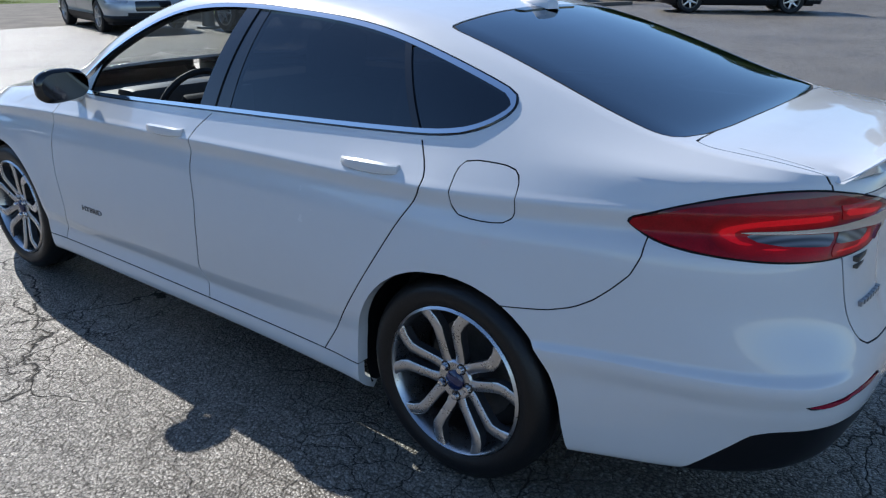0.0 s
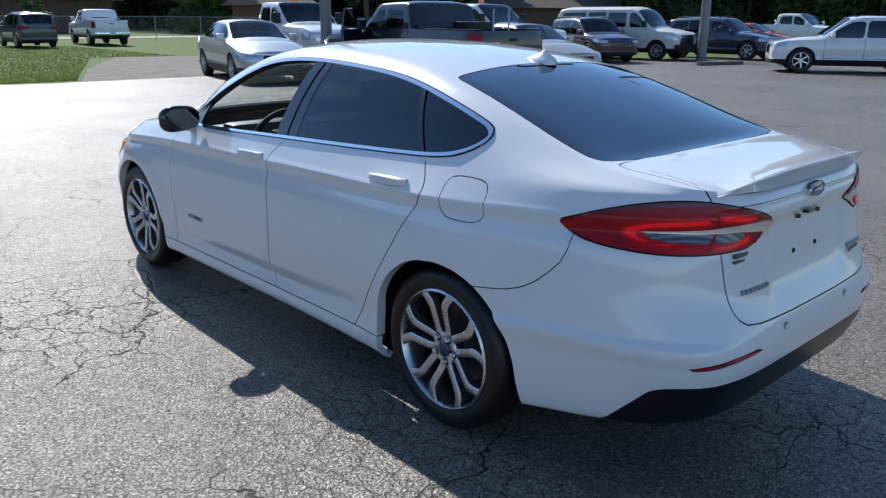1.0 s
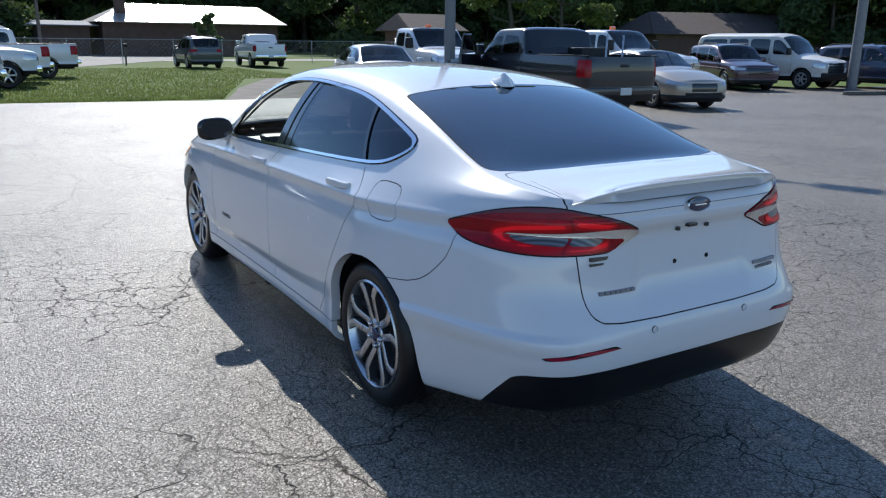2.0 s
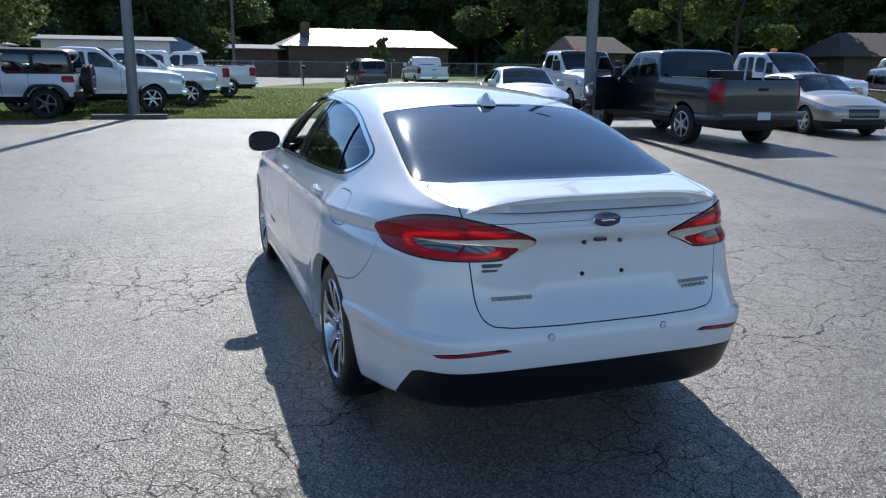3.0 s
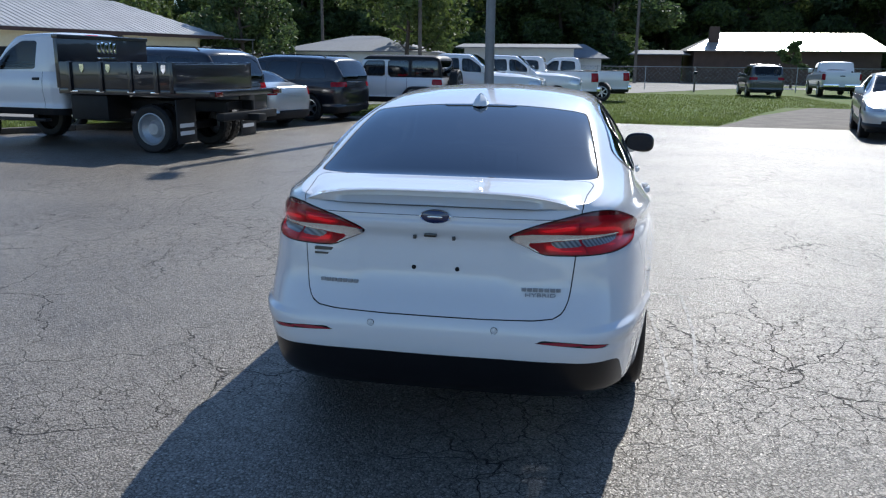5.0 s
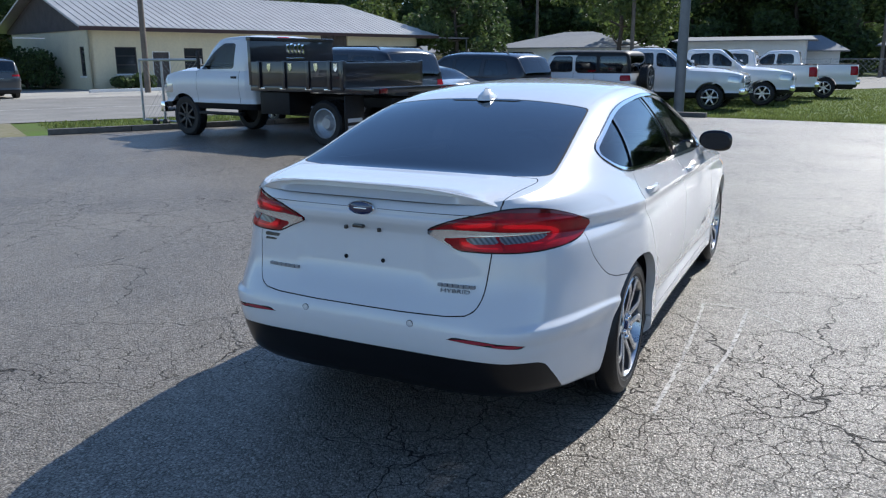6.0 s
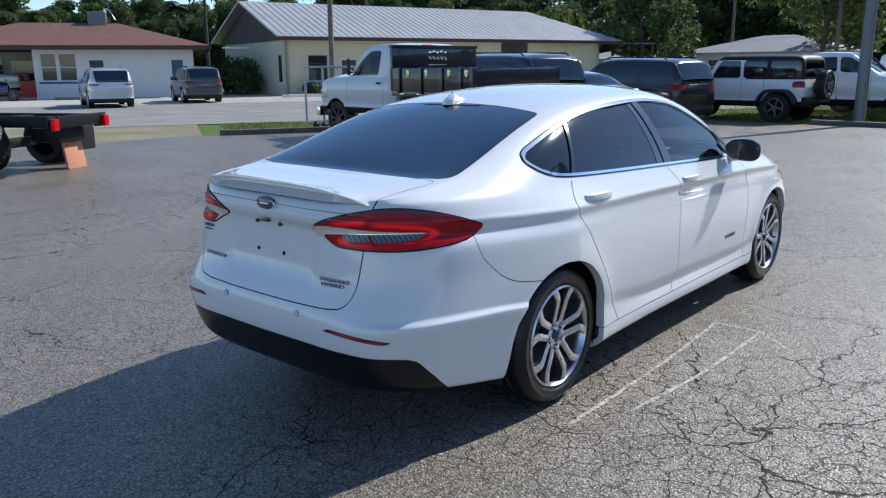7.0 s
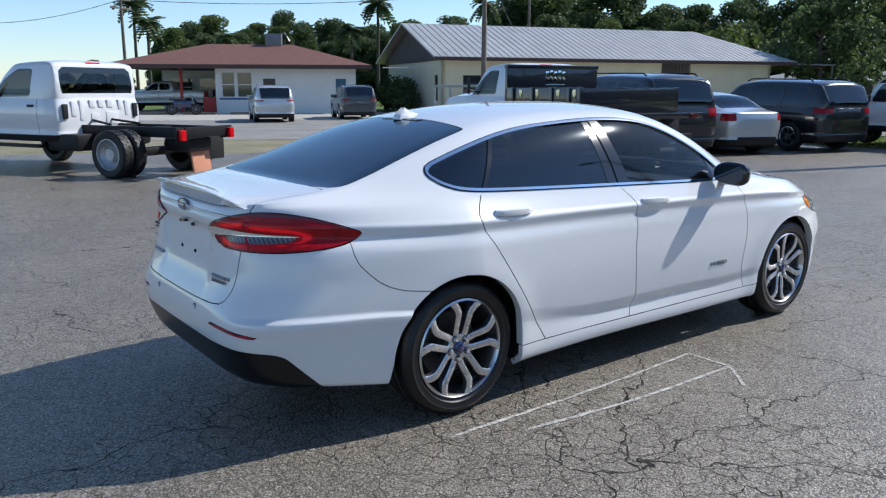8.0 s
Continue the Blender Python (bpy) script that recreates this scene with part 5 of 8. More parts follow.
    # wheels and wheel housings
    for y in (-HUB_Y, HUB_Y):
        for side in (-1, 1):
            road_wheel(car, side * 0.772, y, side)
            bm = bmesh.new()
            rows = []
            for i in range(25):
                t = math.pi * (-0.12 + 1.24 * i / 24)
                out = flank_x(y + 0.4 * math.cos(t)) - 0.05
                rows.append([bm.verts.new((side * x, y + r * math.cos(t), HUB_Z + r * math.sin(t))) for x, r in ((out, 0.392), (out - 0.02, 0.40), (0.55, 0.41))])
            for q, w in zip(rows, rows[1:]):
                for j in range(2):
                    bm.faces.new((q[j], q[j + 1], w[j + 1], w[j]))
            part("wheel_housing", bm, BLACK_PLASTIC, car, "dark wheel housing")
    # floor and cabin
    bm = bmesh.new()
    add_box(bm, -0.78, 0.78, -1.03, 1.03, 0.20, 0.28, 0.03)
    add_box(bm, -0.55, 0.55, -1.95, 2.0, 0.20, 0.30, 0.03)
    part("floor_pan", bm, FRAME_BLACK, car, "black floor pan")
    bm = bmesh.new()
    add_box(bm, -0.70, 0.70, 0.72, 1.12, 0.55, 0.955, 0.05)
    add_box(bm, -0.60, -0.14, 0.66, 0.80, 0.88, 0.985, 0.03)
    dash = part("dashboard", bm, CABIN_DASH, car, "dark grey dashboard")
    bm = bmesh.new()
    add_box(bm, -0.12, 0.12, 0.700, 0.722, 0.72, 0.93, 0.01)
    part("centre_stack", bm, PAINT_SILVER, dash, "silver centre stack")
    wheel_m = pose(-0.37, 0.52, 0.90, -65, 0, 0)
    bm = bmesh.new()
    rings = []
    for i in range(32):
        t = 2 * math.pi * i / 32
        c = Vector((math.cos(t), math.sin(t), 0))
        rings.append([bm.verts.new(wheel_m @ (c * (0.183 + 0.016 * math.cos(k)) + Vector((0, 0, 0.016 * math.sin(k))))) for k in (0, 1.05, 2.1, 3.14, 4.2, 5.24)])
    for q, w in zip(rings, rings[1:] + rings[:1]):
        for j in range(6):
            bm.faces.new((q[j], q[(j + 1) % 6], w[(j + 1) % 6], w[j]))
    add_box(bm, -0.07, 0.07, -0.06, 0.06, -0.03, 0.02, 0.02, wheel_m)
    add_box(bm, -0.18, 0.18, -0.02, 0.015, -0.02, 0.0, 0.005, wheel_m)
    part("steering_wheel", bm, CABIN, car, "black steering wheel")
    for x in (-0.37, 0.37):
        bm = bmesh.new()
        add_box(bm, x - 0.25, x + 0.25, -0.30, 0.25, 0.38, 0.58, 0.06)
        add_box(bm, x - 0.24, x + 0.24, -0.09, 0.06, 0.0, 0.62, 0.06, pose(0, -0.22, 0.50, 16, 0, 0))
        add_box(bm, x - 0.13, x + 0.13, -0.05, 0.05, 0.0, 0.18, 0.045, pose(0, -0.44, 1.12, 12, 0, 0))
        part("front_seat", bm, CABIN_GREY, car, "grey front seat")
    bm = bmesh.new()
    add_box(bm, -0.64, 0.64, -1.25, -0.70, 0.38, 0.60, 0.06)
    add_box(bm, -0.64, 0.64, -0.07, 0.07, 0.0, 0.55, 0.06, pose(0, -1.28, 0.55, 18, 0, 0))
    add_box(bm, -0.70, 0.70, -1.95, -1.44, 0.98, 1.045, 0.03)
    part("rear_seat", bm, CABIN, car, "dark rear bench and parcel shelf")
    # the body sits a little low on its springs
    settle = Matrix.Translation((0, 0, -0.009))
    for ob in car.children_recursive:
        if ob.type == "MESH" and not any(p.name.startswith("wheel") for p in (ob, ob.parent, ob.parent.parent or ob)):
            ob.data.transform(settle)
    return car


sedan()

# ---- other vehicles ----
class Shell:
    """A plain car body from a few styling curves; front to +y."""

    def __init__(self, L, W, belt, railw, railz, midz, low=0.24, cap=0.42, sharp=5.0, bed=None, crease=0.012, tail_steep=0.06, crown=2.4):
        self.L, self.W, self.low, self.cap, self.sharp, self.bed, self.crease = L, W / 2, low, cap, sharp, bed, crease
        h = L / 2
        self.belt, self.railw, self.railz, self.midz = (table(steady(c), -h, h, 300) for c in (belt, railw, railz, midz))
        self.tail_steep, self.crown = tail_steep, crown
        th = np.linspace(0, math.pi / 2, 800)
        x, y = self.W * np.sin(th) ** (2 / sharp), cap * np.cos(th) ** (2 / sharp)
        d = np.concatenate(([0], np.cumsum(np.hypot(np.diff(x), np.diff(y)))))
        self.th = np.interp(np.linspace(0, d[-1], 200), d, th).tolist()

    def outline(self, s, w, inset):
        h = self.L / 2 - inset
        if 1 <= s <= 2:
            return w, -h + self.cap + (2 * h - 2 * self.cap) * (s - 1)
        f = (s if s < 1 else 3 - s) * 199
        i = min(int(f), 198)
        th = self.th[i] + (self.th[i + 1] - self.th[i]) * (f - i)
        x, t = w * math.sin(th) ** (2 / self.sharp), math.cos(th) ** (2 / self.sharp)
        y = h - self.cap + self.cap * t
        return x * (1 - 0.07 * t), -y if s < 1 else y

    def side(self, s, v):
        lv = ((0.94, 0.03, 0.0), (0.985, 0.0, 0.16), (0.97, 0.01, 0.28), (1.0, 0.0, 0.55), (0.992, 0.005, 0.80), (0.955, 0.03, 1.0))
        i = min(int(v), 4)
        t = v - i
        q = []
        for d in (-1, 0, 1, 2):
            f, ins, hz = lv[max(0, min(5, i + d))]
            x, y = self.outline(s, self.W * f, ins)
            zb = self.belt(y)
            q.append((x, y, self.low + (zb - self.low) * hz))
        t2, t3 = t * t, t * t * t
        c = (-0.5 * t3 + t2 - 0.5 * t, 1.5 * t3 - 2.5 * t2 + 1, -1.5 * t3 + 2 * t2 + 0.5 * t, 0.5 * t3 - 0.5 * t2)
        return tuple(sum(c[j] * q[j][k] for j in range(4)) for k in range(3))

    def top(self, s, u):
        x8, y = self.outline(s, self.W * 0.955, 0.03)
        z8 = self.belt(y)
        wr, zr, zc = min(self.railw(y) * self.W, x8 * 0.98), self.railz(y), self.midz(y)
        h = self.L / 2 - 0.03
        near = smooth(-h, -h + self.tail_steep, y) * (1 - smooth(h - 0.12, h, y))
        zr, zc = z8 + (zr - z8) * near, z8 + (zc - z8) * near
        p = self.crown
        if self.bed and y < self.bed[0]:
            p, zc = 14.0, z8 - self.bed[1] * near * (1 - smooth(self.bed[0] - 0.04, self.bed[0], y))
        if u <= 1:
            out = 0.02 * 4 * u * (1 - u) * smooth(0.08, 0.3, zr - z8)
            return x8 + (wr - x8) * u + out, y, z8 + (zr - z8) * u + out * 0.5
        q = 2 - u
        return wr * q, y, zc - (zc - zr) * q ** p


def simple_wheel(parent, x, y, side, r, rim_mat=ALLOY, width=0.22, spokes=6, dual=False):
    w = new("wheel")
    w.parent = parent
    w.location = (x, y, r)
    w.rotation_euler = (radians((x * 37 + y * 91) % 60), 0, 0)
    h, rim = width / 2, r * 0.66
    for off in ((0, -side * (width + 0.06)) if dual else (0,)):
        bm = bmesh.new()
        add_lathe(bm, [(off - h * 0.9, rim), (off - h, rim + 0.03), (off - h, r * 0.92), (off - h * 0.75, r), (off + h * 0.75, r), (off + h, r * 0.92), (off + h, rim + 0.03), (off + h * 0.9, rim)], 32)
        if r > 0.39:
            for k in range(26):
                a = 2 * math.pi * k / 26
                m = Matrix.Rotation(a, 4, "X")
                add_box(bm, off - h * 0.7, off - 0.02, -0.022, 0.022, r - 0.008, r + 0.008, 0, m)
                add_box(bm, off + 0.02, off + h * 0.7, 0.01, 0.054, r - 0.008, r + 0.008, 0, m)
        bmesh.ops.recalc_face_normals(bm, faces=bm.faces)
        part("tyre", bm, RUBBER, w)
    f = side * h
    bm = bmesh.new()
    add_lathe(bm, [(f * 0.94, rim + 0.004), (f * 0.98, rim - 0.012), (f * 0.7, rim - 0.03), (-f * 0.3, rim - 0.04)], 32)
    if dual:
        add_lathe(bm, [(f * 0.5, rim - 0.03), (f * 0.15, rim * 0.75), (-f * 0.1, rim * 0.55), (f * 0.25, rim * 0.42), (f * 0.55, rim * 0.36), (f * 0.55, 0.001)], 28)
    else:
        add_lathe(bm, [(f * 0.5, 0.085), (f * 0.84, 0.075), (f * 0.9, 0.04), (f * 0.9, 0.001)], 20)
    rim_ob = part("rim", bm, rim_mat, w)
    if not dual:
        bm = bmesh.new()
        add_lathe(bm, [(f * 0.1, rim - 0.02), (f * 0.12, 0.001)], 24)
        part("wheel_back", bm, GAP, w)
        for k in range(spokes):
            bm = bmesh.new()
            add_box(bm, -0.016, 0.016, -0.03, 0.03, 0.05, rim - 0.005, 0.006)
            for v in bm.verts:
                v.co = Vector((f * (0.80 + 0.10 * v.co.z / rim) + v.co.x, v.co.y * (1 - 0.3 * v.co.z / rim), v.co.z))
            bmesh.ops.transform(bm, matrix=Matrix.Rotation(2 * math.pi * k / spokes, 4, "X"), verts=bm.verts)
            part("spoke", bm, rim_mat, rim_ob)
    return w


def shell_body(car, sh, paint, axles, arch, windows, screen, rear_glass, doors=(), lamp_z=(0.7, 0.85), tail=(0.8, 1.05), grille=(0.42, 0.72, 0.5), roof_mat=None, roof_z=None, roof_from=-9.0, glass_mat=None, tail_p=0.30, trim=GLOSS_BLACK, front_trim=None):
    """Cuts a shell into body, glass, lamps and bumpers, all parts of the car."""
    glass_mat = glass_mat or GLASS_FAR
    ss = [round(float(x), 6) for x in np.concatenate((np.linspace(0, 1, 27), np.linspace(1, 2, 55)[1:], np.linspace(2, 3, 27)[1:]))]
    vs = [round(float(x), 6) for x in np.linspace(0, 5, 21)]
    us = [round(float(x), 6) for x in np.concatenate((np.linspace(0, 1, 9), np.linspace(1, 2, 11)[1:]))]
    A, B = Skin(sh.side, ss, vs, (0, 5)), Skin(sh.top, ss, us, (0, 2))
    a, b, gap, gb = A.polys, B.polys, [], []
    for y0, r in axles:
        _, a = A.split(a, lambda x, y, z, s, v, y0=y0, r=r: math.hypot(y - y0, z - r) - arch if abs(y - y0) < arch + 0.2 else 1.0)
    h = sh.L / 2
    # lamps, grille, bumpers
    tails, a = A.split(a, lambda x, y, z, s, v: max(tail[0] - z, z - tail[1], (sh.W - tail_p) - x, y + h - 0.32) if s < 1.2 else 1.0)
    heads, a = A.split(a, lambda x, y, z, s, v: max(lamp_z[0] - z, z - lamp_z[1], sh.W * 0.56 - x, h - 0.45 - y) if s > 1.9 else 1.0)
    gr, a = A.split(a, lambda x, y, z, s, v: max(grille[0] - z, z - grille[1], x - sh.W * grille[2], h - 0.3 - y) if s > 2 else 1.0)
    low, a = A.split(a, lambda x, y, z, s, v: z - sh.low - 0.13)
    for y0, y1, z0 in doors:
        poly = inside([(y0, z0), (y0, 1.6), (y1, 1.6), (y1, z0)])
        inner, a2 = A.seam(a, lambda x, y, z, s, v: poly(y, z), gap, 0.012)
        for side in (-1, 1):
            build_skin("door", [(A, inner)], paint, car, both=False, side=side, flange=0.012)
        a = a2
    cut = []
    for pts in windows:
        f = inside(soft(pts))
        g, b = B.seam(b, lambda x, y, z, s, u: f(y, z) if u < 1 else 1.0, gb, 0.03)
        cut.append(g)
    ws, b = B.seam(b, lambda x, y, z, s, u: max(screen[0] - y, y - screen[1], x - sh.railw(y) * sh.W * 0.95) if u > 0.6 else 1.0, gb, 0.03)
    rg, b = B.seam(b, lambda x, y, z, s, u: max(rear_glass[2] - z, z - rear_glass[3], y - rear_glass[1], rear_glass[0] - y, x - min(rear_glass[4], sh.railw(y) * sh.W * 0.93)) if u > 0.5 else 1.0, gb, 0.03)
    if roof_mat:
        b, top = B.split(b, lambda x, y, z, s, u: max(z - roof_z, roof_from - y))
        build_skin("hard_top", [(B, top)], roof_mat, car)
    build_skin("body", [(A, a), (B, b)], paint, car)
    for sd in (-1, 1):
        for stretch in range(len(axles) + 1):
            piece = [p for p in low if sum(sum(A.at(q)[1] for q in p) / len(p) > ax[0] for ax in axles) == stretch]
            if piece:
                build_skin("lower_trim", [(A, piece)], BLACK_PLASTIC if front_trim is None else front_trim, car, both=False, side=sd)
    build_skin("panel_gap", [(A, gap), (B, gb)], trim, car, lift=-0.004, flange=0)
    for side in (-1, 1):
        for g in cut:
            build_skin("side_window", [(B, g)], glass_mat, car, both=False, side=side, lift=-0.006, flange=0)
        if tails:
            build_skin("tail_lamp", [(A, tails)], LENS_RED, car, both=False, side=side, lift=0.004)
        if heads:
            build_skin("head_lamp", [(A, heads)], LENS_HEAD, car, both=False, side=side, lift=0.004)
    if gr:
        build_skin("grille", [(A, gr)], GLOSS_BLACK, car, lift=-0.01, flange=0)
    build_skin("windscreen", [(B, ws)], GLASS_FAR, car, lift=-0.004, flange=0)
    if rg:
        build_skin("rear_window", [(B, rg)], glass_mat, car, lift=-0.004, flange=0)


def mirrors(car, x, y, z, w=0.20, h=0.17, mat=BLACK_PLASTIC):
    for s in (-1, 1):
        bm = bmesh.new()
        add_box(bm, s * x - w / 2 + s * w / 2, s * x + w / 2 + s * w / 2, y - 0.05, y + 0.06, z, z + h, 0.035)
        add_box(bm, s * (x - 0.06) - 0.05, s * (x - 0.06) + 0.05, y - 0.02, y + 0.03, z + 0.01, z + 0.06, 0.01)
        part("door_mirror", bm, mat, car)


def cabin(car, W, y0, y1, z0, z1):
    """Seats and a dashboard, seen dimly through the glass."""
    bm = bmesh.new()
    add_box(bm, -W * 0.42, W * 0.42, y1 - 0.35, y1, z0, z1 - 0.02, 0.04)
    part("dashboard", bm, CABIN, car)
    for x in (-W * 0.22, W * 0.22):
        bm = bmesh.new()
        add_box(bm, x - 0.24, x + 0.24, (y0 + y1) / 2 - 0.2, (y0 + y1) / 2 + 0.3, z0 - 0.1, z0 + 0.15, 0.05)
        add_box(bm, x - 0.23, x + 0.23, (y0 + y1) / 2 - 0.28, (y0 + y1) / 2 - 0.12, z0, z1 + 0.22, 0.05)
        part("seat", bm, CABIN_GREY, car)
    bm = bmesh.new()
    add_box(bm, -W * 0.45, W * 0.45, y0, y1, z0 - 0.18, z0 - 0.1)
    part("cabin_floor", bm, CABIN, car)


def plate(car, y, z, mat, w=0.30):
    bm = box_bm(-w / 2, w / 2, y - 0.006, y + 0.006, z - 0.075, z + 0.075, 0.004)
    part("number_plate", bm, mat, car, "plain number plate")


PLATE = material("plate enamel", (0.62, 0.64, 0.62), 0.4, vary=0.1, scale=20)


def saloon(m, paint, label, group="parked cars"):
    car = base("parked_sedan", m, label, "car", group)
    sh = Shell(4.80, 1.82,
               [(-2.4, 0.97), (-1.2, 0.985), (0.0, 0.96), (0.9, 0.925), (1.6, 0.83), (2.4, 0.66)],
               [(-2.4, 0.66), (-1.9, 0.70), (-1.1, 0.66), (0.2, 0.66), (0.85, 0.76), (1.1, 0.80), (1.6, 0.76), (2.4, 0.6)],
               [(-2.4, 0.99), (-1.95, 1.04), (-1.75, 1.09), (-1.1, 1.345), (-0.5, 1.405), (0.15, 1.38), (0.75, 1.10), (1.02, 0.97), (1.6, 0.90), (2.4, 0.68)],
               [(-2.4, 1.0), (-1.95, 1.06), (-1.75, 1.11), (-1.1, 1.385), (-0.5, 1.46), (0.15, 1.435), (0.75, 1.16), (1.1, 1.01), (1.6, 0.95), (2.4, 0.70)], sharp=4.2, cap=0.7)
    shell_body(car, sh, paint, ((1.42, 0.33), (-1.36, 0.33)), 0.375,
               ([(0.80, 1.0), (0.0, 1.0), (-0.15, 1.01), (-0.2, 1.35), (0.15, 1.345), (0.5, 1.19)], [(-0.25, 1.01), (-1.05, 1.03), (-1.45, 1.08), (-1.1, 1.28), (-0.7, 1.35), (-0.28, 1.355)]),
               (0.22, 0.98), (-1.78, -1.12, 1.05, 1.42, 0.60), ((0.95, -0.20, 0.34), (-0.20, -1.05, 0.34)), (0.62, 0.76), (0.80, 0.98), (0.45, 0.66, 0.42), tail_p=0.32)
    for y in (1.42, -1.36):
        for s in (-1, 1):
            simple_wheel(car, s * 0.79, y, s, 0.33)
    mirrors(car, 0.83, 0.72, 0.95, mat=paint)
    cabin(car, 1.8, -1.3, 1.0, 0.6, 0.94)
    part("floor_pan", box_bm(-0.8, 0.8, -2.1, 2.1, 0.17, 0.30, 0.03), FRAME_BLACK, car)
    plate(car, -2.385, 0.78, PLATE)
    for y, nm in ((-2.39, "bumper_insert"), (2.385, "bumper_insert")):
        part(nm, box_bm(-0.55, 0.55, y - 0.012, y + 0.012, 0.36, 0.43, 0.01), BLACK_PLASTIC, car)
    return car


def wagon(m, paint, label, L=4.75, W=1.88, H=1.76, group="parked cars", wheel=0.37, name="parked_suv", tail=(0.95, 1.16), tint=None, rails=True):
    car = base(name, m, label, "suv", group)
    h, k = L / 2, H / 1.76
    sh = Shell(L, W,
               [(-h, 1.05 * k), (-0.8, 1.06 * k), (0.6, 1.04 * k), (1.0, 1.03 * k), (h - 0.5, 0.98 * k), (h, 0.86 * k)],
               [(-h, 0.72), (-h + 0.4, 0.78), (0.1, 0.78), (0.75, 0.84), (1.1, 0.86), (h, 0.80)],
               [(-h, 1.10 * k), (-h + 0.12, 1.32 * k), (-h + 0.30, 1.58 * k), (-h + 0.55, 1.63 * k), (-0.3, 1.67 * k), (0.25, 1.62 * k), (0.75, 1.30 * k), (1.05, 1.10 * k), (1.5, 1.06 * k), (h, 0.90 * k)],
               [(-h, 1.12 * k), (-h + 0.12, 1.36 * k), (-h + 0.30, 1.64 * k), (-h + 0.55, 1.71 * k), (-0.3, 1.76 * k), (0.25, 1.71 * k), (0.75, 1.38 * k), (1.08, 1.14 * k), (1.5, 1.11 * k), (h, 0.93 * k)], low=0.28, sharp=5.5, cap=0.5, tail_steep=0.03, crown=3.2)
    fa, ra = h - 0.90, -h + 1.0
    shell_body(car, sh, paint, ((fa, wheel), (ra, wheel)), wheel + 0.055,
               ([(0.85, 1.09 * k), (-0.10, 1.10 * k), (-0.14, 1.57 * k), (0.22, 1.54 * k), (0.6, 1.32 * k)], [(-0.2, 1.10 * k), (-1.10, 1.11 * k), (-1.16, 1.58 * k), (-0.24, 1.58 * k)], [(-1.25, 1.12 * k), (-h + 0.45, 1.15 * k), (-h + 0.62, 1.52 * k), (-1.26, 1.56 * k)]),
               (0.30, 1.00), (-h, -h + 0.33, 1.14 * k, 1.60 * k, W * 0.40), ((0.95, -0.17, 0.45), (-0.17, -1.12, 0.45)), (0.78 * k, 0.93 * k), tail, (0.58, 0.86, 0.5), glass_mat=tint, tail_p=0.42)
    for y in (fa, ra):
        for s in (-1, 1):
            simple_wheel(car, s * (W / 2 - 0.12), y, s, wheel)
    mirrors(car, W / 2 - 0.08, 0.75, 1.08 * k, mat=paint)
    cabin(car, W, -1.4, 1.0, 0.75, 1.05)
    part("floor_pan", box_bm(-W * 0.42, W * 0.42, -h + 0.3, h - 0.3, 0.22, 0.36, 0.03), FRAME_BLACK, car)
    plate(car, -h + 0.01, 0.80, PLATE)
    if rails:
        for s in (-1, 1):
            bm = bmesh.new()
            x = W / 2 * 0.68
            add_tube(bm, [(s * x, -h + 0.6, 1.68 * k), (s * x, -h + 0.7, 1.735 * k), (s * x, 0.0, 1.765 * k), (s * x, 0.15, 1.71 * k)], 0.018, 6)
            part("roof_rail", bm, BLACK_PLASTIC if paint is not PAINT_SILVER else PAINT_SILVER, car)
    return car


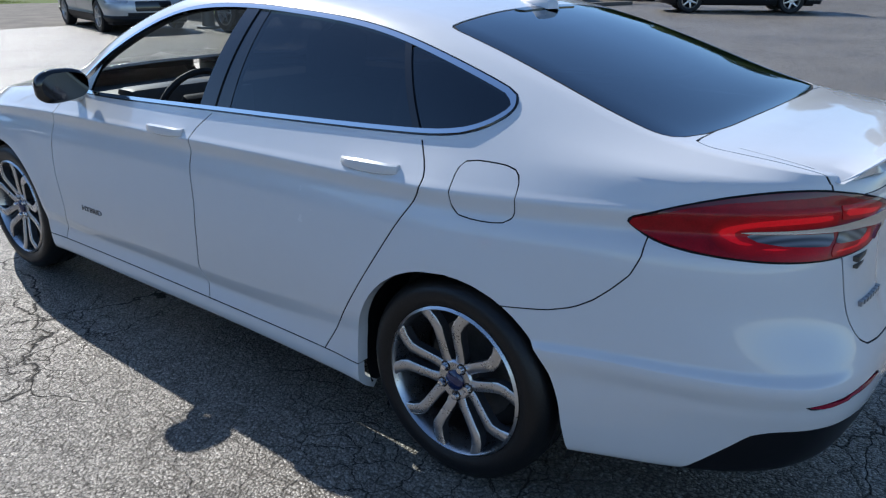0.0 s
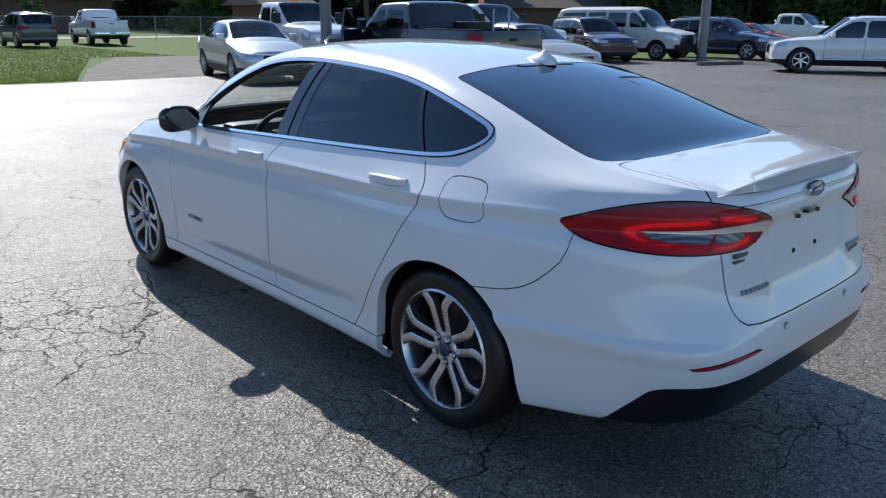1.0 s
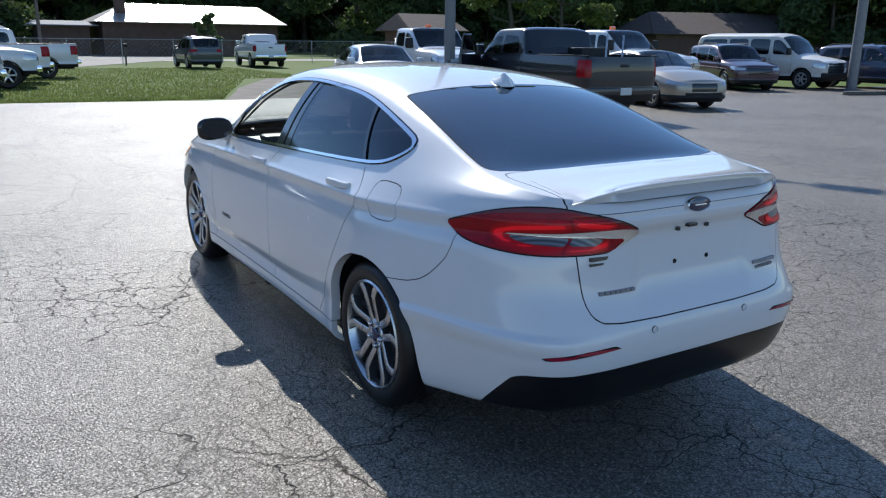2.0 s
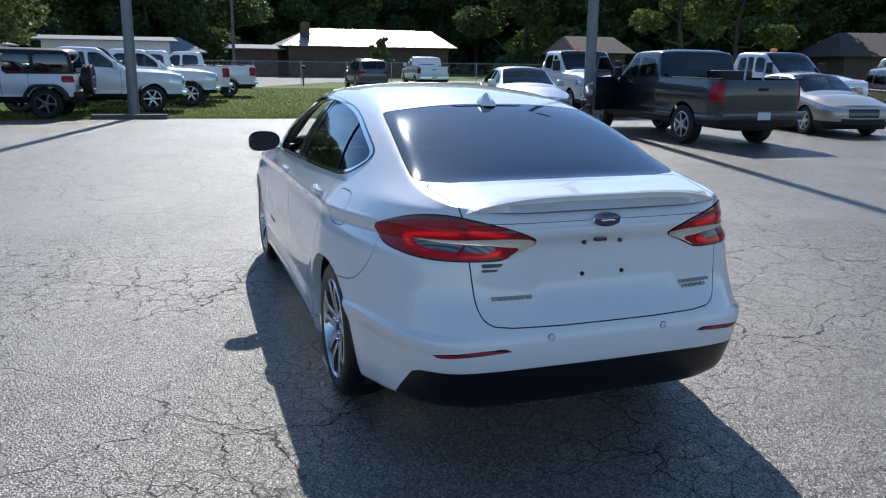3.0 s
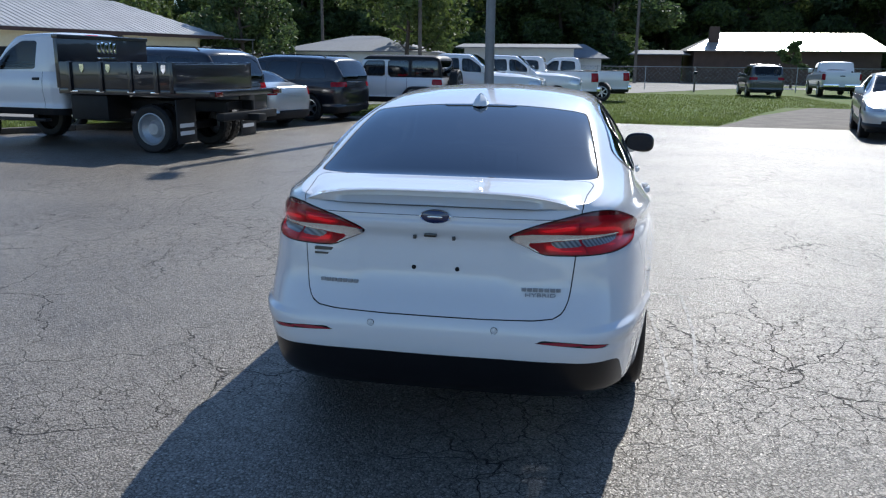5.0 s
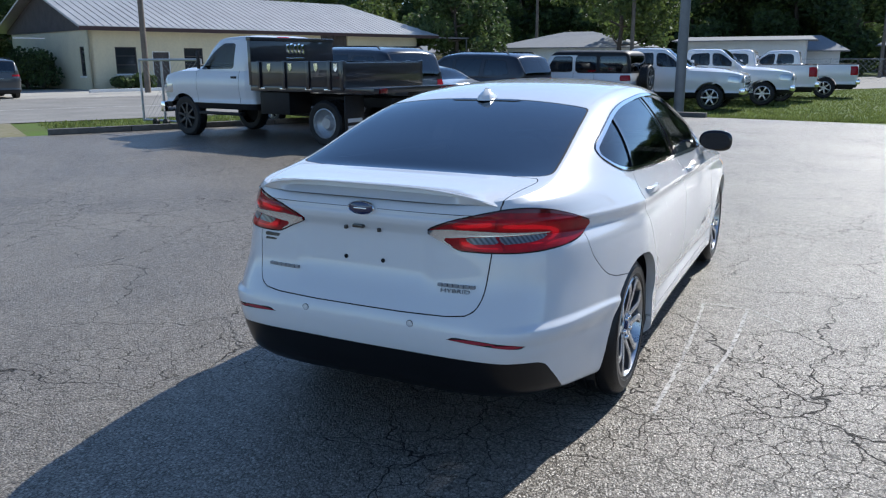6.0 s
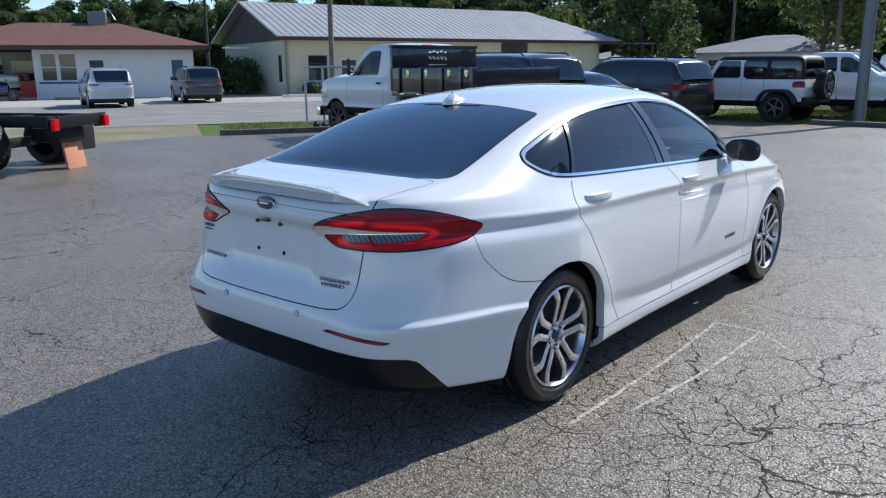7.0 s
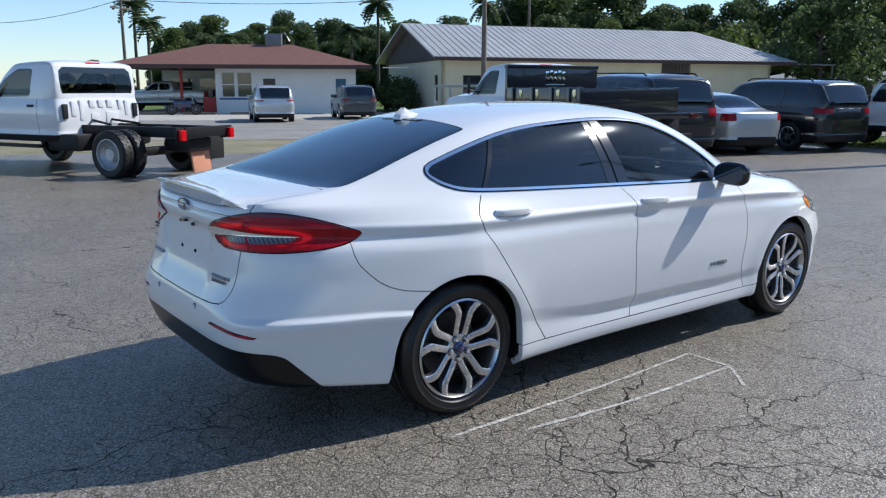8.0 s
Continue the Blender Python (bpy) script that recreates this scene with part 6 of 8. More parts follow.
def pickup(m, paint, label, group="parked pickup trucks", L=5.89, W=2.03, H=1.94, beacon=False, open_door=False, chrome=True, heavy=False):
    car = base("pickup_truck", m, label, "pickup truck", group)
    h, k = L / 2, H / 1.94
    cab_back = -0.72
    sh = Shell(L, W,
               [(-h, 1.33 * k), (cab_back, 1.34 * k), (0.9, 1.26 * k), (1.4, 1.22 * k), (h - 0.4, 1.16 * k), (h, 1.08 * k)],
               [(-h, 0.88), (cab_back - 0.12, 0.90), (cab_back - 0.02, 0.88), (cab_back + 0.15, 0.86), (0.5, 0.83), (1.15, 0.85), (1.45, 0.86), (h, 0.84)],
               [(-h, 1.34 * k), (cab_back - 0.14, 1.345 * k), (cab_back - 0.04, 1.40 * k), (cab_back + 0.07, 1.84 * k), (cab_back + 0.3, 1.89 * k), (0.45, 1.87 * k), (0.95, 1.53 * k), (1.35, 1.27 * k), (2.0, 1.23 * k), (h, 1.10 * k)],
               [(-h, 1.34 * k), (cab_back - 0.14, 1.35 * k), (cab_back - 0.04, 1.45 * k), (cab_back + 0.07, 1.87 * k), (cab_back + 0.3, 1.94 * k), (0.45, 1.92 * k), (0.95, 1.57 * k), (1.40, 1.33 * k), (2.0, 1.30 * k), (h, 1.13 * k)],
               low=0.42, sharp=7.0, cap=0.35, bed=(cab_back - 0.12, 0.50), tail_steep=0.02, crown=4.5)
    wheel = 0.40
    fa, ra = h - 0.97, -h + 1.22
    shell_body(car, sh, paint, ((fa, wheel), (ra, wheel)), wheel + 0.075,
               ([(1.0, 1.33 * k), (0.28, 1.36 * k), (0.24, 1.76 * k), (0.50, 1.75 * k), (0.8, 1.55 * k)], [(0.16, 1.36 * k), (cab_back + 0.22, 1.39 * k), (cab_back + 0.26, 1.74 * k), (0.12, 1.77 * k)]),
               (0.50, 1.28), (cab_back - 0.06, cab_back + 0.12, 1.46 * k, 1.80 * k, 0.66), ((1.12, 0.22, 0.55), (0.22, cab_back + 0.06, 0.55)), (0.86 * k, 1.06 * k), (0.92 * k, 1.27 * k), (0.68, 1.04, 0.62), tail_p=0.17)
    for y in (fa, ra):
        for s in (-1, 1):
            simple_wheel(car, s * (W / 2 - 0.14), y, s, wheel, width=0.27)
    mirrors(car, W / 2 - 0.05, 0.98, 1.30 * k, 0.24, 0.24 if not heavy else 0.34, paint if not heavy else BLACK_PLASTIC)
    cabin(car, W, -0.6, 1.25, 0.95, 1.28)
    part("frame", box_bm(-0.5, 0.5, -h + 0.15, h - 0.3, 0.34, 0.50, 0.03), FRAME_BLACK, car)
    bright = CHROME if chrome else paint
    part("rear_bumper", box_bm(-W * 0.46, W * 0.46, -h - 0.08, -h + 0.08, 0.56, 0.72, 0.03), bright, car)
    part("front_bumper", box_bm(-W * 0.48, W * 0.48, h - 0.12, h + 0.06, 0.50, 0.70, 0.05), bright, car)
    for i in range(3):
        z = (0.76 + 0.10 * i) * k
        part("grille_bar", box_bm(-W * 0.31, W * 0.31, h - 0.035, h + 0.012, z - 0.018, z + 0.018, 0.008), bright, car)
    part("tailgate_handle", box_bm(-0.12, 0.12, -h - 0.002, -h + 0.03, 1.12 * k, 1.18 * k, 0.008), BLACK_PLASTIC, car)
    for s in (-1, 1):
        part("bed_rail_cap", box_bm(s * W * 0.448 - 0.035, s * W * 0.448 + 0.035, -h + 0.06, cab_back - 0.16, 1.335 * k, 1.36 * k, 0.01), BLACK_PLASTIC, car)
    plate(car, -h - 0.085, 0.64, PLATE)
    if beacon:
        bm = bmesh.new()
        add_box(bm, -0.10, 0.10, -0.06, 0.06, 1.93 * k, 2.04 * k, 0.03)
        part("beacon", bm, material("orange beacon lens", (0.9, 0.16, 0.02), 0.25, coat=1.0), car, "orange roof beacon")
    if open_door:
        part("tool_box", box_bm(0.05, 0.84, cab_back - 0.75, cab_back - 0.22, 1.0, 1.50, 0.03), BLACK_PLASTIC, car, "black bed tool box")
        for x in (-0.25, 0.20):
            bm = bmesh.new()
            add_tube(bm, [(x, -h + 0.35, 0.95), (x + 0.38, -h + 0.75, 1.76)], 0.020, 8)
            part("rack_bar", bm, ALLOY, car, "slim bright bar leaning in the bed")
        d = new("open_door")
        d.parent = car
        d.matrix_basis = pose(-W / 2 + 0.02, 1.12, 0, 0, 0, -62)
        part("door_panel", box_bm(-0.045, 0.045, -0.92, 0, 0.55, 1.32 * k, 0.03), paint, d)
        bm = bmesh.new()
        add_tube(bm, [(0, -0.90, 1.30 * k), (0.06, -0.86, 1.76 * k), (0.06, -0.55, 1.76 * k), (0.0, -0.05, 1.33 * k)], 0.028, 6)
        part("door_frame", bm, paint, d)
        bm = bmesh.new()
        bm.faces.new([bm.verts.new(p) for p in ((0, -0.88, 1.31 * k), (0.055, -0.85, 1.74 * k), (0.055, -0.57, 1.74 * k), (0, -0.12, 1.36 * k))])
        part("door_glass", bm, GLASS_TINT, d)
    return car


def cargo_van(m, label):
    car = base("passenger_van", m, label, "van", "parked cars")
    L, W = 5.70, 2.0
    h = L / 2
    sh = Shell(L, W,
               [(-h, 1.22), (0.9, 1.20), (1.5, 1.14), (h - 0.25, 1.08), (h, 0.98)],
               [(-h, 0.82), (-h + 0.4, 0.86), (0.7, 0.85), (1.3, 0.86), (1.8, 0.84), (h, 0.82)],
               [(-h, 1.30), (-h + 0.10, 1.70), (-h + 0.25, 1.93), (-h + 0.6, 1.97), (0.6, 1.97), (1.0, 1.88), (1.5, 1.40), (1.8, 1.20), (2.2, 1.16), (h, 1.0)],
               [(-h, 1.32), (-h + 0.10, 1.75), (-h + 0.25, 2.02), (-h + 0.6, 2.07), (0.6, 2.07), (1.0, 1.98), (1.5, 1.48), (1.85, 1.25), (2.2, 1.20), (h, 1.02)], low=0.34, sharp=6.5, cap=0.4, tail_steep=0.02)
    fa, ra = h - 0.85, -h + 1.35
    shell_body(car, sh, PAINT_CREAM, ((fa, 0.37), (ra, 0.37)), 0.44,
               ([(1.45, 1.28), (0.75, 1.28), (0.72, 1.80), (0.95, 1.80), (1.2, 1.6)], [(0.55, 1.28), (-0.25, 1.28), (-0.25, 1.82), (0.55, 1.82)], [(-0.4, 1.28), (-1.2, 1.28), (-1.2, 1.82), (-0.4, 1.82)], [(-1.35, 1.28), (-h + 0.3, 1.28), (-h + 0.4, 1.80), (-1.35, 1.82)]),
               (1.02, 1.70), (-h, -h + 0.25, 1.36, 1.85, 0.75), ((1.55, 0.65, 0.45), (0.6, -0.32, 0.45)), (0.80, 1.0), (0.95, 1.35), (0.62, 1.0, 0.62), glass_mat=GLASS_TINT, tail_p=0.12)
    for y in (fa, ra):
        for s in (-1, 1):
            simple_wheel(car, s * (W / 2 - 0.14), y, s, 0.37, WHEEL_STEEL)
    mirrors(car, W / 2 - 0.06, 1.45, 1.26, 0.22, 0.26)
    cabin(car, W, -0.2, 1.7, 0.85, 1.2)
    part("front_bumper", box_bm(-0.95, 0.95, h - 0.1, h + 0.05, 0.45, 0.62, 0.04), BLACK_PLASTIC, car)
    part("floor_pan", box_bm(-0.8, 0.8, -h + 0.3, h - 0.3, 0.28, 0.40, 0.03), FRAME_BLACK, car)
    for i in range(4):
        part("grille_bar", box_bm(-0.58, 0.58, h - 0.03, h + 0.014, 0.66 + 0.09 * i, 0.70 + 0.09 * i, 0.008), GLOSS_BLACK, car)
    return car


def off_roader(m, label):
    car = base("off_road_suv", m, label, "suv", "parked cars")
    L, W = 4.25, 1.60
    h = L / 2
    sh = Shell(L, W,
               [(-h, 1.17), (0.3, 1.17), (0.75, 1.16), (1.2, 1.12), (h, 1.05)],
               [(-h, 0.93), (0.1, 0.92), (0.6, 0.93), (0.9, 0.90), (h, 0.70)],
               [(-h, 1.2), (-h + 0.06, 1.55), (-h + 0.12, 1.72), (-h + 0.3, 1.76), (0.25, 1.78), (0.42, 1.70), (0.70, 1.25), (0.80, 1.18), (1.4, 1.15), (h, 1.07)],
               [(-h, 1.2), (-h + 0.06, 1.58), (-h + 0.12, 1.78), (-h + 0.3, 1.83), (0.25, 1.85), (0.42, 1.76), (0.70, 1.29), (0.84, 1.20), (1.4, 1.18), (h, 1.09)], low=0.45, sharp=9.0, cap=0.2, tail_steep=0.02, crown=5.0)
    fa, ra, wheel = h - 0.62, -h + 0.72, 0.40
    shell_body(car, sh, PAINT_WHITE, ((fa, wheel), (ra, wheel)), wheel + 0.06,
               ([(0.55, 1.22), (-0.28, 1.22), (-0.28, 1.66), (0.30, 1.66)], [(-0.40, 1.22), (-1.05, 1.22), (-1.05, 1.66), (-0.40, 1.66)], [(-1.17, 1.22), (-h + 0.12, 1.22), (-h + 0.16, 1.66), (-1.17, 1.66)]),
               (0.44, 0.74), (-h, -h + 0.12, 1.24, 1.66, 0.62), ((0.62, -0.33, 0.55), (-0.33, -1.0, 0.55)), (0.85, 1.02), (0.95, 1.12), (0.75, 1.02, 0.55), roof_mat=BLACK_PLASTIC, roof_z=1.695, roof_from=-0.46, glass_mat=GLASS_TINT, tail_p=0.10)
    for y in (fa, ra):
        for s in (-1, 1):
            simple_wheel(car, s * (W / 2 + 0.02), y, s, wheel, ALLOY_DARK, width=0.26, spokes=5)
            bm = bmesh.new()
            rows = []
            for i in range(15):
                t = math.pi * (0.06 + 0.88 * i / 14)
                c, sn = math.cos(t), min(0.93, math.sin(t) * 1.08)
                r = wheel + 0.06
                rows.append([bm.verts.new((s * x, y + rr * c * 1.1, wheel + rr * sn)) for x, rr in ((W / 2 - 0.02, r + 0.09), (W / 2 + 0.16, r + 0.06), (W / 2 + 0.17, r), (W / 2 - 0.02, r))])
            for q, w in zip(rows, rows[1:]):
                for j in range(4):
                    bm.faces.new((q[j], q[(j + 1) % 4], w[(j + 1) % 4], w[j]))
            bmesh.ops.recalc_face_normals(bm, faces=bm.faces)
            part("fender_flare", bm, BLACK_PLASTIC, car, "black plastic fender flare")
    sp = simple_wheel(car, 0, 0, -1, 0.40, ALLOY_DARK, width=0.26, spokes=5)
    sp.name = "spare_wheel"
    sp.location, sp.rotation_euler = (0.10, -h - 0.20, 1.02), (0, 0, radians(90))
    part("rear_bumper", box_bm(-0.80, 0.80, -h - 0.14, -h + 0.05, 0.52, 0.70, 0.03), BLACK_PLASTIC, car)
    part("front_bumper", box_bm(-0.80, 0.80, h - 0.05, h + 0.22, 0.52, 0.70, 0.03), BLACK_PLASTIC, car)
    part("spare_carrier", box_bm(0.02, 0.18, -h - 0.12, -h, 0.8, 1.2, 0.01), BLACK_PLASTIC, car)
    mirrors(car, W / 2 - 0.02, 0.62, 1.2, 0.2, 0.18)
    cabin(car, W, -0.9, 0.7, 0.8, 1.15)
    part("frame", box_bm(-0.45, 0.45, -h, h, 0.40, 0.52, 0.03), FRAME_BLACK, car)
    return car


def truck_cab(car, y_front, paint, wheel=0.41, rim=WHEEL_STEEL, tall=1.0, long=1.0):
    """A regular cab with its bonnet, under an empty at y_front."""
    cab = new("cab")
    cab.parent = car
    cab.location, cab.scale = (0, y_front - 1.62 * long, 0), (1, long, tall)
    L, W = 3.24, 2.06
    h = L / 2
    sh = Shell(L, W,
               [(-h, 1.44), (-0.2, 1.44), (0.4, 1.44), (1.0, 1.42), (h, 1.28)],
               [(-h, 0.86), (-h + 0.2, 0.86), (-0.5, 0.84), (0.1, 0.84), (0.5, 0.86), (0.9, 0.82), (h, 0.76)],
               [(-h, 1.5), (-h + 0.06, 1.78), (-h + 0.10, 2.08), (-h + 0.3, 2.14), (-0.55, 2.11), (-0.2, 1.92), (0.20, 1.56), (0.38, 1.47), (0.9, 1.46), (h, 1.30)],
               [(-h, 1.5), (-h + 0.06, 1.82), (-h + 0.10, 2.11), (-h + 0.3, 2.18), (-0.55, 2.16), (-0.2, 1.97), (0.20, 1.62), (0.42, 1.54), (0.9, 1.52), (h, 1.34)], low=0.62, sharp=8.0, cap=0.25, tail_steep=0.02, crown=5.0)
    shell_body(cab, sh, paint, ((h - 0.78, wheel),), wheel + 0.10,
               ([(0.16, 1.48), (-0.95, 1.50), (-1.0, 2.0), (-0.60, 2.0), (-0.25, 1.82)],), (-0.52, 0.32), (-h, -h + 0.16, 1.56, 2.03, 0.80), ((0.30, -1.15, 0.68),), (0.95, 1.15), (3.0, 3.1), (0.8, 1.15, 0.6), glass_mat=GLASS_FAR)
    part("front_bumper", box_bm(-1.02, 1.02, h - 0.06, h + 0.10, 0.50, 0.74, 0.04), CHROME, cab)
    for s in (-1, 1):
        part("head_lamp", box_bm(s * 0.82 - 0.14, s * 0.82 + 0.14, h - 0.22, h - 0.02, 0.92, 1.14, 0.03), LENS_HEAD, cab)
        bm = bmesh.new()
        add_box(bm, s * 1.10 - 0.02, s * 1.10 + 0.22 * s + 0.02 if s > 0 else s * 1.10 + 0.02, 0.02, 0.12, 1.48, 1.86, 0.03)
        part("towing_mirror", bm, BLACK_PLASTIC, cab)
        bm = bmesh.new()
        add_tube(bm, [(s * 0.95, 0.12, 1.55), (s * 1.14, 0.08, 1.60)], 0.02, 6)
        part("mirror_arm", bm, BLACK_PLASTIC, cab)
        part("side_step", box_bm(s * 1.0 - 0.08, s * 1.0 + 0.08, -1.2, 0.2, 0.50, 0.56, 0.015), BLACK_PLASTIC, cab)
        part("door_handle", box_bm(s * 1.015 - 0.015, s * 1.015 + 0.015, -1.08, -0.90, 1.28, 1.33, 0.008), BLACK_PLASTIC, cab)
        part("grab_cover", box_bm(s * 0.80 - 0.05, s * 0.80 + 0.05, -h - 0.03, -h + 0.02, 1.06, 1.34, 0.015), BLACK_PLASTIC, cab)
        simple_wheel(car, s * 0.90, y_front - 0.78, s, wheel, rim, 0.24, 8)
    bm = bmesh.new()
    add_box(bm, -0.16, 0.16, -h + 0.12, -h + 0.18, 2.10, 2.15, 0.01)
    # shares the emissive red that paints the tail lamp glow
    part("high_stop_lamp", bm, LENS_GLOW, cab, "red high-level stop lamp")
    for x0, x1, z0, z1 in ((-0.66, -0.56, 1.10, 1.40), (-0.48, -0.40, 1.02, 1.42), (-0.26, -0.14, 1.26, 1.42), (-0.06, 0.06, 1.26, 1.42), (0.14, 0.26, 1.26, 1.42), (-0.24, -0.04, 0.98, 1.16), (0.10, 0.40, 0.92, 1.18), (0.40, 0.48, 1.22, 1.42), (0.56, 0.66, 1.10, 1.40)):
        part("cab_back_panel", box_bm(x0, x1, -h - 0.012, -h + 0.02, z0, z1, 0.012), paint, cab)
    cabin(cab, W, -1.3, 0.3, 1.0, 1.40)
    return cab


def frame_rails(car, y0, y1, z=0.78):
    for s in (-1, 1):
        part("frame_rail", box_bm(s * 0.42 - 0.04, s * 0.42 + 0.04, y0, y1, z - 0.09, z + 0.09, 0.01), FRAME_BLACK, car)
    n = int((y1 - y0) / 0.9)
    for i in range(n):
        y = y0 + 0.25 + i * 0.9
        part("cross_member", box_bm(-0.40, 0.40, y - 0.05, y + 0.05, z - 0.08, z + 0.07, 0.01), FRAME_BLACK, car)


def cab_chassis(m):
    car = base("chassis_truck", m, "white cab chassis truck with bare black frame and dual wheels", "truck")
    truck_cab(car, 3.35, PAINT_WHITE, tall=0.935)
    frame_rails(car, -2.40, 2.6)
    for s in (-1, 1):
        simple_wheel(car, s * 0.98, -1.22, s, 0.41, WHEEL_STEEL, 0.23, dual=True)
        part("tail_light", box_bm(s * 0.60 - 0.06, s * 0.60 + 0.06, -2.52, -2.44, 0.66, 0.84, 0.015), LENS_GLOW_STEPS[4], car, "red tail light on the frame end")
        part("lamp_bracket", box_bm(s * 0.55 - 0.14, s * 0.55 + 0.14, -2.44, -2.40, 0.66, 0.88, 0.008), FRAME_BLACK, car)
    part("rear_axle", box_bm(-0.8, 0.8, -1.30, -1.14, 0.33, 0.49, 0.05), FRAME_BLACK, car)
    part("fuel_tank", box_bm(-0.30, 0.30, -2.3, -1.75, 0.44, 0.68, 0.05), FRAME_BLACK, car)
    part("battery_box", box_bm(-0.92, -0.50, -0.3, 0.5, 0.42, 0.72, 0.04), FRAME_BLACK, car)
    part("air_tank", box_bm(0.50, 0.90, -0.2, 0.6, 0.45, 0.70, 0.08), FRAME_BLACK, car)
    part("end_plate", box_bm(-0.50, 0.50, -2.46, -2.40, 0.70, 0.88, 0.01), FRAME_BLACK, car)
    part("mud_flap", box_bm(0.70, 1.15, -1.82, -1.80, 0.22, 0.75, 0.004), RUBBER, car)
    for s in (-1, 1):
        bm = bmesh.new()
        add_tube(bm, [(s * 0.35, 1.2, 0.90), (s * 0.30, 0.6, 0.98), (s * 0.22, 0.1, 0.95), (s * 0.34, -0.5, 0.88)], 0.022, 8)
        part("hose", bm, FRAME_BLACK, car)
    return car


def stake_truck(m):
    car = base("dump_truck", m, "white cab truck with a black steel dump bed and headboard", "truck")
    truck_cab(car, 3.08, PAINT_WHITE, 0.42, STEEL_DARK, tall=0.955, long=0.90)
    frame_rails(car, -2.9, 2.5, 0.80)
    for s in (-1, 1):
        simple_wheel(car, s * 0.98, -1.78, s, 0.42, WHEEL_STEEL, 0.24, dual=True)
    part("rear_axle", box_bm(-0.8, 0.8, -1.86, -1.70, 0.34, 0.50, 0.05), FRAME_BLACK, car)
    bed = new("bed")
    bed.parent = car
    part("deck", box_bm(-1.20, 1.20, -3.08, 0.05, 1.00, 1.10, 0.01), PAINT_BLACK, bed, "black steel deck")
    part("headboard", box_bm(-1.20, 1.20, 0.0, 0.08, 1.10, 1.98, 0.01), PAINT_BLACK, bed, "black steel headboard")
    for s in (-1, 1):
        part("side_wall", box_bm(s * 1.17 - 0.03, s * 1.17 + 0.03, -2.40, 0.0, 1.10, 1.56, 0.01), PAINT_BLACK, bed, "black steel bed side")
        for y in (-0.22, -0.90, -1.52, -2.05, -2.36):
            part("stake", box_bm(s * 1.205 - 0.03, s * 1.205 + 0.03, y - 0.04, y + 0.04, 1.05, 1.57, 0.01), PAINT_BLACK, bed)
        for y in (-0.50, -1.06, -1.72, -2.20):
            bm = bmesh.new()
            add_prism(bm, [(-0.045, 0.07), (0.045, 0.07), (0.045, -0.02), (0.0, -0.08), (-0.045, -0.02)], 0, 0.014, lambda a, z, hh: Vector((s * (1.20 + hh), y + a, 1.45 + z)))
            bmesh.ops.recalc_face_normals(bm, faces=bm.faces)
            part("latch", bm, CHROME, bed, "bright shield-shaped latch plate", smooth=False)
            part("marker", box_bm(s * 1.21 - 0.012, s * 1.21 + 0.012, y + 0.12, y + 0.28, 1.035, 1.065, 0.004), CHROME, bed)
        part("mud_flap", box_bm(s * 0.98 - 0.27, s * 0.98 + 0.27, -2.44, -2.42, 0.20, 0.95, 0.004), RUBBER, car, "black rubber mud flap")
        for i in range(2):
            part("flap_bar", box_bm(s * 0.98 - 0.2, s * 0.98 + 0.2, -2.445, -2.44, 0.34 + 0.13 * i, 0.41 + 0.13 * i, 0.0), PAINT_WHITE, car)
        part("tail_light", box_bm(s * 0.95 - 0.10, s * 0.95 + 0.10, -3.11, -3.07, 1.0, 1.08, 0.01), LENS_DARK, bed)
    part("box_back", box_bm(-1.17, 1.17, -2.40, -2.34, 1.10, 1.54, 0.01), PAINT_BLACK, bed, "black steel box end")
    part("hitch", box_bm(-0.12, 0.12, -3.35, -2.85, 0.55, 0.68, 0.02), FRAME_BLACK, car)
    part("rear_step", box_bm(-0.9, 0.9, -3.13, -2.98, 0.58, 0.72, 0.02), FRAME_BLACK, car)
    # a pale maker's panel on the headboard: plain shapes
    for i in range(5):
        part("panel_mark", box_bm(-0.22 + 0.11 * i, -0.14 + 0.11 * i, -0.012, 0.004, 1.70, 1.90 + 0.02 * (i % 2), 0.002), CHROME, bed)
    part("panel_mark", box_bm(-0.22, 0.30, -0.010, 0.004, 1.60, 1.635, 0.002), CHROME, bed)
    part("headboard_frame", box_bm(-1.21, 1.21, -0.03, 0.10, 1.96, 2.03, 0.01), PAINT_BLACK, bed)
    part("tool_box", box_bm(-1.10, -0.5, -0.9, -0.1, 0.55, 0.98, 0.02), FRAME_BLACK, car)
    return car


def facing(x, y, d, z=0.0):
    return pose(x, y, z, 0, 0, math.degrees(math.atan2(-d[0], d[1])))


pickup(facing(9.65, 10.62, (0.046, 0.999)), PAINT_BLACK, "black crew-cab pickup truck with an open front door", "pickup trucks by the fence", open_door=True, chrome=False)
saloon(facing(8.07, 15.88, (-0.228, -0.974)) @ Matrix.Scale(1.04, 4), PAINT_SILVER, "silver four-door sedan parked at the lot edge")
saloon(facing(14.22, 11.45, (-0.211, -0.977)), PAINT_BEIGE, "beige four-door sedan parked beside a black pickup")
off_roader(facing(-5.88, 19.31, (-0.995, 0.10)), "white off-road suv with black hard top and spare wheel")
pickup(facing(-3.9, 22.0, (1, -0.03)), PAINT_WHITE, "white crew-cab pickup with chrome grille on the grass", "white pickups in a row")
pickup(facing(-2.7, 25.5, (1, 0)), PAINT_WHITE, "white crew-cab pickup with chrome grille on the grass", "white pickups in a row")
pickup(facing(-2.05, 28.5, (-1, 0)), PAINT_WHITE, "white crew-cab pickup parked tail to the lawn", "white pickups in a row")
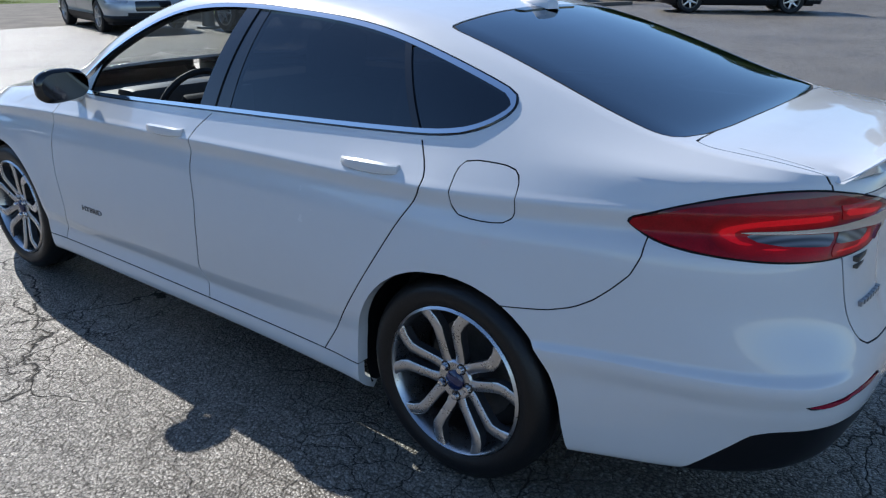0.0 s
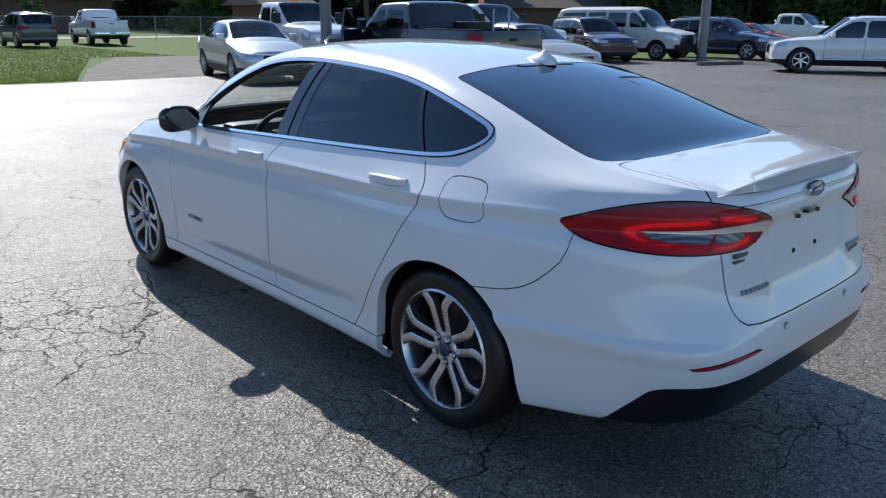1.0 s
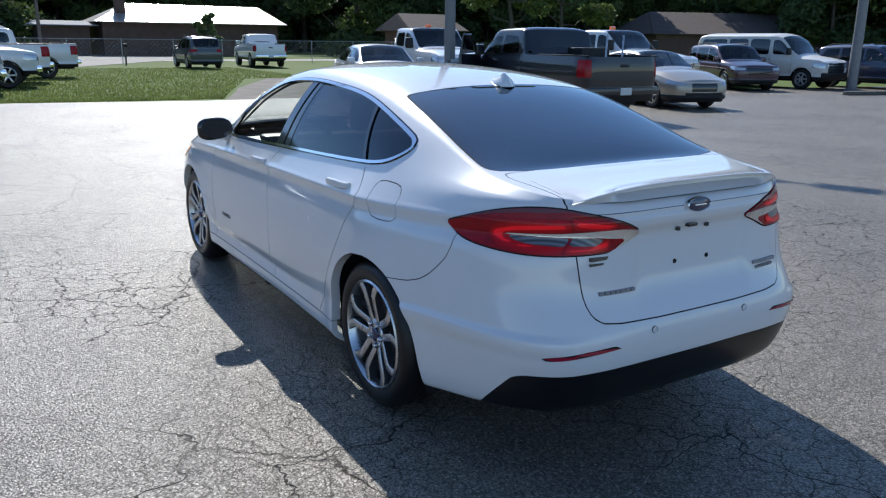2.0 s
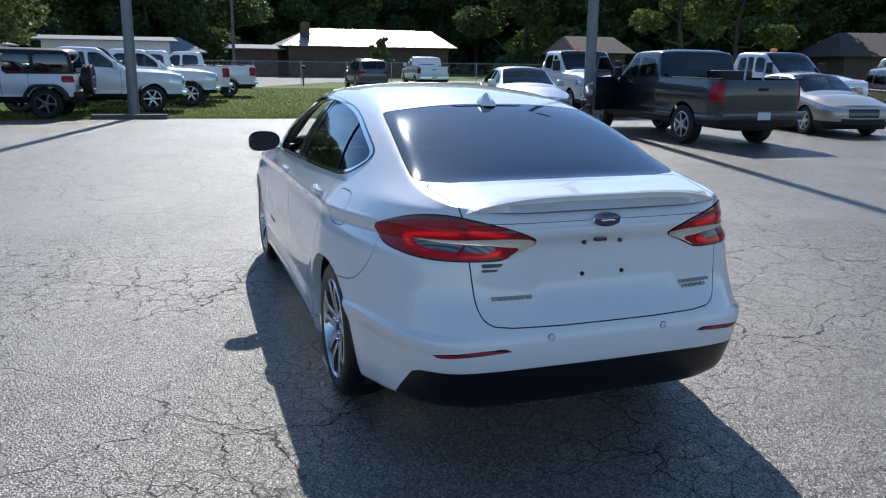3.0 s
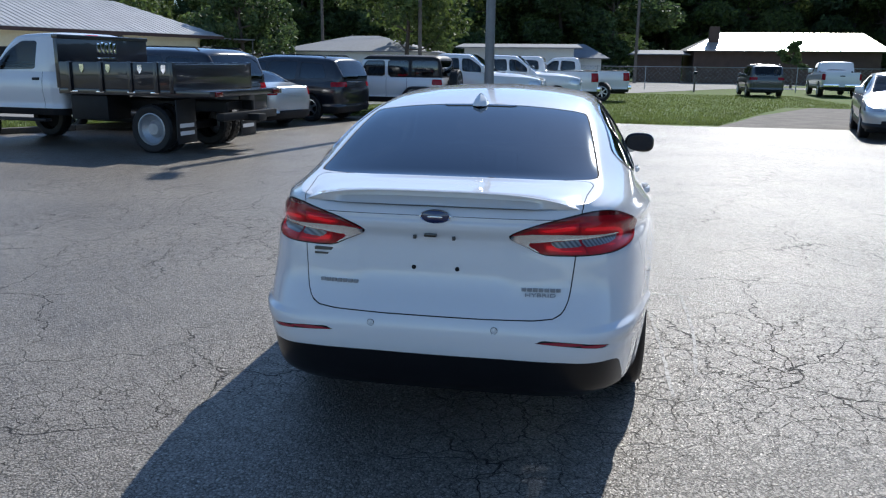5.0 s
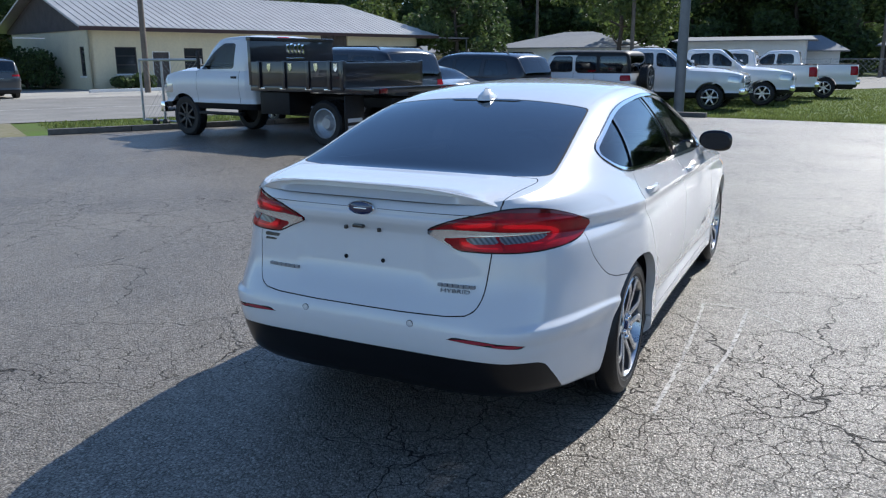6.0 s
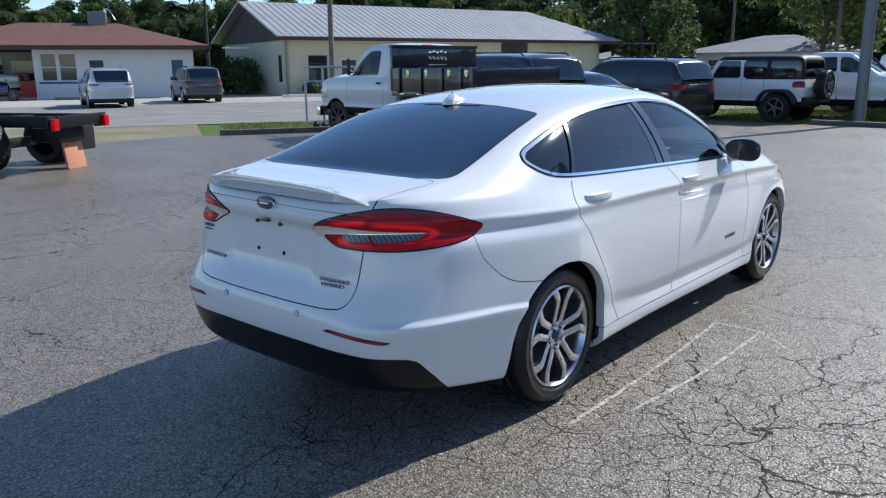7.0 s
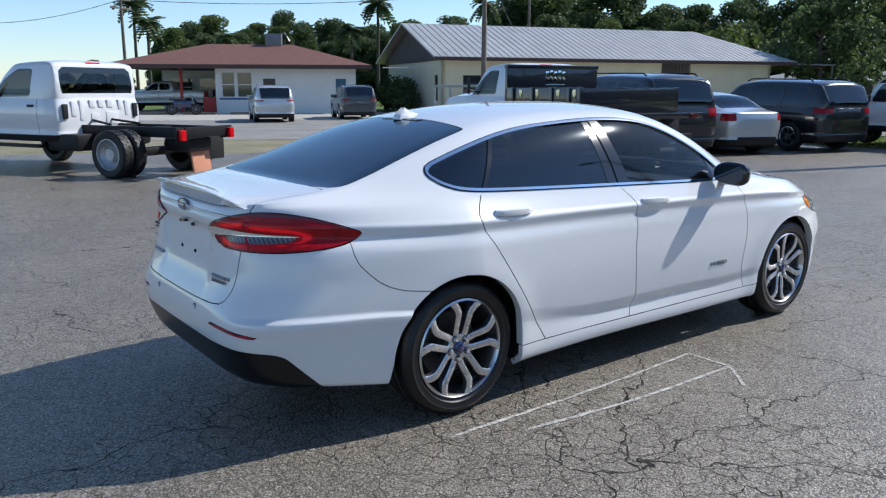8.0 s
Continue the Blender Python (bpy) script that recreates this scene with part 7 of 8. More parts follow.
pickup(facing(-0.65, 32.2, (-1, 0)), PAINT_WHITE, "white crew-cab pickup parked tail to the lawn", "white pickups in a row")
wagon(facing(-8.31, 16.59, (-0.978, 0.211)), PAINT_BLACK, "black large suv parked at the lot edge", 5.1, 1.93, 1.80, tint=GLASS_TINT)
saloon(facing(-8.95, 14.2, (-0.95, 0.31)), PAINT_SILVER, "silver compact sedan parked between two dark suvs")
wagon(facing(-9.4, 11.7, (-0.96, 0.28)), PAINT_BLACK, "black full-size suv parked behind the dump truck", 5.3, 2.0, 1.90, tint=GLASS_TINT)
stake_truck(facing(-8.57, 8.58, (-0.99, 0.13)))
cab_chassis(facing(-12.17, 0.32, (-0.89, -0.45)))
wagon(facing(10.0, 42.5, (0.02, 1)), PAINT_GREY, "dark grey suv parked on the far lawn", tail=(0.9, 1.2))
pickup(facing(14.4, 44.5, (0.1, 1)), PAINT_WHITE, "white pickup truck parked on the far lawn", "pickups on the lawn")
pickup(facing(11.8, 19.45, (-0.134, -0.991)), PAINT_WHITE, "white heavy pickup with an orange roof beacon", "beacon trucks", L=6.1, H=2.06, beacon=True, heavy=True)
pickup(facing(17.2, 16.2, (0.05, -1)), PAINT_WHITE, "white heavy pickup with an orange roof beacon", "beacon trucks", L=6.1, H=2.06, beacon=True, heavy=True)
wagon(facing(23.2, 16.0, (-0.42, -0.9)), PAINT_PLUM, "dark plum compact suv parked beside a van", 4.6, 1.82, 1.66, wheel=0.35)
cargo_van(facing(26.0, 16.4, (0.1, -1)), "white passenger van with dark side windows")
wagon(facing(29.2, 13.6, (0.0, -1)), PAINT_BLUE, "dark blue suv parked beside a van", 4.9, 1.9, 1.70)
wagon(facing(23.9, 6.4, (-0.52, 0.85)), PAINT_WHITE, "white three-row suv parked on the lot", 4.95, 1.93, 1.73, tint=GLASS_TINT)
saloon(facing(34.9, 15.3, (0.0, -1)), PAINT_RED, "red sedan parked in the back row")
pickup(facing(42.0, 16.2, (0.0, -1)), PAINT_WHITE, "white pickup truck parked in the back row", "pickups in the back row")
wagon(facing(-31.2, 12.5, (-0.94, 0.33)), PAINT_SILVER, "silver compact suv parked at the shop", 4.5, 1.82, 1.68, tint=GLASS_TINT)
wagon(facing(-31.65, 17.25, (-0.93, 0.36)), PAINT_GREY, "dark grey compact suv parked at the shop", 4.4, 1.80, 1.72, tint=GLASS_TINT)

# ---- buildings ----
CREAM = material("cream painted block wall", (0.66, 0.60, 0.42), 0.85, vary=0.10, scale=0.9, bump=0.25, bump_scale=25)
WHITE_WALL = material("white painted wall", (0.74, 0.74, 0.72), 0.8, vary=0.08, scale=0.8, bump=0.2, bump_scale=25)
DARK_WOOD = material("dark weathered boards", (0.085, 0.075, 0.07), 0.85, vary=0.35, scale=2.0, bump=0.4, bump_scale=20)
BROWN_WALL = material("brown timber wall", (0.12, 0.075, 0.055), 0.85, vary=0.3, scale=1.5, bump=0.3, bump_scale=20)
METAL_ROOF = material("grey ribbed metal roof", (0.45, 0.445, 0.435), 0.5, metal=0.35, vary=0.15, scale=0.8)
BRIGHT_ROOF = material("bright galvanised roof", (0.52, 0.505, 0.475), 0.36, metal=0.6, vary=0.15, scale=0.5)
PALE_ROOF = material("pale sheet roof", (0.24, 0.25, 0.265), 0.85, metal=0.0, vary=0.15, scale=0.5)
SHINGLE = material("red-brown shingles", (0.15, 0.065, 0.05), 0.9, vary=0.3, scale=2.5, bump=0.5, bump_scale=30)
BROWN_ROOF = material("brown shingles", (0.095, 0.072, 0.062), 0.9, vary=0.3, scale=2.0, bump=0.5, bump_scale=30)
FASCIA = material("dark brown fascia", (0.07, 0.04, 0.035), 0.7, vary=0.2, scale=3.0)
PANE = material("dark window pane", (0.03, 0.035, 0.04), 0.06, coat=1.0, vary=0.2, scale=3.0)
BLUE_DOOR = material("blue painted door", (0.05, 0.14, 0.22), 0.6, vary=0.15, scale=4.0)
RED_PAINT = material("red painted post", (0.35, 0.03, 0.025), 0.6, vary=0.2, scale=4.0)
BLUE_TRIM = material("blue painted trim", (0.04, 0.10, 0.28), 0.6, vary=0.15, scale=4.0)
TIMBER_POLE = material("weathered pole timber", (0.16, 0.135, 0.11), 0.9, vary=0.35, scale=3.0, bump=0.5, bump_scale=18)
STEEL_POLE = material("grey galvanised pole", (0.20, 0.205, 0.21), 0.5, metal=0.5, vary=0.2, scale=4.0)
GALV = material("galvanised wire", (0.40, 0.41, 0.42), 0.45, metal=0.8, vary=0.2, scale=10)
CABLE = material("black cable", (0.03, 0.03, 0.03), 0.7)


def wall_with_openings(name, length, height, holes, mat, parent, m, thick=0.2):
    """A wall along local x with real holes; holes are (x0, x1, z0, z1)."""
    xs = sorted({0, length, *[h[0] for h in holes], *[h[1] for h in holes]})
    bm = bmesh.new()
    for x0, x1 in zip(xs, xs[1:]):
        inside_ = sorted((h[2], h[3]) for h in holes if h[0] <= x0 and h[1] >= x1)
        z = 0.0
        for a, c in inside_:
            if a > z + 1e-3:
                add_box(bm, x0, x1, 0, thick, z, a)
            z = c
        if z < height - 1e-3:
            add_box(bm, x0, x1, 0, thick, z, height)
    bmesh.ops.remove_doubles(bm, verts=bm.verts, dist=1e-4)
    bmesh.ops.transform(bm, matrix=m, verts=bm.verts)
    return part(name, bm, mat, parent, smooth=False)


def window(parent, m, x0, x1, z0, z1, bars=1, frame_mat=None, sill=True, name="window"):
    w = new(name)
    w.parent = parent
    w.matrix_basis = m
    fm = frame_mat or WHITE_WALL
    t = 0.05
    bm = bmesh.new()
    for a, c, d, e in ((x0, x1, z0, z0 + t), (x0, x1, z1 - t, z1), (x0, x0 + t, z0 + t, z1 - t), (x1 - t, x1, z0 + t, z1 - t)):
        add_box(bm, a, c, 0.03, 0.10, d, e)
    for i in range(1, bars + 1):
        zc = z0 + (z1 - z0) * i / (bars + 1)
        add_box(bm, x0 + t, x1 - t, 0.045, 0.085, zc - 0.02, zc + 0.02)
    part("window_frame", bm, fm, w, smooth=False)
    part("pane", box_bm(x0 + t, x1 - t, 0.075, 0.082, z0 + t, z1 - t), PANE, w, smooth=False)
    if sill:
        part("window_sill", box_bm(x0 - 0.06, x1 + 0.06, -0.08, 0.03, z0 - 0.09, z0 - 0.002, 0.01), WHITE_WALL, w)
    return w


def door_leaf(parent, m, x0, x1, z0, z1, mat):
    d = new("door")
    d.parent = parent
    d.matrix_basis = m
    part("door_panel", box_bm(x0 + 0.04, x1 - 0.04, 0.06, 0.11, z0, z1 - 0.04, 0.005), mat, d)
    bm = bmesh.new()
    add_box(bm, x0, x0 + 0.04, -0.01, 0.12, z0, z1)
    add_box(bm, x1 - 0.04, x1, -0.01, 0.12, z0, z1)
    add_box(bm, x0 + 0.04, x1 - 0.04, -0.01, 0.12, z1 - 0.04, z1)
    part("door_frame", bm, WHITE_WALL, d, smooth=False)
    bm = bmesh.new()
    add_lathe(bm, [(0.06, 0.012), (0.02, 0.02), (-0.01, 0.03), (-0.025, 0.02), (-0.03, 0.001)], 10, "y", (x1 - 0.14, 0, z0 + 1.0))
    part("door_knob", bm, CHROME, d)


def roof_slab(name, corners, thick, mat, parent, ribs=0, rib_mat=None, label=""):
    """A roof plane: corners eave left, eave right, top right, top left; ribs run up the slope."""
    c = [Vector(p) for p in corners]
    n = (c[1] - c[0]).cross(c[3] - c[0]).normalized()
    if n.z < 0:
        n = -n
    bm = bmesh.new()
    lo = [bm.verts.new(p) for p in c]
    hi = [bm.verts.new(p + n * thick) for p in c]
    bm.faces.new(lo[::-1])
    bm.faces.new(hi)
    for i in range(4):
        bm.faces.new((lo[i], lo[(i + 1) % 4], hi[(i + 1) % 4], hi[i]))
    bmesh.ops.recalc_face_normals(bm, faces=bm.faces)
    ob = part(name, bm, mat, parent, label, smooth=False)
    if ribs:
        bm = bmesh.new()
        side = (c[1] - c[0]).normalized()
        for i in range(ribs + 1):
            f = i / ribs
            e = c[0].lerp(c[1], f) + n * thick
            d = n.cross(side)
            if d.z < 0:
                d = -d
            # go up the slope until the sloping ends or the top
            s0, s1 = (c[3] - c[0]).dot(side), (c[1] - c[2]).dot(side)
            along = (e - c[0]).dot(side)
            total = (c[1] - c[0]).dot(side)
            full = (c[3] - c[0]).dot(d)
            k = 1.0
            if s0 > 1e-3 and along < s0:
                k = along / s0
            if s1 > 1e-3 and total - along < s1:
                k = min(k, (total - along) / s1)
            if k * full < 0.1:
                continue
            g = e + d * (full * k)
            w = side * 0.02
            v = [bm.verts.new(p) for p in (e - w * 2, e - w + n * 0.035, e + w + n * 0.035, e + w * 2, g - w * 2, g - w + n * 0.035, g + w + n * 0.035, g + w * 2)]
            for a, b2 in ((0, 1), (1, 2), (2, 3)):
                bm.faces.new((v[a], v[b2], v[b2 + 4], v[a + 4]))
            bm.faces.new((v[0], v[1], v[2], v[3]))
        bmesh.ops.recalc_face_normals(bm, faces=bm.faces)
        part("roof_rib", bm, rib_mat or mat, parent, smooth=False)["kind"] = "stuff"
    return ob


def cream_building():
    f, g = Vector((0.30, 0.954, 0)).normalized(), Vector((-0.954, 0.30, 0)).normalized()
    o = Vector((-34.2, 24.9, 0.03))
    m = Matrix(((f.x, g.x, 0, o.x), (f.y, g.y, 0, o.y), (0, 0, 1, o.z), (0, 0, 0, 1)))
    b = base("office_building", m, "cream block building with a grey ribbed metal roof", "building")
    I = Matrix.Identity(4)
    L, D, H = 24.2, 11.6, 3.40
    holes = [(1.35, 2.55, 0.85, 2.28), (3.45, 4.50, 0.0, 2.05), (5.40, 6.60, 0.85, 2.25), (9.0, 10.2, 0.85, 2.25), (15.3, 17.6, 0.0, 3.35)]
    wall_with_openings("wall", L, H, holes, CREAM, b, I)
    for x0, x1, z0, z1 in (holes[0], holes[2], holes[3]):
        window(b, I, x0, x1, z0, z1, 2, DARK_WOOD)
    door_leaf(b, I, 3.45, 4.50, 0.0, 2.05, DARK_WOOD)
    part("recess_back", box_bm(15.3, 17.6, 0.12, 0.2, 0, 3.35), DARK_WOOD, b, "dark boarded bay", smooth=False)
    for i in range(8):
        x = 15.34 + 0.282 * i
        part("board", box_bm(x, x + 0.25, 0.09, 0.12, 0, 3.3, 0.004), DARK_WOOD, b, smooth=False)
    gm = Matrix(((0, 1, 0, 0), (1, 0, 0, 0), (0, 0, 1, 0), (0, 0, 0, 1)))
    wall_with_openings("wall", D, H, [(0.75, 1.35, 0.75, 2.30)], CREAM, b, gm)
    window(b, gm, 0.75, 1.35, 0.75, 2.30, 1, DARK_WOOD)
    gm2 = Matrix(((0, -1, 0, L), (1, 0, 0, 0), (0, 0, 1, 0), (0, 0, 0, 1)))
    wall_with_openings("wall", D, H, [], CREAM, b, gm2)
    part("wall", box_bm(0, L, D - 0.2, D, 0, H), CREAM, b, smooth=False)
    # gable boards on the near end
    n = 29
    for i in range(n):
        x0, x1 = -0.5 + (D + 1.0) * i / n + 0.006, -0.5 + (D + 1.0) * (i + 1) / n - 0.006
        top = lambda x: H - 0.12 + 2.25 * (1 - abs(x - D / 2) / (D / 2 + 0.75))
        bm = bmesh.new()
        add_prism(bm, [(x0, H - 0.25), (x1, H - 0.25), (x1, top(x1)), (x0, top(x0))], -0.10, -0.06, lambda a, z, h: Vector((h, a, z)))
        bmesh.ops.recalc_face_normals(bm, faces=bm.faces)
        part("gable_board", bm, DARK_WOOD, b, smooth=False)
    e, ov, rz = H - 0.02, 0.75, H + 2.15
    roof_slab("roof", [(-ov, -ov, e - 0.15), (L + 1.6, -ov, e - 0.15), (L - 2.2, D / 2, rz), (-ov, D / 2, rz)], 0.10, METAL_ROOF, b, 60, label="grey ribbed metal roof")
    roof_slab("roof", [(L + 1.6, D + ov, e - 0.15), (-ov, D + ov, e - 0.15), (-ov, D / 2, rz), (L - 2.2, D / 2, rz)], 0.10, METAL_ROOF, b)
    roof_slab("roof", [(L + 1.6, -ov, e - 0.15), (L + 1.6, D + ov, e - 0.15), (L - 2.2, D / 2, rz), (L - 2.19, D / 2, rz)], 0.10, METAL_ROOF, b)
    part("fascia", box_bm(-ov, L + 1.6, -ov - 0.04, -ov, e - 0.28, e - 0.08), FASCIA, b, smooth=False)
    part("awning", box_bm(L + 1.5, L + 5.5, -0.3, 2.4, e - 0.25, e - 0.15, 0.02), PALE_ROOF, b)
    for y in (-0.2, 2.3):
        bm = bmesh.new()
        add_tube(bm, [(L + 5.3, y, 0), (L + 5.3, y, e - 0.25)], 0.05, 8)
        part("awning_post", bm, STEEL_POLE, b)
    part("kerb_wall", box_bm(-1.5, 8.0, -3.2, -3.0, -0.1, 0.16, 0.02), WHITE_WALL, b)


def shop():
    o = street(43.6, -15.0, 0.03)
    m = Matrix(((ALONG.x, ACROSS.x, 0, o.x), (ALONG.y, ACROSS.y, 0, o.y), (0, 0, 1, o.z), (0, 0, 0, 1)))
    b = base("roadside_shop", m, "low white shop with a red-brown hip roof and porch", "shop")
    H, x0, x1, D = 2.75, 5.6, 13.9, 9.0
    wm = Matrix.Translation((x0, 0, 0))
    holes = [(0.35, 1.15, 0.95, 2.45), (1.25, 2.15, 0.95, 2.45), (2.75, 3.55, 0.0, 2.10), (7.05, 7.75, 0.0, 2.10)]
    wall_with_openings("wall", x1 - x0, H, holes, WHITE_WALL, b, wm)
    for h in holes[:2]:
        window(b, wm, *h, 1, WHITE_WALL, sill=False)
    door_leaf(b, wm, *holes[2], DARK_WOOD)
    door_leaf(b, wm, *holes[3], BLUE_DOOR)
    part("trim_band", box_bm(x0 + 0.2, x0 + 2.6, -0.03, -0.001, 0.82, 0.93, 0.005), BLUE_TRIM, b, "blue painted band")
    part("red_panel", box_bm(x0 - 0.75, x0 - 0.02, -0.05, 0.15, 0.0, 0.95, 0.01), RED_PAINT, b, "red painted low panel")
    part("wall", box_bm(x0, x0 + 0.2, 0.2, D, 0, H), WHITE_WALL, b, smooth=False)
    part("wall", box_bm(x1 - 0.2, x1, 0.2, D, 0, H), WHITE_WALL, b, smooth=False)
    part("wall", box_bm(0.5, x1, D, D + 0.2, 0, H), WHITE_WALL, b, smooth=False)
    part("porch_floor", box_bm(0.2, x0 - 0.03, 0.0, D, -0.3, 0.06), CONCRETE, b, smooth=False)
    for x in (0.6, 3.6):
        part("porch_post", box_bm(x - 0.08, x + 0.08, 0.1, 0.26, 0.06, H, 0.01), RED_PAINT, b, "red porch post")
    for x0_, x1_ in ((1.0, 2.6), (3.0, 4.8)):
        window(b, Matrix.Translation((0, D - 0.15, 0)), x0_, x1_, 0.9, 2.2, 1, WHITE_WALL, sill=False)
    for i in range(3):
        part("light_tube", box_bm(x0 + 0.2 + 5.4 * i * 0.9, x0 + 1.7 + 5.4 * i * 0.9, -0.30, -0.22, H - 0.06, H - 0.005, 0.01), WHITE_WALL, b) if i != 1 else None
    e, ov, rz = H, 0.95, H + 1.42
    X0, X1, Y0, Y1 = -0.3 - ov * 0.2, x1 + ov, -ov, D + ov
    my = (Y0 + Y1) / 2
    a, c = X0 + 5.0, X1 - 5.0
    roof_slab("roof", [(X0, Y0, e), (X1, Y0, e), (c, my, rz), (a, my, rz)], 0.10, SHINGLE, b, label="red-brown shingle hip roof")
    roof_slab("roof", [(X1, Y1, e), (X0, Y1, e), (a, my, rz), (c, my, rz)], 0.10, SHINGLE, b)
    roof_slab("roof", [(X1, Y0, e), (X1, Y1, e), (c, my, rz), (c + 0.01, my, rz)], 0.10, SHINGLE, b)
    roof_slab("roof", [(X0, Y1, e), (X0, Y0, e), (a, my, rz), (a - 0.01, my, rz)], 0.10, SHINGLE, b)
    part("fascia", box_bm(X0, X1, Y0 - 0.05, Y0, e - 0.14, e + 0.10), FASCIA, b, smooth=False)
    part("fascia", box_bm(X1, X1 + 0.05, Y0, Y1, e - 0.14, e + 0.10), FASCIA, b, smooth=False)
    part("soffit", box_bm(X0, X1, Y0, Y1, e - 0.05, e - 0.02), FASCIA, b, smooth=False)
    part("roof_unit", box_bm(8.2, 9.2, my - 0.5, my + 0.5, rz - 0.3, rz + 0.75, 0.03), STEEL_POLE, b, "grey roof fan housing")
    bm = bmesh.new()
    add_tube(bm, [(9.4, my, rz), (9.4, my, rz + 0.9), (9.7, my, rz + 0.3)], 0.05, 6)
    part("roof_pipe", bm, GALV, b)
    for i in range(3):
        bar_stone("parking_stop", street(41.6, -13.5 + 2.6 * i), street(41.6, -11.7 + 2.6 * i), 0.2, 0.14, "pale concrete parking stop at the shop", "parking stop")


def low_house(name, x0, x1, y, depth, eave, ridge, wall_mat, roof_mat, label, hip=2.5, ribs=0, windows=(), z0=0.0, chimney=None, turn=0.0, hip2=None):
    o = Vector(((x0 + x1) / 2, y, z0))
    b = base(name, pose(o.x, o.y, o.z, 0, 0, turn), label, "house")
    L = x1 - x0
    h = L / 2
    holes = [(x + h, x + h + w, a, c) for x, w, a, c in windows]
    wm = Matrix.Translation((-h, 0, 0))
    wall_with_openings("wall", L, eave, holes, wall_mat, b, wm)
    for hh in holes:
        window(b, wm, *hh, 1, WHITE_WALL, sill=False)
    for bx in ((-h, -h + 0.2), (h - 0.2, h)):
        part("wall", box_bm(bx[0], bx[1], 0.2, depth, 0, eave), wall_mat, b, smooth=False)
    part("wall", box_bm(-h, h, depth, depth + 0.2, 0, eave), wall_mat, b, smooth=False)
    ov = 0.7
    X0, X1, Y0, Y1, my = -h - ov, h + ov, -ov, depth + ov, depth / 2
    e = eave - 0.12
    hr = hip if hip2 is None else hip2
    roof_slab("roof", [(X0, Y0, e), (X1, Y0, e), (X1 - hr, my, ridge), (X0 + hip, my, ridge)], 0.09, roof_mat, b, ribs)
    roof_slab("roof", [(X1, Y1, e), (X0, Y1, e), (X0 + hip, my, ridge), (X1 - hr, my, ridge)], 0.09, roof_mat, b)
    roof_slab("roof", [(X1, Y0, e), (X1, Y1, e), (X1 - hr, my, ridge), (X1 - hr + 0.01, my, ridge)], 0.09, roof_mat, b)
    roof_slab("roof", [(X0, Y1, e), (X0, Y0, e), (X0 + hip, my, ridge), (X0 + hip - 0.01, my, ridge)], 0.09, roof_mat, b)
    if chimney is not None:
        part("chimney", box_bm(chimney - 0.45, chimney + 0.45, 1.5, 2.3, eave - 0.3, ridge + 0.55, 0.02), BROWN_WALL, b, "dark brick chimney")
    return b


cream_building()
shop()
low_house("farm_house", 10.2, 26.9, 75, 9, 3.12, 4.80, BROWN_WALL, BRIGHT_ROOF, "low dark house with a bright metal roof behind the lawn", 3.6, 16, (), chimney=-6.4, hip2=1.2)
low_house("shed", 5.0, 9.2, 76, 5, 2.75, 3.05, BROWN_WALL, PALE_ROOF, "small dark shed with a pale roof", 0.6)
low_house("hip_house", -24.3, -12.9, 57.5, 8, 2.55, 3.75, WHITE_WALL, PALE_ROOF, "pale house with a grey hip roof", 5.2, 0, ((-4, 1.4, 0.9, 2.0), (2, 1.4, 0.9, 2.0)))
low_house("wing_house", -34.0, -25.8, 57.5, 7, 2.2, 2.85, WHITE_WALL, PALE_ROOF, "low pale house wing with a grey roof", 2.0, 0, ((-1, 1.4, 0.9, 1.9),))
low_house("long_building", -10.4, -1.0, 64, 2.4, 3.05, 3.25, WHITE_WALL, PALE_ROOF, "long pale open-fronted building with a flat grey roof", 0.4, 0, ((-3.5, 1.5, 0.9, 1.8), (1, 1.5, 0.9, 1.8)))
low_house("small_hip_house", -2.6, 1.4, 68, 5, 2.25, 3.4, WHITE_WALL, PALE_ROOF, "small pale house with a grey hip roof", 2.3)
low_house("brown_house", 53, 82, 44, 9, 2.6, 4.6, BROWN_WALL, BROWN_ROOF, "long low brown timber house behind the parked row", 2.0, 0, ((-9, 1.6, 0.9, 2.0), (-3, 1.6, 0.9, 2.0), (4, 1.6, 0.9, 2.0)), turn=-20)
low_house("brown_shed", 32, 36.5, 56, 5, 2.6, 3.9, BROWN_WALL, BROWN_ROOF, "brown shed with a shingle roof among trees", 0.5)


# ---- poles, wires, fences ----
def light_pole(x, y, h, r, label, lamp=True, mat=None, name="light_pole", arm=(0.35, -0.9)):
    p = base(name, pose(x, y, rise(x, y)), label, "pole")
    bm = bmesh.new()
    add_tube(bm, [(0, 0, -0.1), (0.01, 0, h * 0.5), (0, 0, h)], r, 14, r * 0.72)
    part("pole_shaft", bm, mat or STEEL_POLE, p)
    if lamp:
        d = Vector((arm[0], arm[1], 0)).normalized()
        bm = bmesh.new()
        add_tube(bm, [(0, 0, h - 0.12), (d.x * 0.6, d.y * 0.6, h - 0.05)], 0.04, 8)
        part("lamp_arm", bm, mat or STEEL_POLE, p)
        part("lamp_head", box_bm(-0.16, 0.16, 0.5, 1.15, h - 0.14, h + 0.02, 0.03, m=pose(0, 0, 0, 0, 0, math.degrees(math.atan2(-d.x, d.y)))), STEEL_POLE, p, "grey flood lamp head")
        bm = bmesh.new()
        add_lathe(bm, [(0.0, r * 1.9), (0.05, r * 1.9), (0.06, r * 1.05)], 16, "z")
        part("pole_collar", bm, mat or STEEL_POLE, p)
    return p


light_pole(-2.42, 18.35, 11.2, 0.15, "tall grey pole standing at a parking stop")
light_pole(9.08, 13.75, 10.7, 0.15, "tall grey pole standing beside a silver sedan")
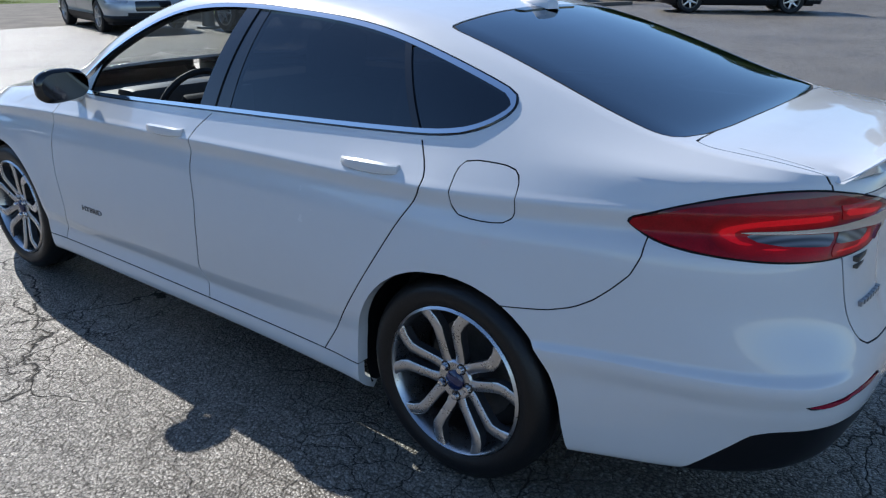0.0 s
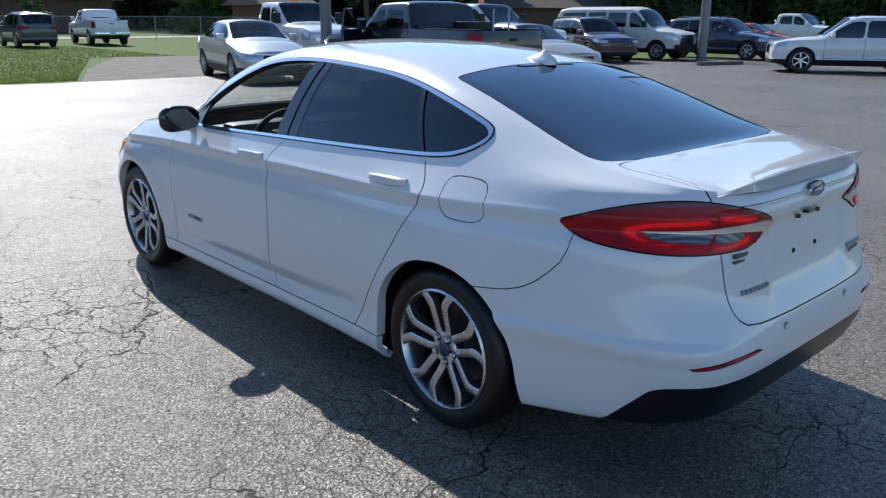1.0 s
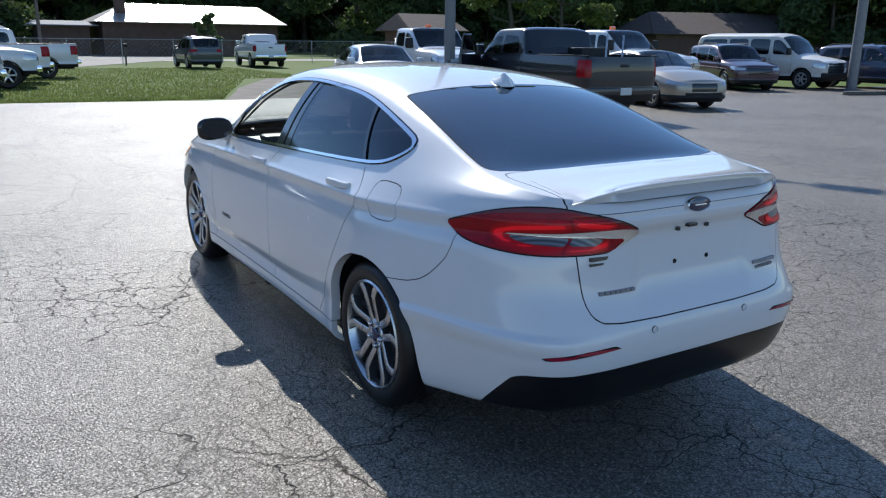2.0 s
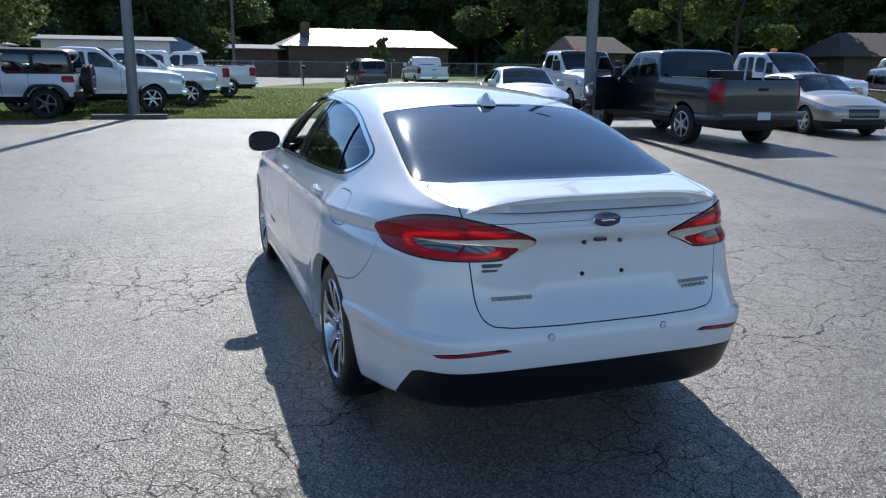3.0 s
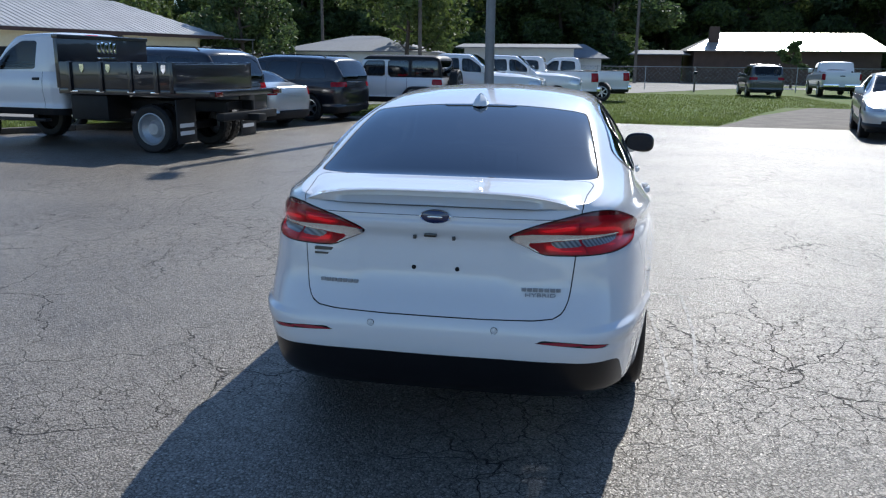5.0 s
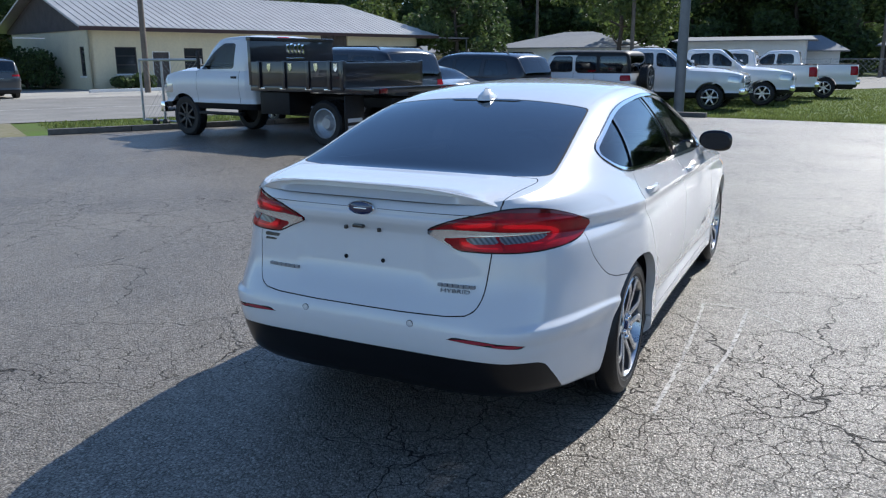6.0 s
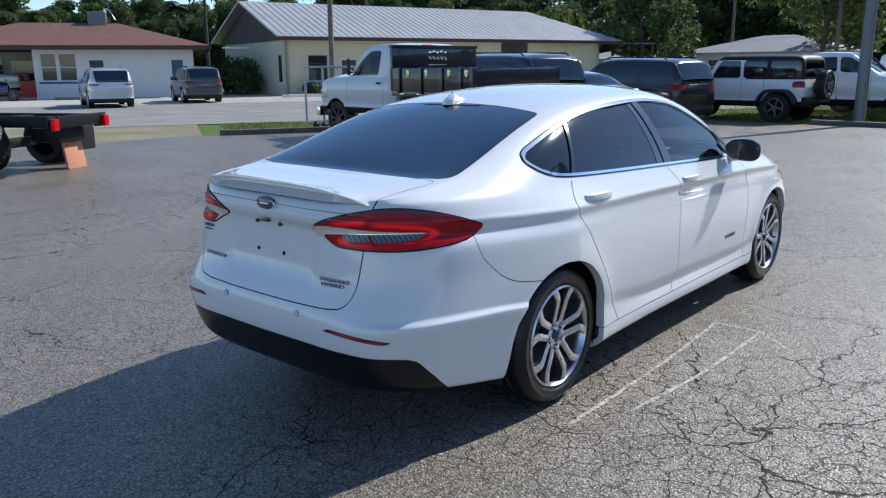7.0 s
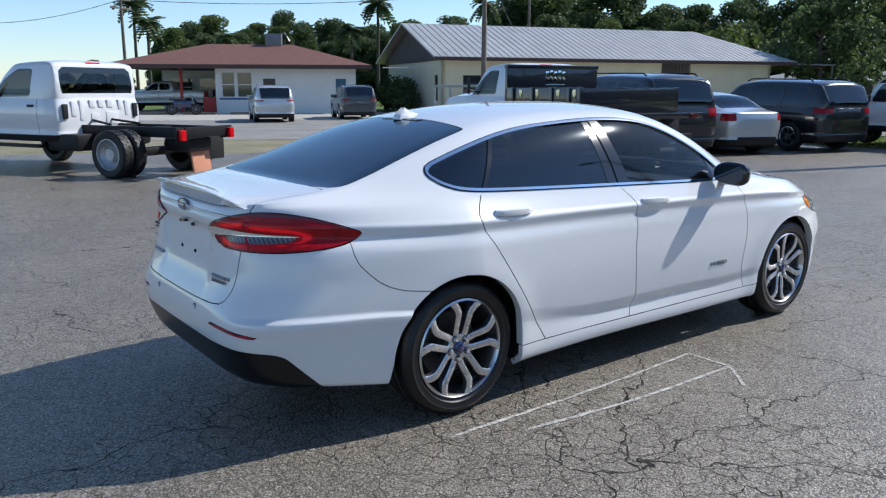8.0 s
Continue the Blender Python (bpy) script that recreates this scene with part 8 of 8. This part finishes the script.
light_pole(26.3, 12.9, 10.5, 0.19, "tall grey pole standing at a parking stop")


def utility_pole(x, y, h, label, arms=1):
    p = light_pole(x, y, h, 0.15, label, False, TIMBER_POLE, "utility_pole")
    for i in range(arms):
        part("cross_arm", box_bm(-1.1, 1.1, -0.06, 0.06, h - 0.5 - 0.7 * i, h - 0.38 - 0.7 * i, 0.01, m=pose(0, 0, 0, 0, 0, -60)), TIMBER_POLE, p)
        for k in (-1.0, -0.45, 0.45, 1.0):
            bm = bmesh.new()
            add_lathe(bm, [(h - 0.39 - 0.7 * i, 0.03), (h - 0.30 - 0.7 * i, 0.045), (h - 0.24 - 0.7 * i, 0.03), (h - 0.22 - 0.7 * i, 0.001)], 8, "z", (k * 0.5, -k * 0.866, 0))
            part("insulator", bm, WHITE_WALL, p)
    return p


UP = Vector((-29.16, 23.9, 0))
p_a, p_b, p_c, p_d = street(36, 38), street(47, -24), street(64, 14), street(64, -20)
utility_pole(UP.x, UP.y, 9.5, "weathered timber utility pole at the verge")
utility_pole(p_a.x, p_a.y, 10.0, "weathered timber utility pole beside the street")
utility_pole(p_b.x, p_b.y, 8.5, "weathered timber utility pole behind the shop")
utility_pole(p_c.x, p_c.y, 10.5, "weathered timber utility pole behind the building")
utility_pole(p_d.x, p_d.y, 9.0, "weathered timber utility pole behind the shop", 2)
utility_pole(-24.0, 66.0, 10.0, "weathered timber utility pole beyond the long building")
utility_pole(4.5, 70.0, 10.5, "weathered timber utility pole near the trees")


def wires():
    runs = [((UP.x, UP.y, 9.1), (p_a.x, p_a.y, 9.6), 0.5), ((UP.x, UP.y, 9.1), (p_b.x, p_b.y, 8.0), 0.6), ((UP.x, UP.y, 8.6), (-37.0, 33.0, 5.6), 0.4),
            ((p_a.x, p_a.y, 9.6), (-24.0, 66.0, 9.6), 0.9), ((-24.0, 66.0, 9.6), (4.5, 70.0, 10.1), 0.7), ((p_a.x, p_a.y, 8.9), (-24.0, 66.0, 8.9), 0.9), ((-24.0, 66.0, 8.9), (4.5, 70.0, 9.4), 0.7),
            ((p_c.x, p_c.y, 10.1), (p_d.x, p_d.y, 8.6), 0.8), ((p_d.x, p_d.y, 8.6), (-90.0, 5.0, 8.0), 0.9), ((p_c.x, p_c.y, 10.1), (p_a.x, p_a.y, 9.6), 0.8), ((p_b.x, p_b.y, 8.1), (-70.0, -12.0, 8.1), 0.8)]
    for p, q, s in runs:
        bm = bmesh.new()
        a, c = Vector(p), Vector(q)
        add_tube(bm, [a.lerp(c, i / 14) - Vector((0, 0, s * 4 * (i / 14) * (1 - i / 14))) for i in range(15)], 0.024, 5)
        me = bpy.data.meshes.new("overhead_cable")
        bm.to_mesh(me)
        bm.free()
        me.materials.append(CABLE)
        tagged(new("overhead_cable", me), "black overhead cable strung between timber poles", "cable", "overhead cables")


wires()


def mesh_fence(name, p, q, h, step, label, cells=0.16):
    """A chain-link fence: posts, rails and crossing wires."""
    p, q = Vector((*p, 0)), Vector((*q, 0))
    d = q - p
    L = d.length
    ob = base(name, pose(p.x, p.y, rise(p.x, p.y), 0, 0, math.degrees(math.atan2(d.y, d.x))), label, "fence")
    n = round(L / step)
    for i in range(n + 1):
        bm = bmesh.new()
        add_tube(bm, [(L * i / n, 0, -0.1), (L * i / n, 0, h + 0.05)], 0.03, 8)
        part("post", bm, GALV, ob)
    bm = bmesh.new()
    add_tube(bm, [(0, 0, h), (L, 0, h)], 0.022, 6)
    part("top_rail", bm, GALV, ob)
    bm = bmesh.new()
    k = int(L / cells)
    for i in range(-int(h / cells), k):
        for sg in (1, -1):
            x0 = i * cells if sg > 0 else (i + h / cells) * cells
            x1 = x0 + sg * h
            a, c = Vector((x0, 0.01 * sg, 0.03)), Vector((x1, 0.01 * sg, h))
            if min(x0, x1) < 0 or max(x0, x1) > L:
                continue
            t = 0.006
            v = [bm.verts.new(w) for w in (a + Vector((-t, 0, 0)), a + Vector((t, 0, 0)), c + Vector((t, 0, 0)), c + Vector((-t, 0, 0)))]
            bm.faces.new(v)
    o = part("fence_mesh", bm, GALV, ob, smooth=False)
    o["kind"] = "stuff"
    return ob


mesh_fence("lawn_fence", (-12, 52.0), (40, 50.0), 1.5, 3.2, "galvanised chain-link fence behind the lawn", 0.30)
for x in (7.2, 12.0, -1.0):
    pb = base("mail_post", pose(x, 48.5, -0.03), "short dark post with a box at the lawn", "post", "lawn posts")
    part("post", box_bm(-0.05, 0.05, -0.05, 0.05, 0, 1.1, 0.01), TIMBER_POLE, pb)
    part("post_box", box_bm(-0.1, 0.1, -0.22, 0.22, 1.1, 1.3, 0.04), FRAME_BLACK, pb)


def rolling_gate():
    m = Matrix.Translation((-13.75, 9.25, 0)) @ pose(0, 0, 0, 0, 0, -8)
    g = base("rolling_gate", m, "galvanised chain-link gate on small wheels beside the truck", "gate")
    for a, c in (((0, 0, 0.12), (0, 0, 1.62)), ((0.85, 0, 0.12), (0.85, 0, 1.62)), ((0, 0, 1.6), (2.3, 0, 1.6)), ((0, 0, 0.16), (2.3, 0, 0.16)), ((2.3, 0, 0.12), (2.3, 0, 1.62))):
        bm = bmesh.new()
        add_tube(bm, [a, c], 0.03, 8)
        part("gate_bar", bm, GALV, g)
    bm = bmesh.new()
    for i in range(-9, 15):
        for sg in (1, -1):
            x0 = i * 0.15 if sg > 0 else i * 0.15 + 1.4
            x1 = x0 + sg * 1.4
            if min(x0, x1) < 0 or max(x0, x1) > 2.3:
                continue
            v = [bm.verts.new(w) for w in ((x0 - 0.004, 0.01 * sg, 0.18), (x0 + 0.004, 0.01 * sg, 0.18), (x1 + 0.004, 0.01 * sg, 1.58), (x1 - 0.004, 0.01 * sg, 1.58))]
            bm.faces.new(v)
    part("gate_mesh", bm, GALV, g, smooth=False)["kind"] = "stuff"
    for x in (0.55, 0.95):
        bm = bmesh.new()
        add_lathe(bm, [(-0.03, 0.04), (-0.03, 0.11), (0.03, 0.11), (0.03, 0.04)], 18, "y", (x, -0.06, 0.11), True)
        part("gate_wheel", bm, RUBBER, g)


rolling_gate()
tb = base("tan_board", facing(-10.22, 1.42, (-0.89, -0.45)), "orange-tan board leaning on the truck frame end", "board")
part("board_panel", box_bm(-0.22, 0.22, -0.02, 0.02, 0.0, 0.66, 0.006, m=pose(0, 0, 0, -8, 0, 0)), material("orange-tan board", (0.55, 0.24, 0.14), 0.7, vary=0.1, scale=3.0), tb)
sign = base("street_sign", pose(-88.0, 8.0, 0.04), "white roadside sign on a tall post", "sign")
part("sign_post", box_bm(-0.12, 0.12, -0.12, 0.12, 0, 8.2, 0.02), STEEL_POLE, sign)
part("sign_panel", box_bm(-0.1, 0.1, -1.6, 1.6, 7.0, 9.3, 0.03), WHITE_WALL, sign)
part("sign_band", box_bm(-0.13, 0.13, -1.2, 1.2, 7.9, 8.4, 0.0), RED_PAINT, sign)
bk = base("motorbike", facing(-40.6, 11.6, (0.4, 0.9), 0.04), "dark motorbike parked under the shop porch", "motorbike")
for y in (-0.65, 0.65):
    simple_wheel(bk, 0, y, 1, 0.31, ALLOY_DARK, 0.12, 5)
part("bike_body", box_bm(-0.14, 0.14, -0.55, 0.45, 0.42, 0.82, 0.10), BADGE_BLUE, bk)
part("bike_seat", box_bm(-0.13, 0.13, -0.75, 0.0, 0.80, 0.92, 0.05), CABIN, bk)
bm = bmesh.new()
add_tube(bm, [(-0.35, 0.35, 1.08), (0, 0.45, 1.0), (0.35, 0.35, 1.08)], 0.018, 6)
add_tube(bm, [(0, 0.45, 1.0), (0, 0.65, 0.31)], 0.03, 6)
part("handlebar", bm, CHROME, bk)
pickup(facing(-49.5, 13.5, (-0.5, -0.86), 0.04), PAINT_SILVER, "silver pickup truck parked beyond the shop porch", "pickups at the shop")

# ---- trees and shrubs ----
BARK = material("grey-brown bark", (0.085, 0.068, 0.052), 0.95, vary=0.4, scale=4.0, bump=0.8, bump_scale=14)
LEAF = leaf_material("dark green leaves", (0.078, 0.118, 0.040), 0.5)
LEAF_LIGHT = leaf_material("yellow-green leaves", (0.105, 0.145, 0.036), 0.45)
PALM_LEAF = leaf_material("palm fronds", (0.06, 0.09, 0.032), 0.4, 2.0)


def leaf_cloud(lumps, count, size, rng):
    """Many small leaf clumps scattered through overlapping lumps of a crown."""
    verts, faces = [], []
    vol = [r[0] * r[1] * r[2] for _, r in lumps]
    tot = sum(vol)
    for (c, r), v in zip(lumps, vol):
        for _ in range(int(count * v / tot)):
            d = Vector((rng.gauss(0, 1), rng.gauss(0, 1), rng.gauss(0, 1))).normalized()
            k = rng.random() ** 0.28
            p = Vector((c[0] + d.x * r[0] * k, c[1] + d.y * r[1] * k, c[2] + d.z * r[2] * k))
            q = Euler((rng.uniform(0, 6.3), rng.uniform(0, 6.3), rng.uniform(0, 6.3))).to_matrix()
            s = size * rng.uniform(0.5, 1.3)
            i = len(verts)
            for a, b2 in ((0, -0.9), (0.55, -0.1), (0, 1.0), (-0.55, 0.1)):
                w = p + q @ Vector((a * s, b2 * s, 0.12 * s * (1 if a else -1)))
                verts.append((w.x, w.y, w.z))
            faces.append((i, i + 1, i + 2, i + 3))
    return verts, faces


def tree(name, m, h, spread_, label, seed, leaf=None, count=2600, bare=0.30, size=0.30, trunk=0.20, group="forest trees", lean=0.3, fat=1.0):
    rng = random.Random(seed)
    t = base(name, m, label, "tree", group)
    bm = bmesh.new()
    top = h * 0.86
    path = [Vector((math.sin(i * 1.3 + seed) * lean * i / 6, math.cos(i * 1.7 + seed) * lean * i / 6, top * i / 6)) for i in range(7)]
    add_tube(bm, path, trunk, 9, trunk * 0.25)
    lumps = []
    n = 9
    for i in range(n):
        z = h * (bare + (0.93 - bare) * (i + 0.5) / n)
        a = i * 2.4 + rng.uniform(-0.4, 0.4)
        reach = spread_ * (0.55 + 0.45 * math.sin(math.pi * min(1, (i + 1) / (n * 0.85)))) * rng.uniform(0.65, 1.1) * (1.0 if i < n - 2 else 0.45)
        root = path[min(5, int(6 * z / top * 0.9))]
        tip = Vector((root.x + math.cos(a) * reach, root.y + math.sin(a) * reach, z + rng.uniform(0, 0.08) * h))
        mid = root.lerp(tip, 0.5) + Vector((0, 0, -0.05 * h))
        add_tube(bm, [root, mid, tip], trunk * 0.38, 6, trunk * 0.08)
        for _ in range(3):
            o = Vector((rng.uniform(-1, 1), rng.uniform(-1, 1), rng.uniform(-0.6, 0.8))) * spread_ * 0.33
            s = spread_ * rng.uniform(0.24, 0.42) * fat
            lumps.append((tip + o, (s, s * rng.uniform(0.8, 1.2), s * rng.uniform(0.55, 0.85))))
    part("trunk", bm, BARK, t)
    v, f = leaf_cloud(lumps, count, size, rng)
    me = bpy.data.meshes.new("crown")
    me.from_pydata(v, [], f)
    me.materials.append(leaf or LEAF)
    c = new("crown", me)
    c.parent = t
    return t


def palm(m, h, label, seed, r=1.5, group="palms"):
    rng = random.Random(seed)
    t = base("palm_tree", m, label, "palm", group)
    bm = bmesh.new()
    add_tube(bm, [(0, 0, 0), (0.08, 0.03, h * 0.5), (0, 0.1, h)], 0.20, 10, 0.14)
    part("trunk", bm, BARK, t)
    for i in range(26):
        a, up = i * 2.4, rng.uniform(-0.7, 1.0)
        bm = bmesh.new()
        d = Vector((math.cos(a), math.sin(a), 0))
        sd = Vector((-d.y, d.x, 0))
        spine = [bm.verts.new(Vector((0, 0.1, h)) + d * (r * k / 9) + Vector((0, 0, r * (up * k / 9 - 0.75 * (k / 9) ** 2)))) for k in range(10)]
        for k in range(9):
            w = r * 0.42 * math.sin(math.pi * (0.12 + 0.85 * k / 8))
            for sg in (-1, 1):
                c = spine[k].co
                tip = [bm.verts.new(c + sd * sg * w * o + d * e * r - Vector((0, 0, dn * w))) for o, e, dn in ((1.0, 0.2, 0.25), (0.9, 0.12, 0.3))]
                bm.faces.new((spine[k], spine[k + 1], tip[0], tip[1]))
        part("frond", bm, PALM_LEAF, t, smooth=False)
    return t


def forest():
    rng = random.Random(11)
    kinds = []
    for k in range(6):
        kinds.append(tree("tree", pose(400, 400, 0), 15.0, 3.6, "tall dark green tree in the wood behind the lawn", 20 + k, LEAF if k % 3 else LEAF_LIGHT, 10000, 0.04, 0.26, 0.24, fat=1.5))
    # (from, to in degrees east of north, distance, height scale, number)
    spans = [(-22, 3, 88, 1.0, 14), (25, 82, 88, 1.05, 34), (-22, 84, 114, 1.25, 56), (-22, 80, 128, 1.5, 46), (-48, -22, 84, 0.56, 13), (-50, -20, 102, 0.88, 22), (-74, -46, 118, 0.68, 26), (-73, -46, 135, 0.82, 24), (-80, -75, 120, 0.34, 5)]
    n = 0
    for a0, a1, dist, s, cnt in spans:
        for i in range(cnt):
            a = math.radians(a0 + (a1 - a0) * (i + rng.uniform(0.1, 0.9)) / cnt)
            d = dist + rng.uniform(-6, 6)
            x, y = d * math.sin(a), d * math.cos(a)
            k = s * rng.uniform(0.82, 1.16)
            m = pose(x, y, rise(x, y) - 0.1, 0, 0, rng.uniform(0, 360)) @ Matrix.Diagonal((k * rng.uniform(0.95, 1.25), k * rng.uniform(0.95, 1.25), k, 1))
            src = kinds[n % 6]
            if n < 6:
                src.matrix_basis = m
            else:
                c = copy_thing(src, pose(0, 0, 0))
                c.matrix_basis = m
            n += 1


forest()
for x, y, h, sp, sd, leaf in ((-13.3, 54.5, 9.2, 4.2, 3, LEAF_LIGHT), (-25.8, 52.5, 7.2, 3.4, 5, LEAF), (35.0, 46.0, 11.0, 3.2, 7, LEAF_LIGHT), (40.5, 46.5, 11.0, 3.2, 8, LEAF_LIGHT), (-40.0, 62.0, 7.0, 3.8, 9, LEAF_LIGHT), (-33, 66.0, 7.0, 3.8, 12, LEAF_LIGHT)):
    tree("garden_tree", pose(x, y, rise(x, y) - 0.1), h, sp, "broad green tree with spreading limbs near the houses", sd, leaf, 5200, 0.34, 0.24, 0.22, "garden trees")
tree("garden_tree", pose(16.2, 62.0, -0.1), 3.7, 0.8, "small round-crowned tree in front of the house", 31, LEAF, 1500, 0.45, 0.16, 0.10, "garden trees")
for az, el, d, r in ((-73.9, 6.05, 98, 2.1), (-73.1, 4.9, 96, 1.9), (-57.6, 6.5, 92, 2.0), (-50.0, 6.4, 96, 1.8), (-68.0, 3.9, 95, 1.6), (-59.5, 4.6, 90, 1.8)):
    x, y = 3.6 + d * math.sin(radians(az)), -3.5 + d * math.cos(radians(az))
    palm(pose(x, y, rise(x, y)), 1.5 + d * math.tan(radians(el)) - r * 0.5, "tall slender palm above the tree line", int(d * 7 + el * 10), r)


def shrub(m, h, w, label, seed, leaf=None, count=900):
    rng = random.Random(seed)
    s = base("shrub", m, label, "shrub", "shrubs")
    bm = bmesh.new()
    for i in range(5):
        a = i * 1.26
        add_tube(bm, [(0, 0, 0), (math.cos(a) * w * 0.25, math.sin(a) * w * 0.25, h * 0.6)], 0.03, 5, 0.01)
    part("stem", bm, BARK, s)
    lumps = [((rng.uniform(-0.4, 0.4) * w, rng.uniform(-0.4, 0.4) * w, h * rng.uniform(0.3, 0.75)), (w * 0.32, w * 0.32, h * 0.28)) for _ in range(7)]
    v, f = leaf_cloud(lumps, count, 0.13, rng)
    me = bpy.data.meshes.new("foliage")
    me.from_pydata(v, [], f)
    me.materials.append(leaf or LEAF)
    c = new("foliage", me)
    c.parent = s


gx, gy = Vector((0.30, 0.954)).normalized(), Vector((-0.954, 0.30)).normalized()
for a, c, h, w, sd in ((-1.2, 3.8, 2.3, 2.0, 1), (-1.4, 5.8, 2.6, 2.2, 2), (-1.2, 8.0, 2.1, 1.8, 3), (1.6, -0.9, 0.95, 1.3, 4), (2.4, -0.9, 0.8, 1.0, 5)):
    x, y = -34.2 + gx.x * a + gy.x * c, 24.9 + gx.y * a + gy.y * c
    shrub(pose(x, y, 0.03), h, w, "dark shrub against the cream building", sd)
for r, q, h, w, sd in ((46, 1.3, 1.9, 1.6, 6), (48, 2.2, 2.2, 1.8, 7)):
    p = street(r, q)
    shrub(pose(p.x, p.y, 0.03), h, w, "yellow-green shrub beside the shop", sd, LEAF_LIGHT)

# grass blades on the near lawn edge and the verge
def grass(name, spots, n, h, label, seed):
    rng = random.Random(seed)
    verts, faces = [], []
    for _ in range(n):
        x, y = spots(rng)
        z = rise(x, y) - 0.03
        a = rng.uniform(0, 6.3)
        k = h * rng.uniform(0.5, 1.3)
        w = 0.012 + 0.012 * rng.random()
        dx, dy = math.cos(a) * w, math.sin(a) * w
        lx, ly = rng.uniform(-0.5, 0.5) * k, rng.uniform(-0.5, 0.5) * k
        i = len(verts)
        verts += [(x - dx, y - dy, z), (x + dx, y + dy, z), (x + lx, y + ly, z + k)]
        faces.append((i, i + 1, i + 2))
    me = bpy.data.meshes.new(name)
    me.from_pydata(verts, [], faces)
    me.materials.append(leaf_material("grass blades", (0.17, 0.21, 0.055), 0.35, 0.8))
    tagged(new(name, me), label, "grass", "", "stuff")


def lawn_spot(r):
    while True:
        x, y = r.uniform(-12, 12), 17.9 + 25 * r.random() ** 1.7
        if not (y < 29 and x > 3.7 + (y - 16.6) * 0.38):
            return x, y


grass("lawn_grass", lawn_spot, 60000, 0.06, "short green lawn grass blades", 4)
def verge_spot(r):
    p = street(15.5 + 3.6 * r.random(), -1.2 + 12 * r.random())
    return p.x, p.y


grass("verge_grass", verge_spot, 9000, 0.09, "short green verge grass blades", 5)
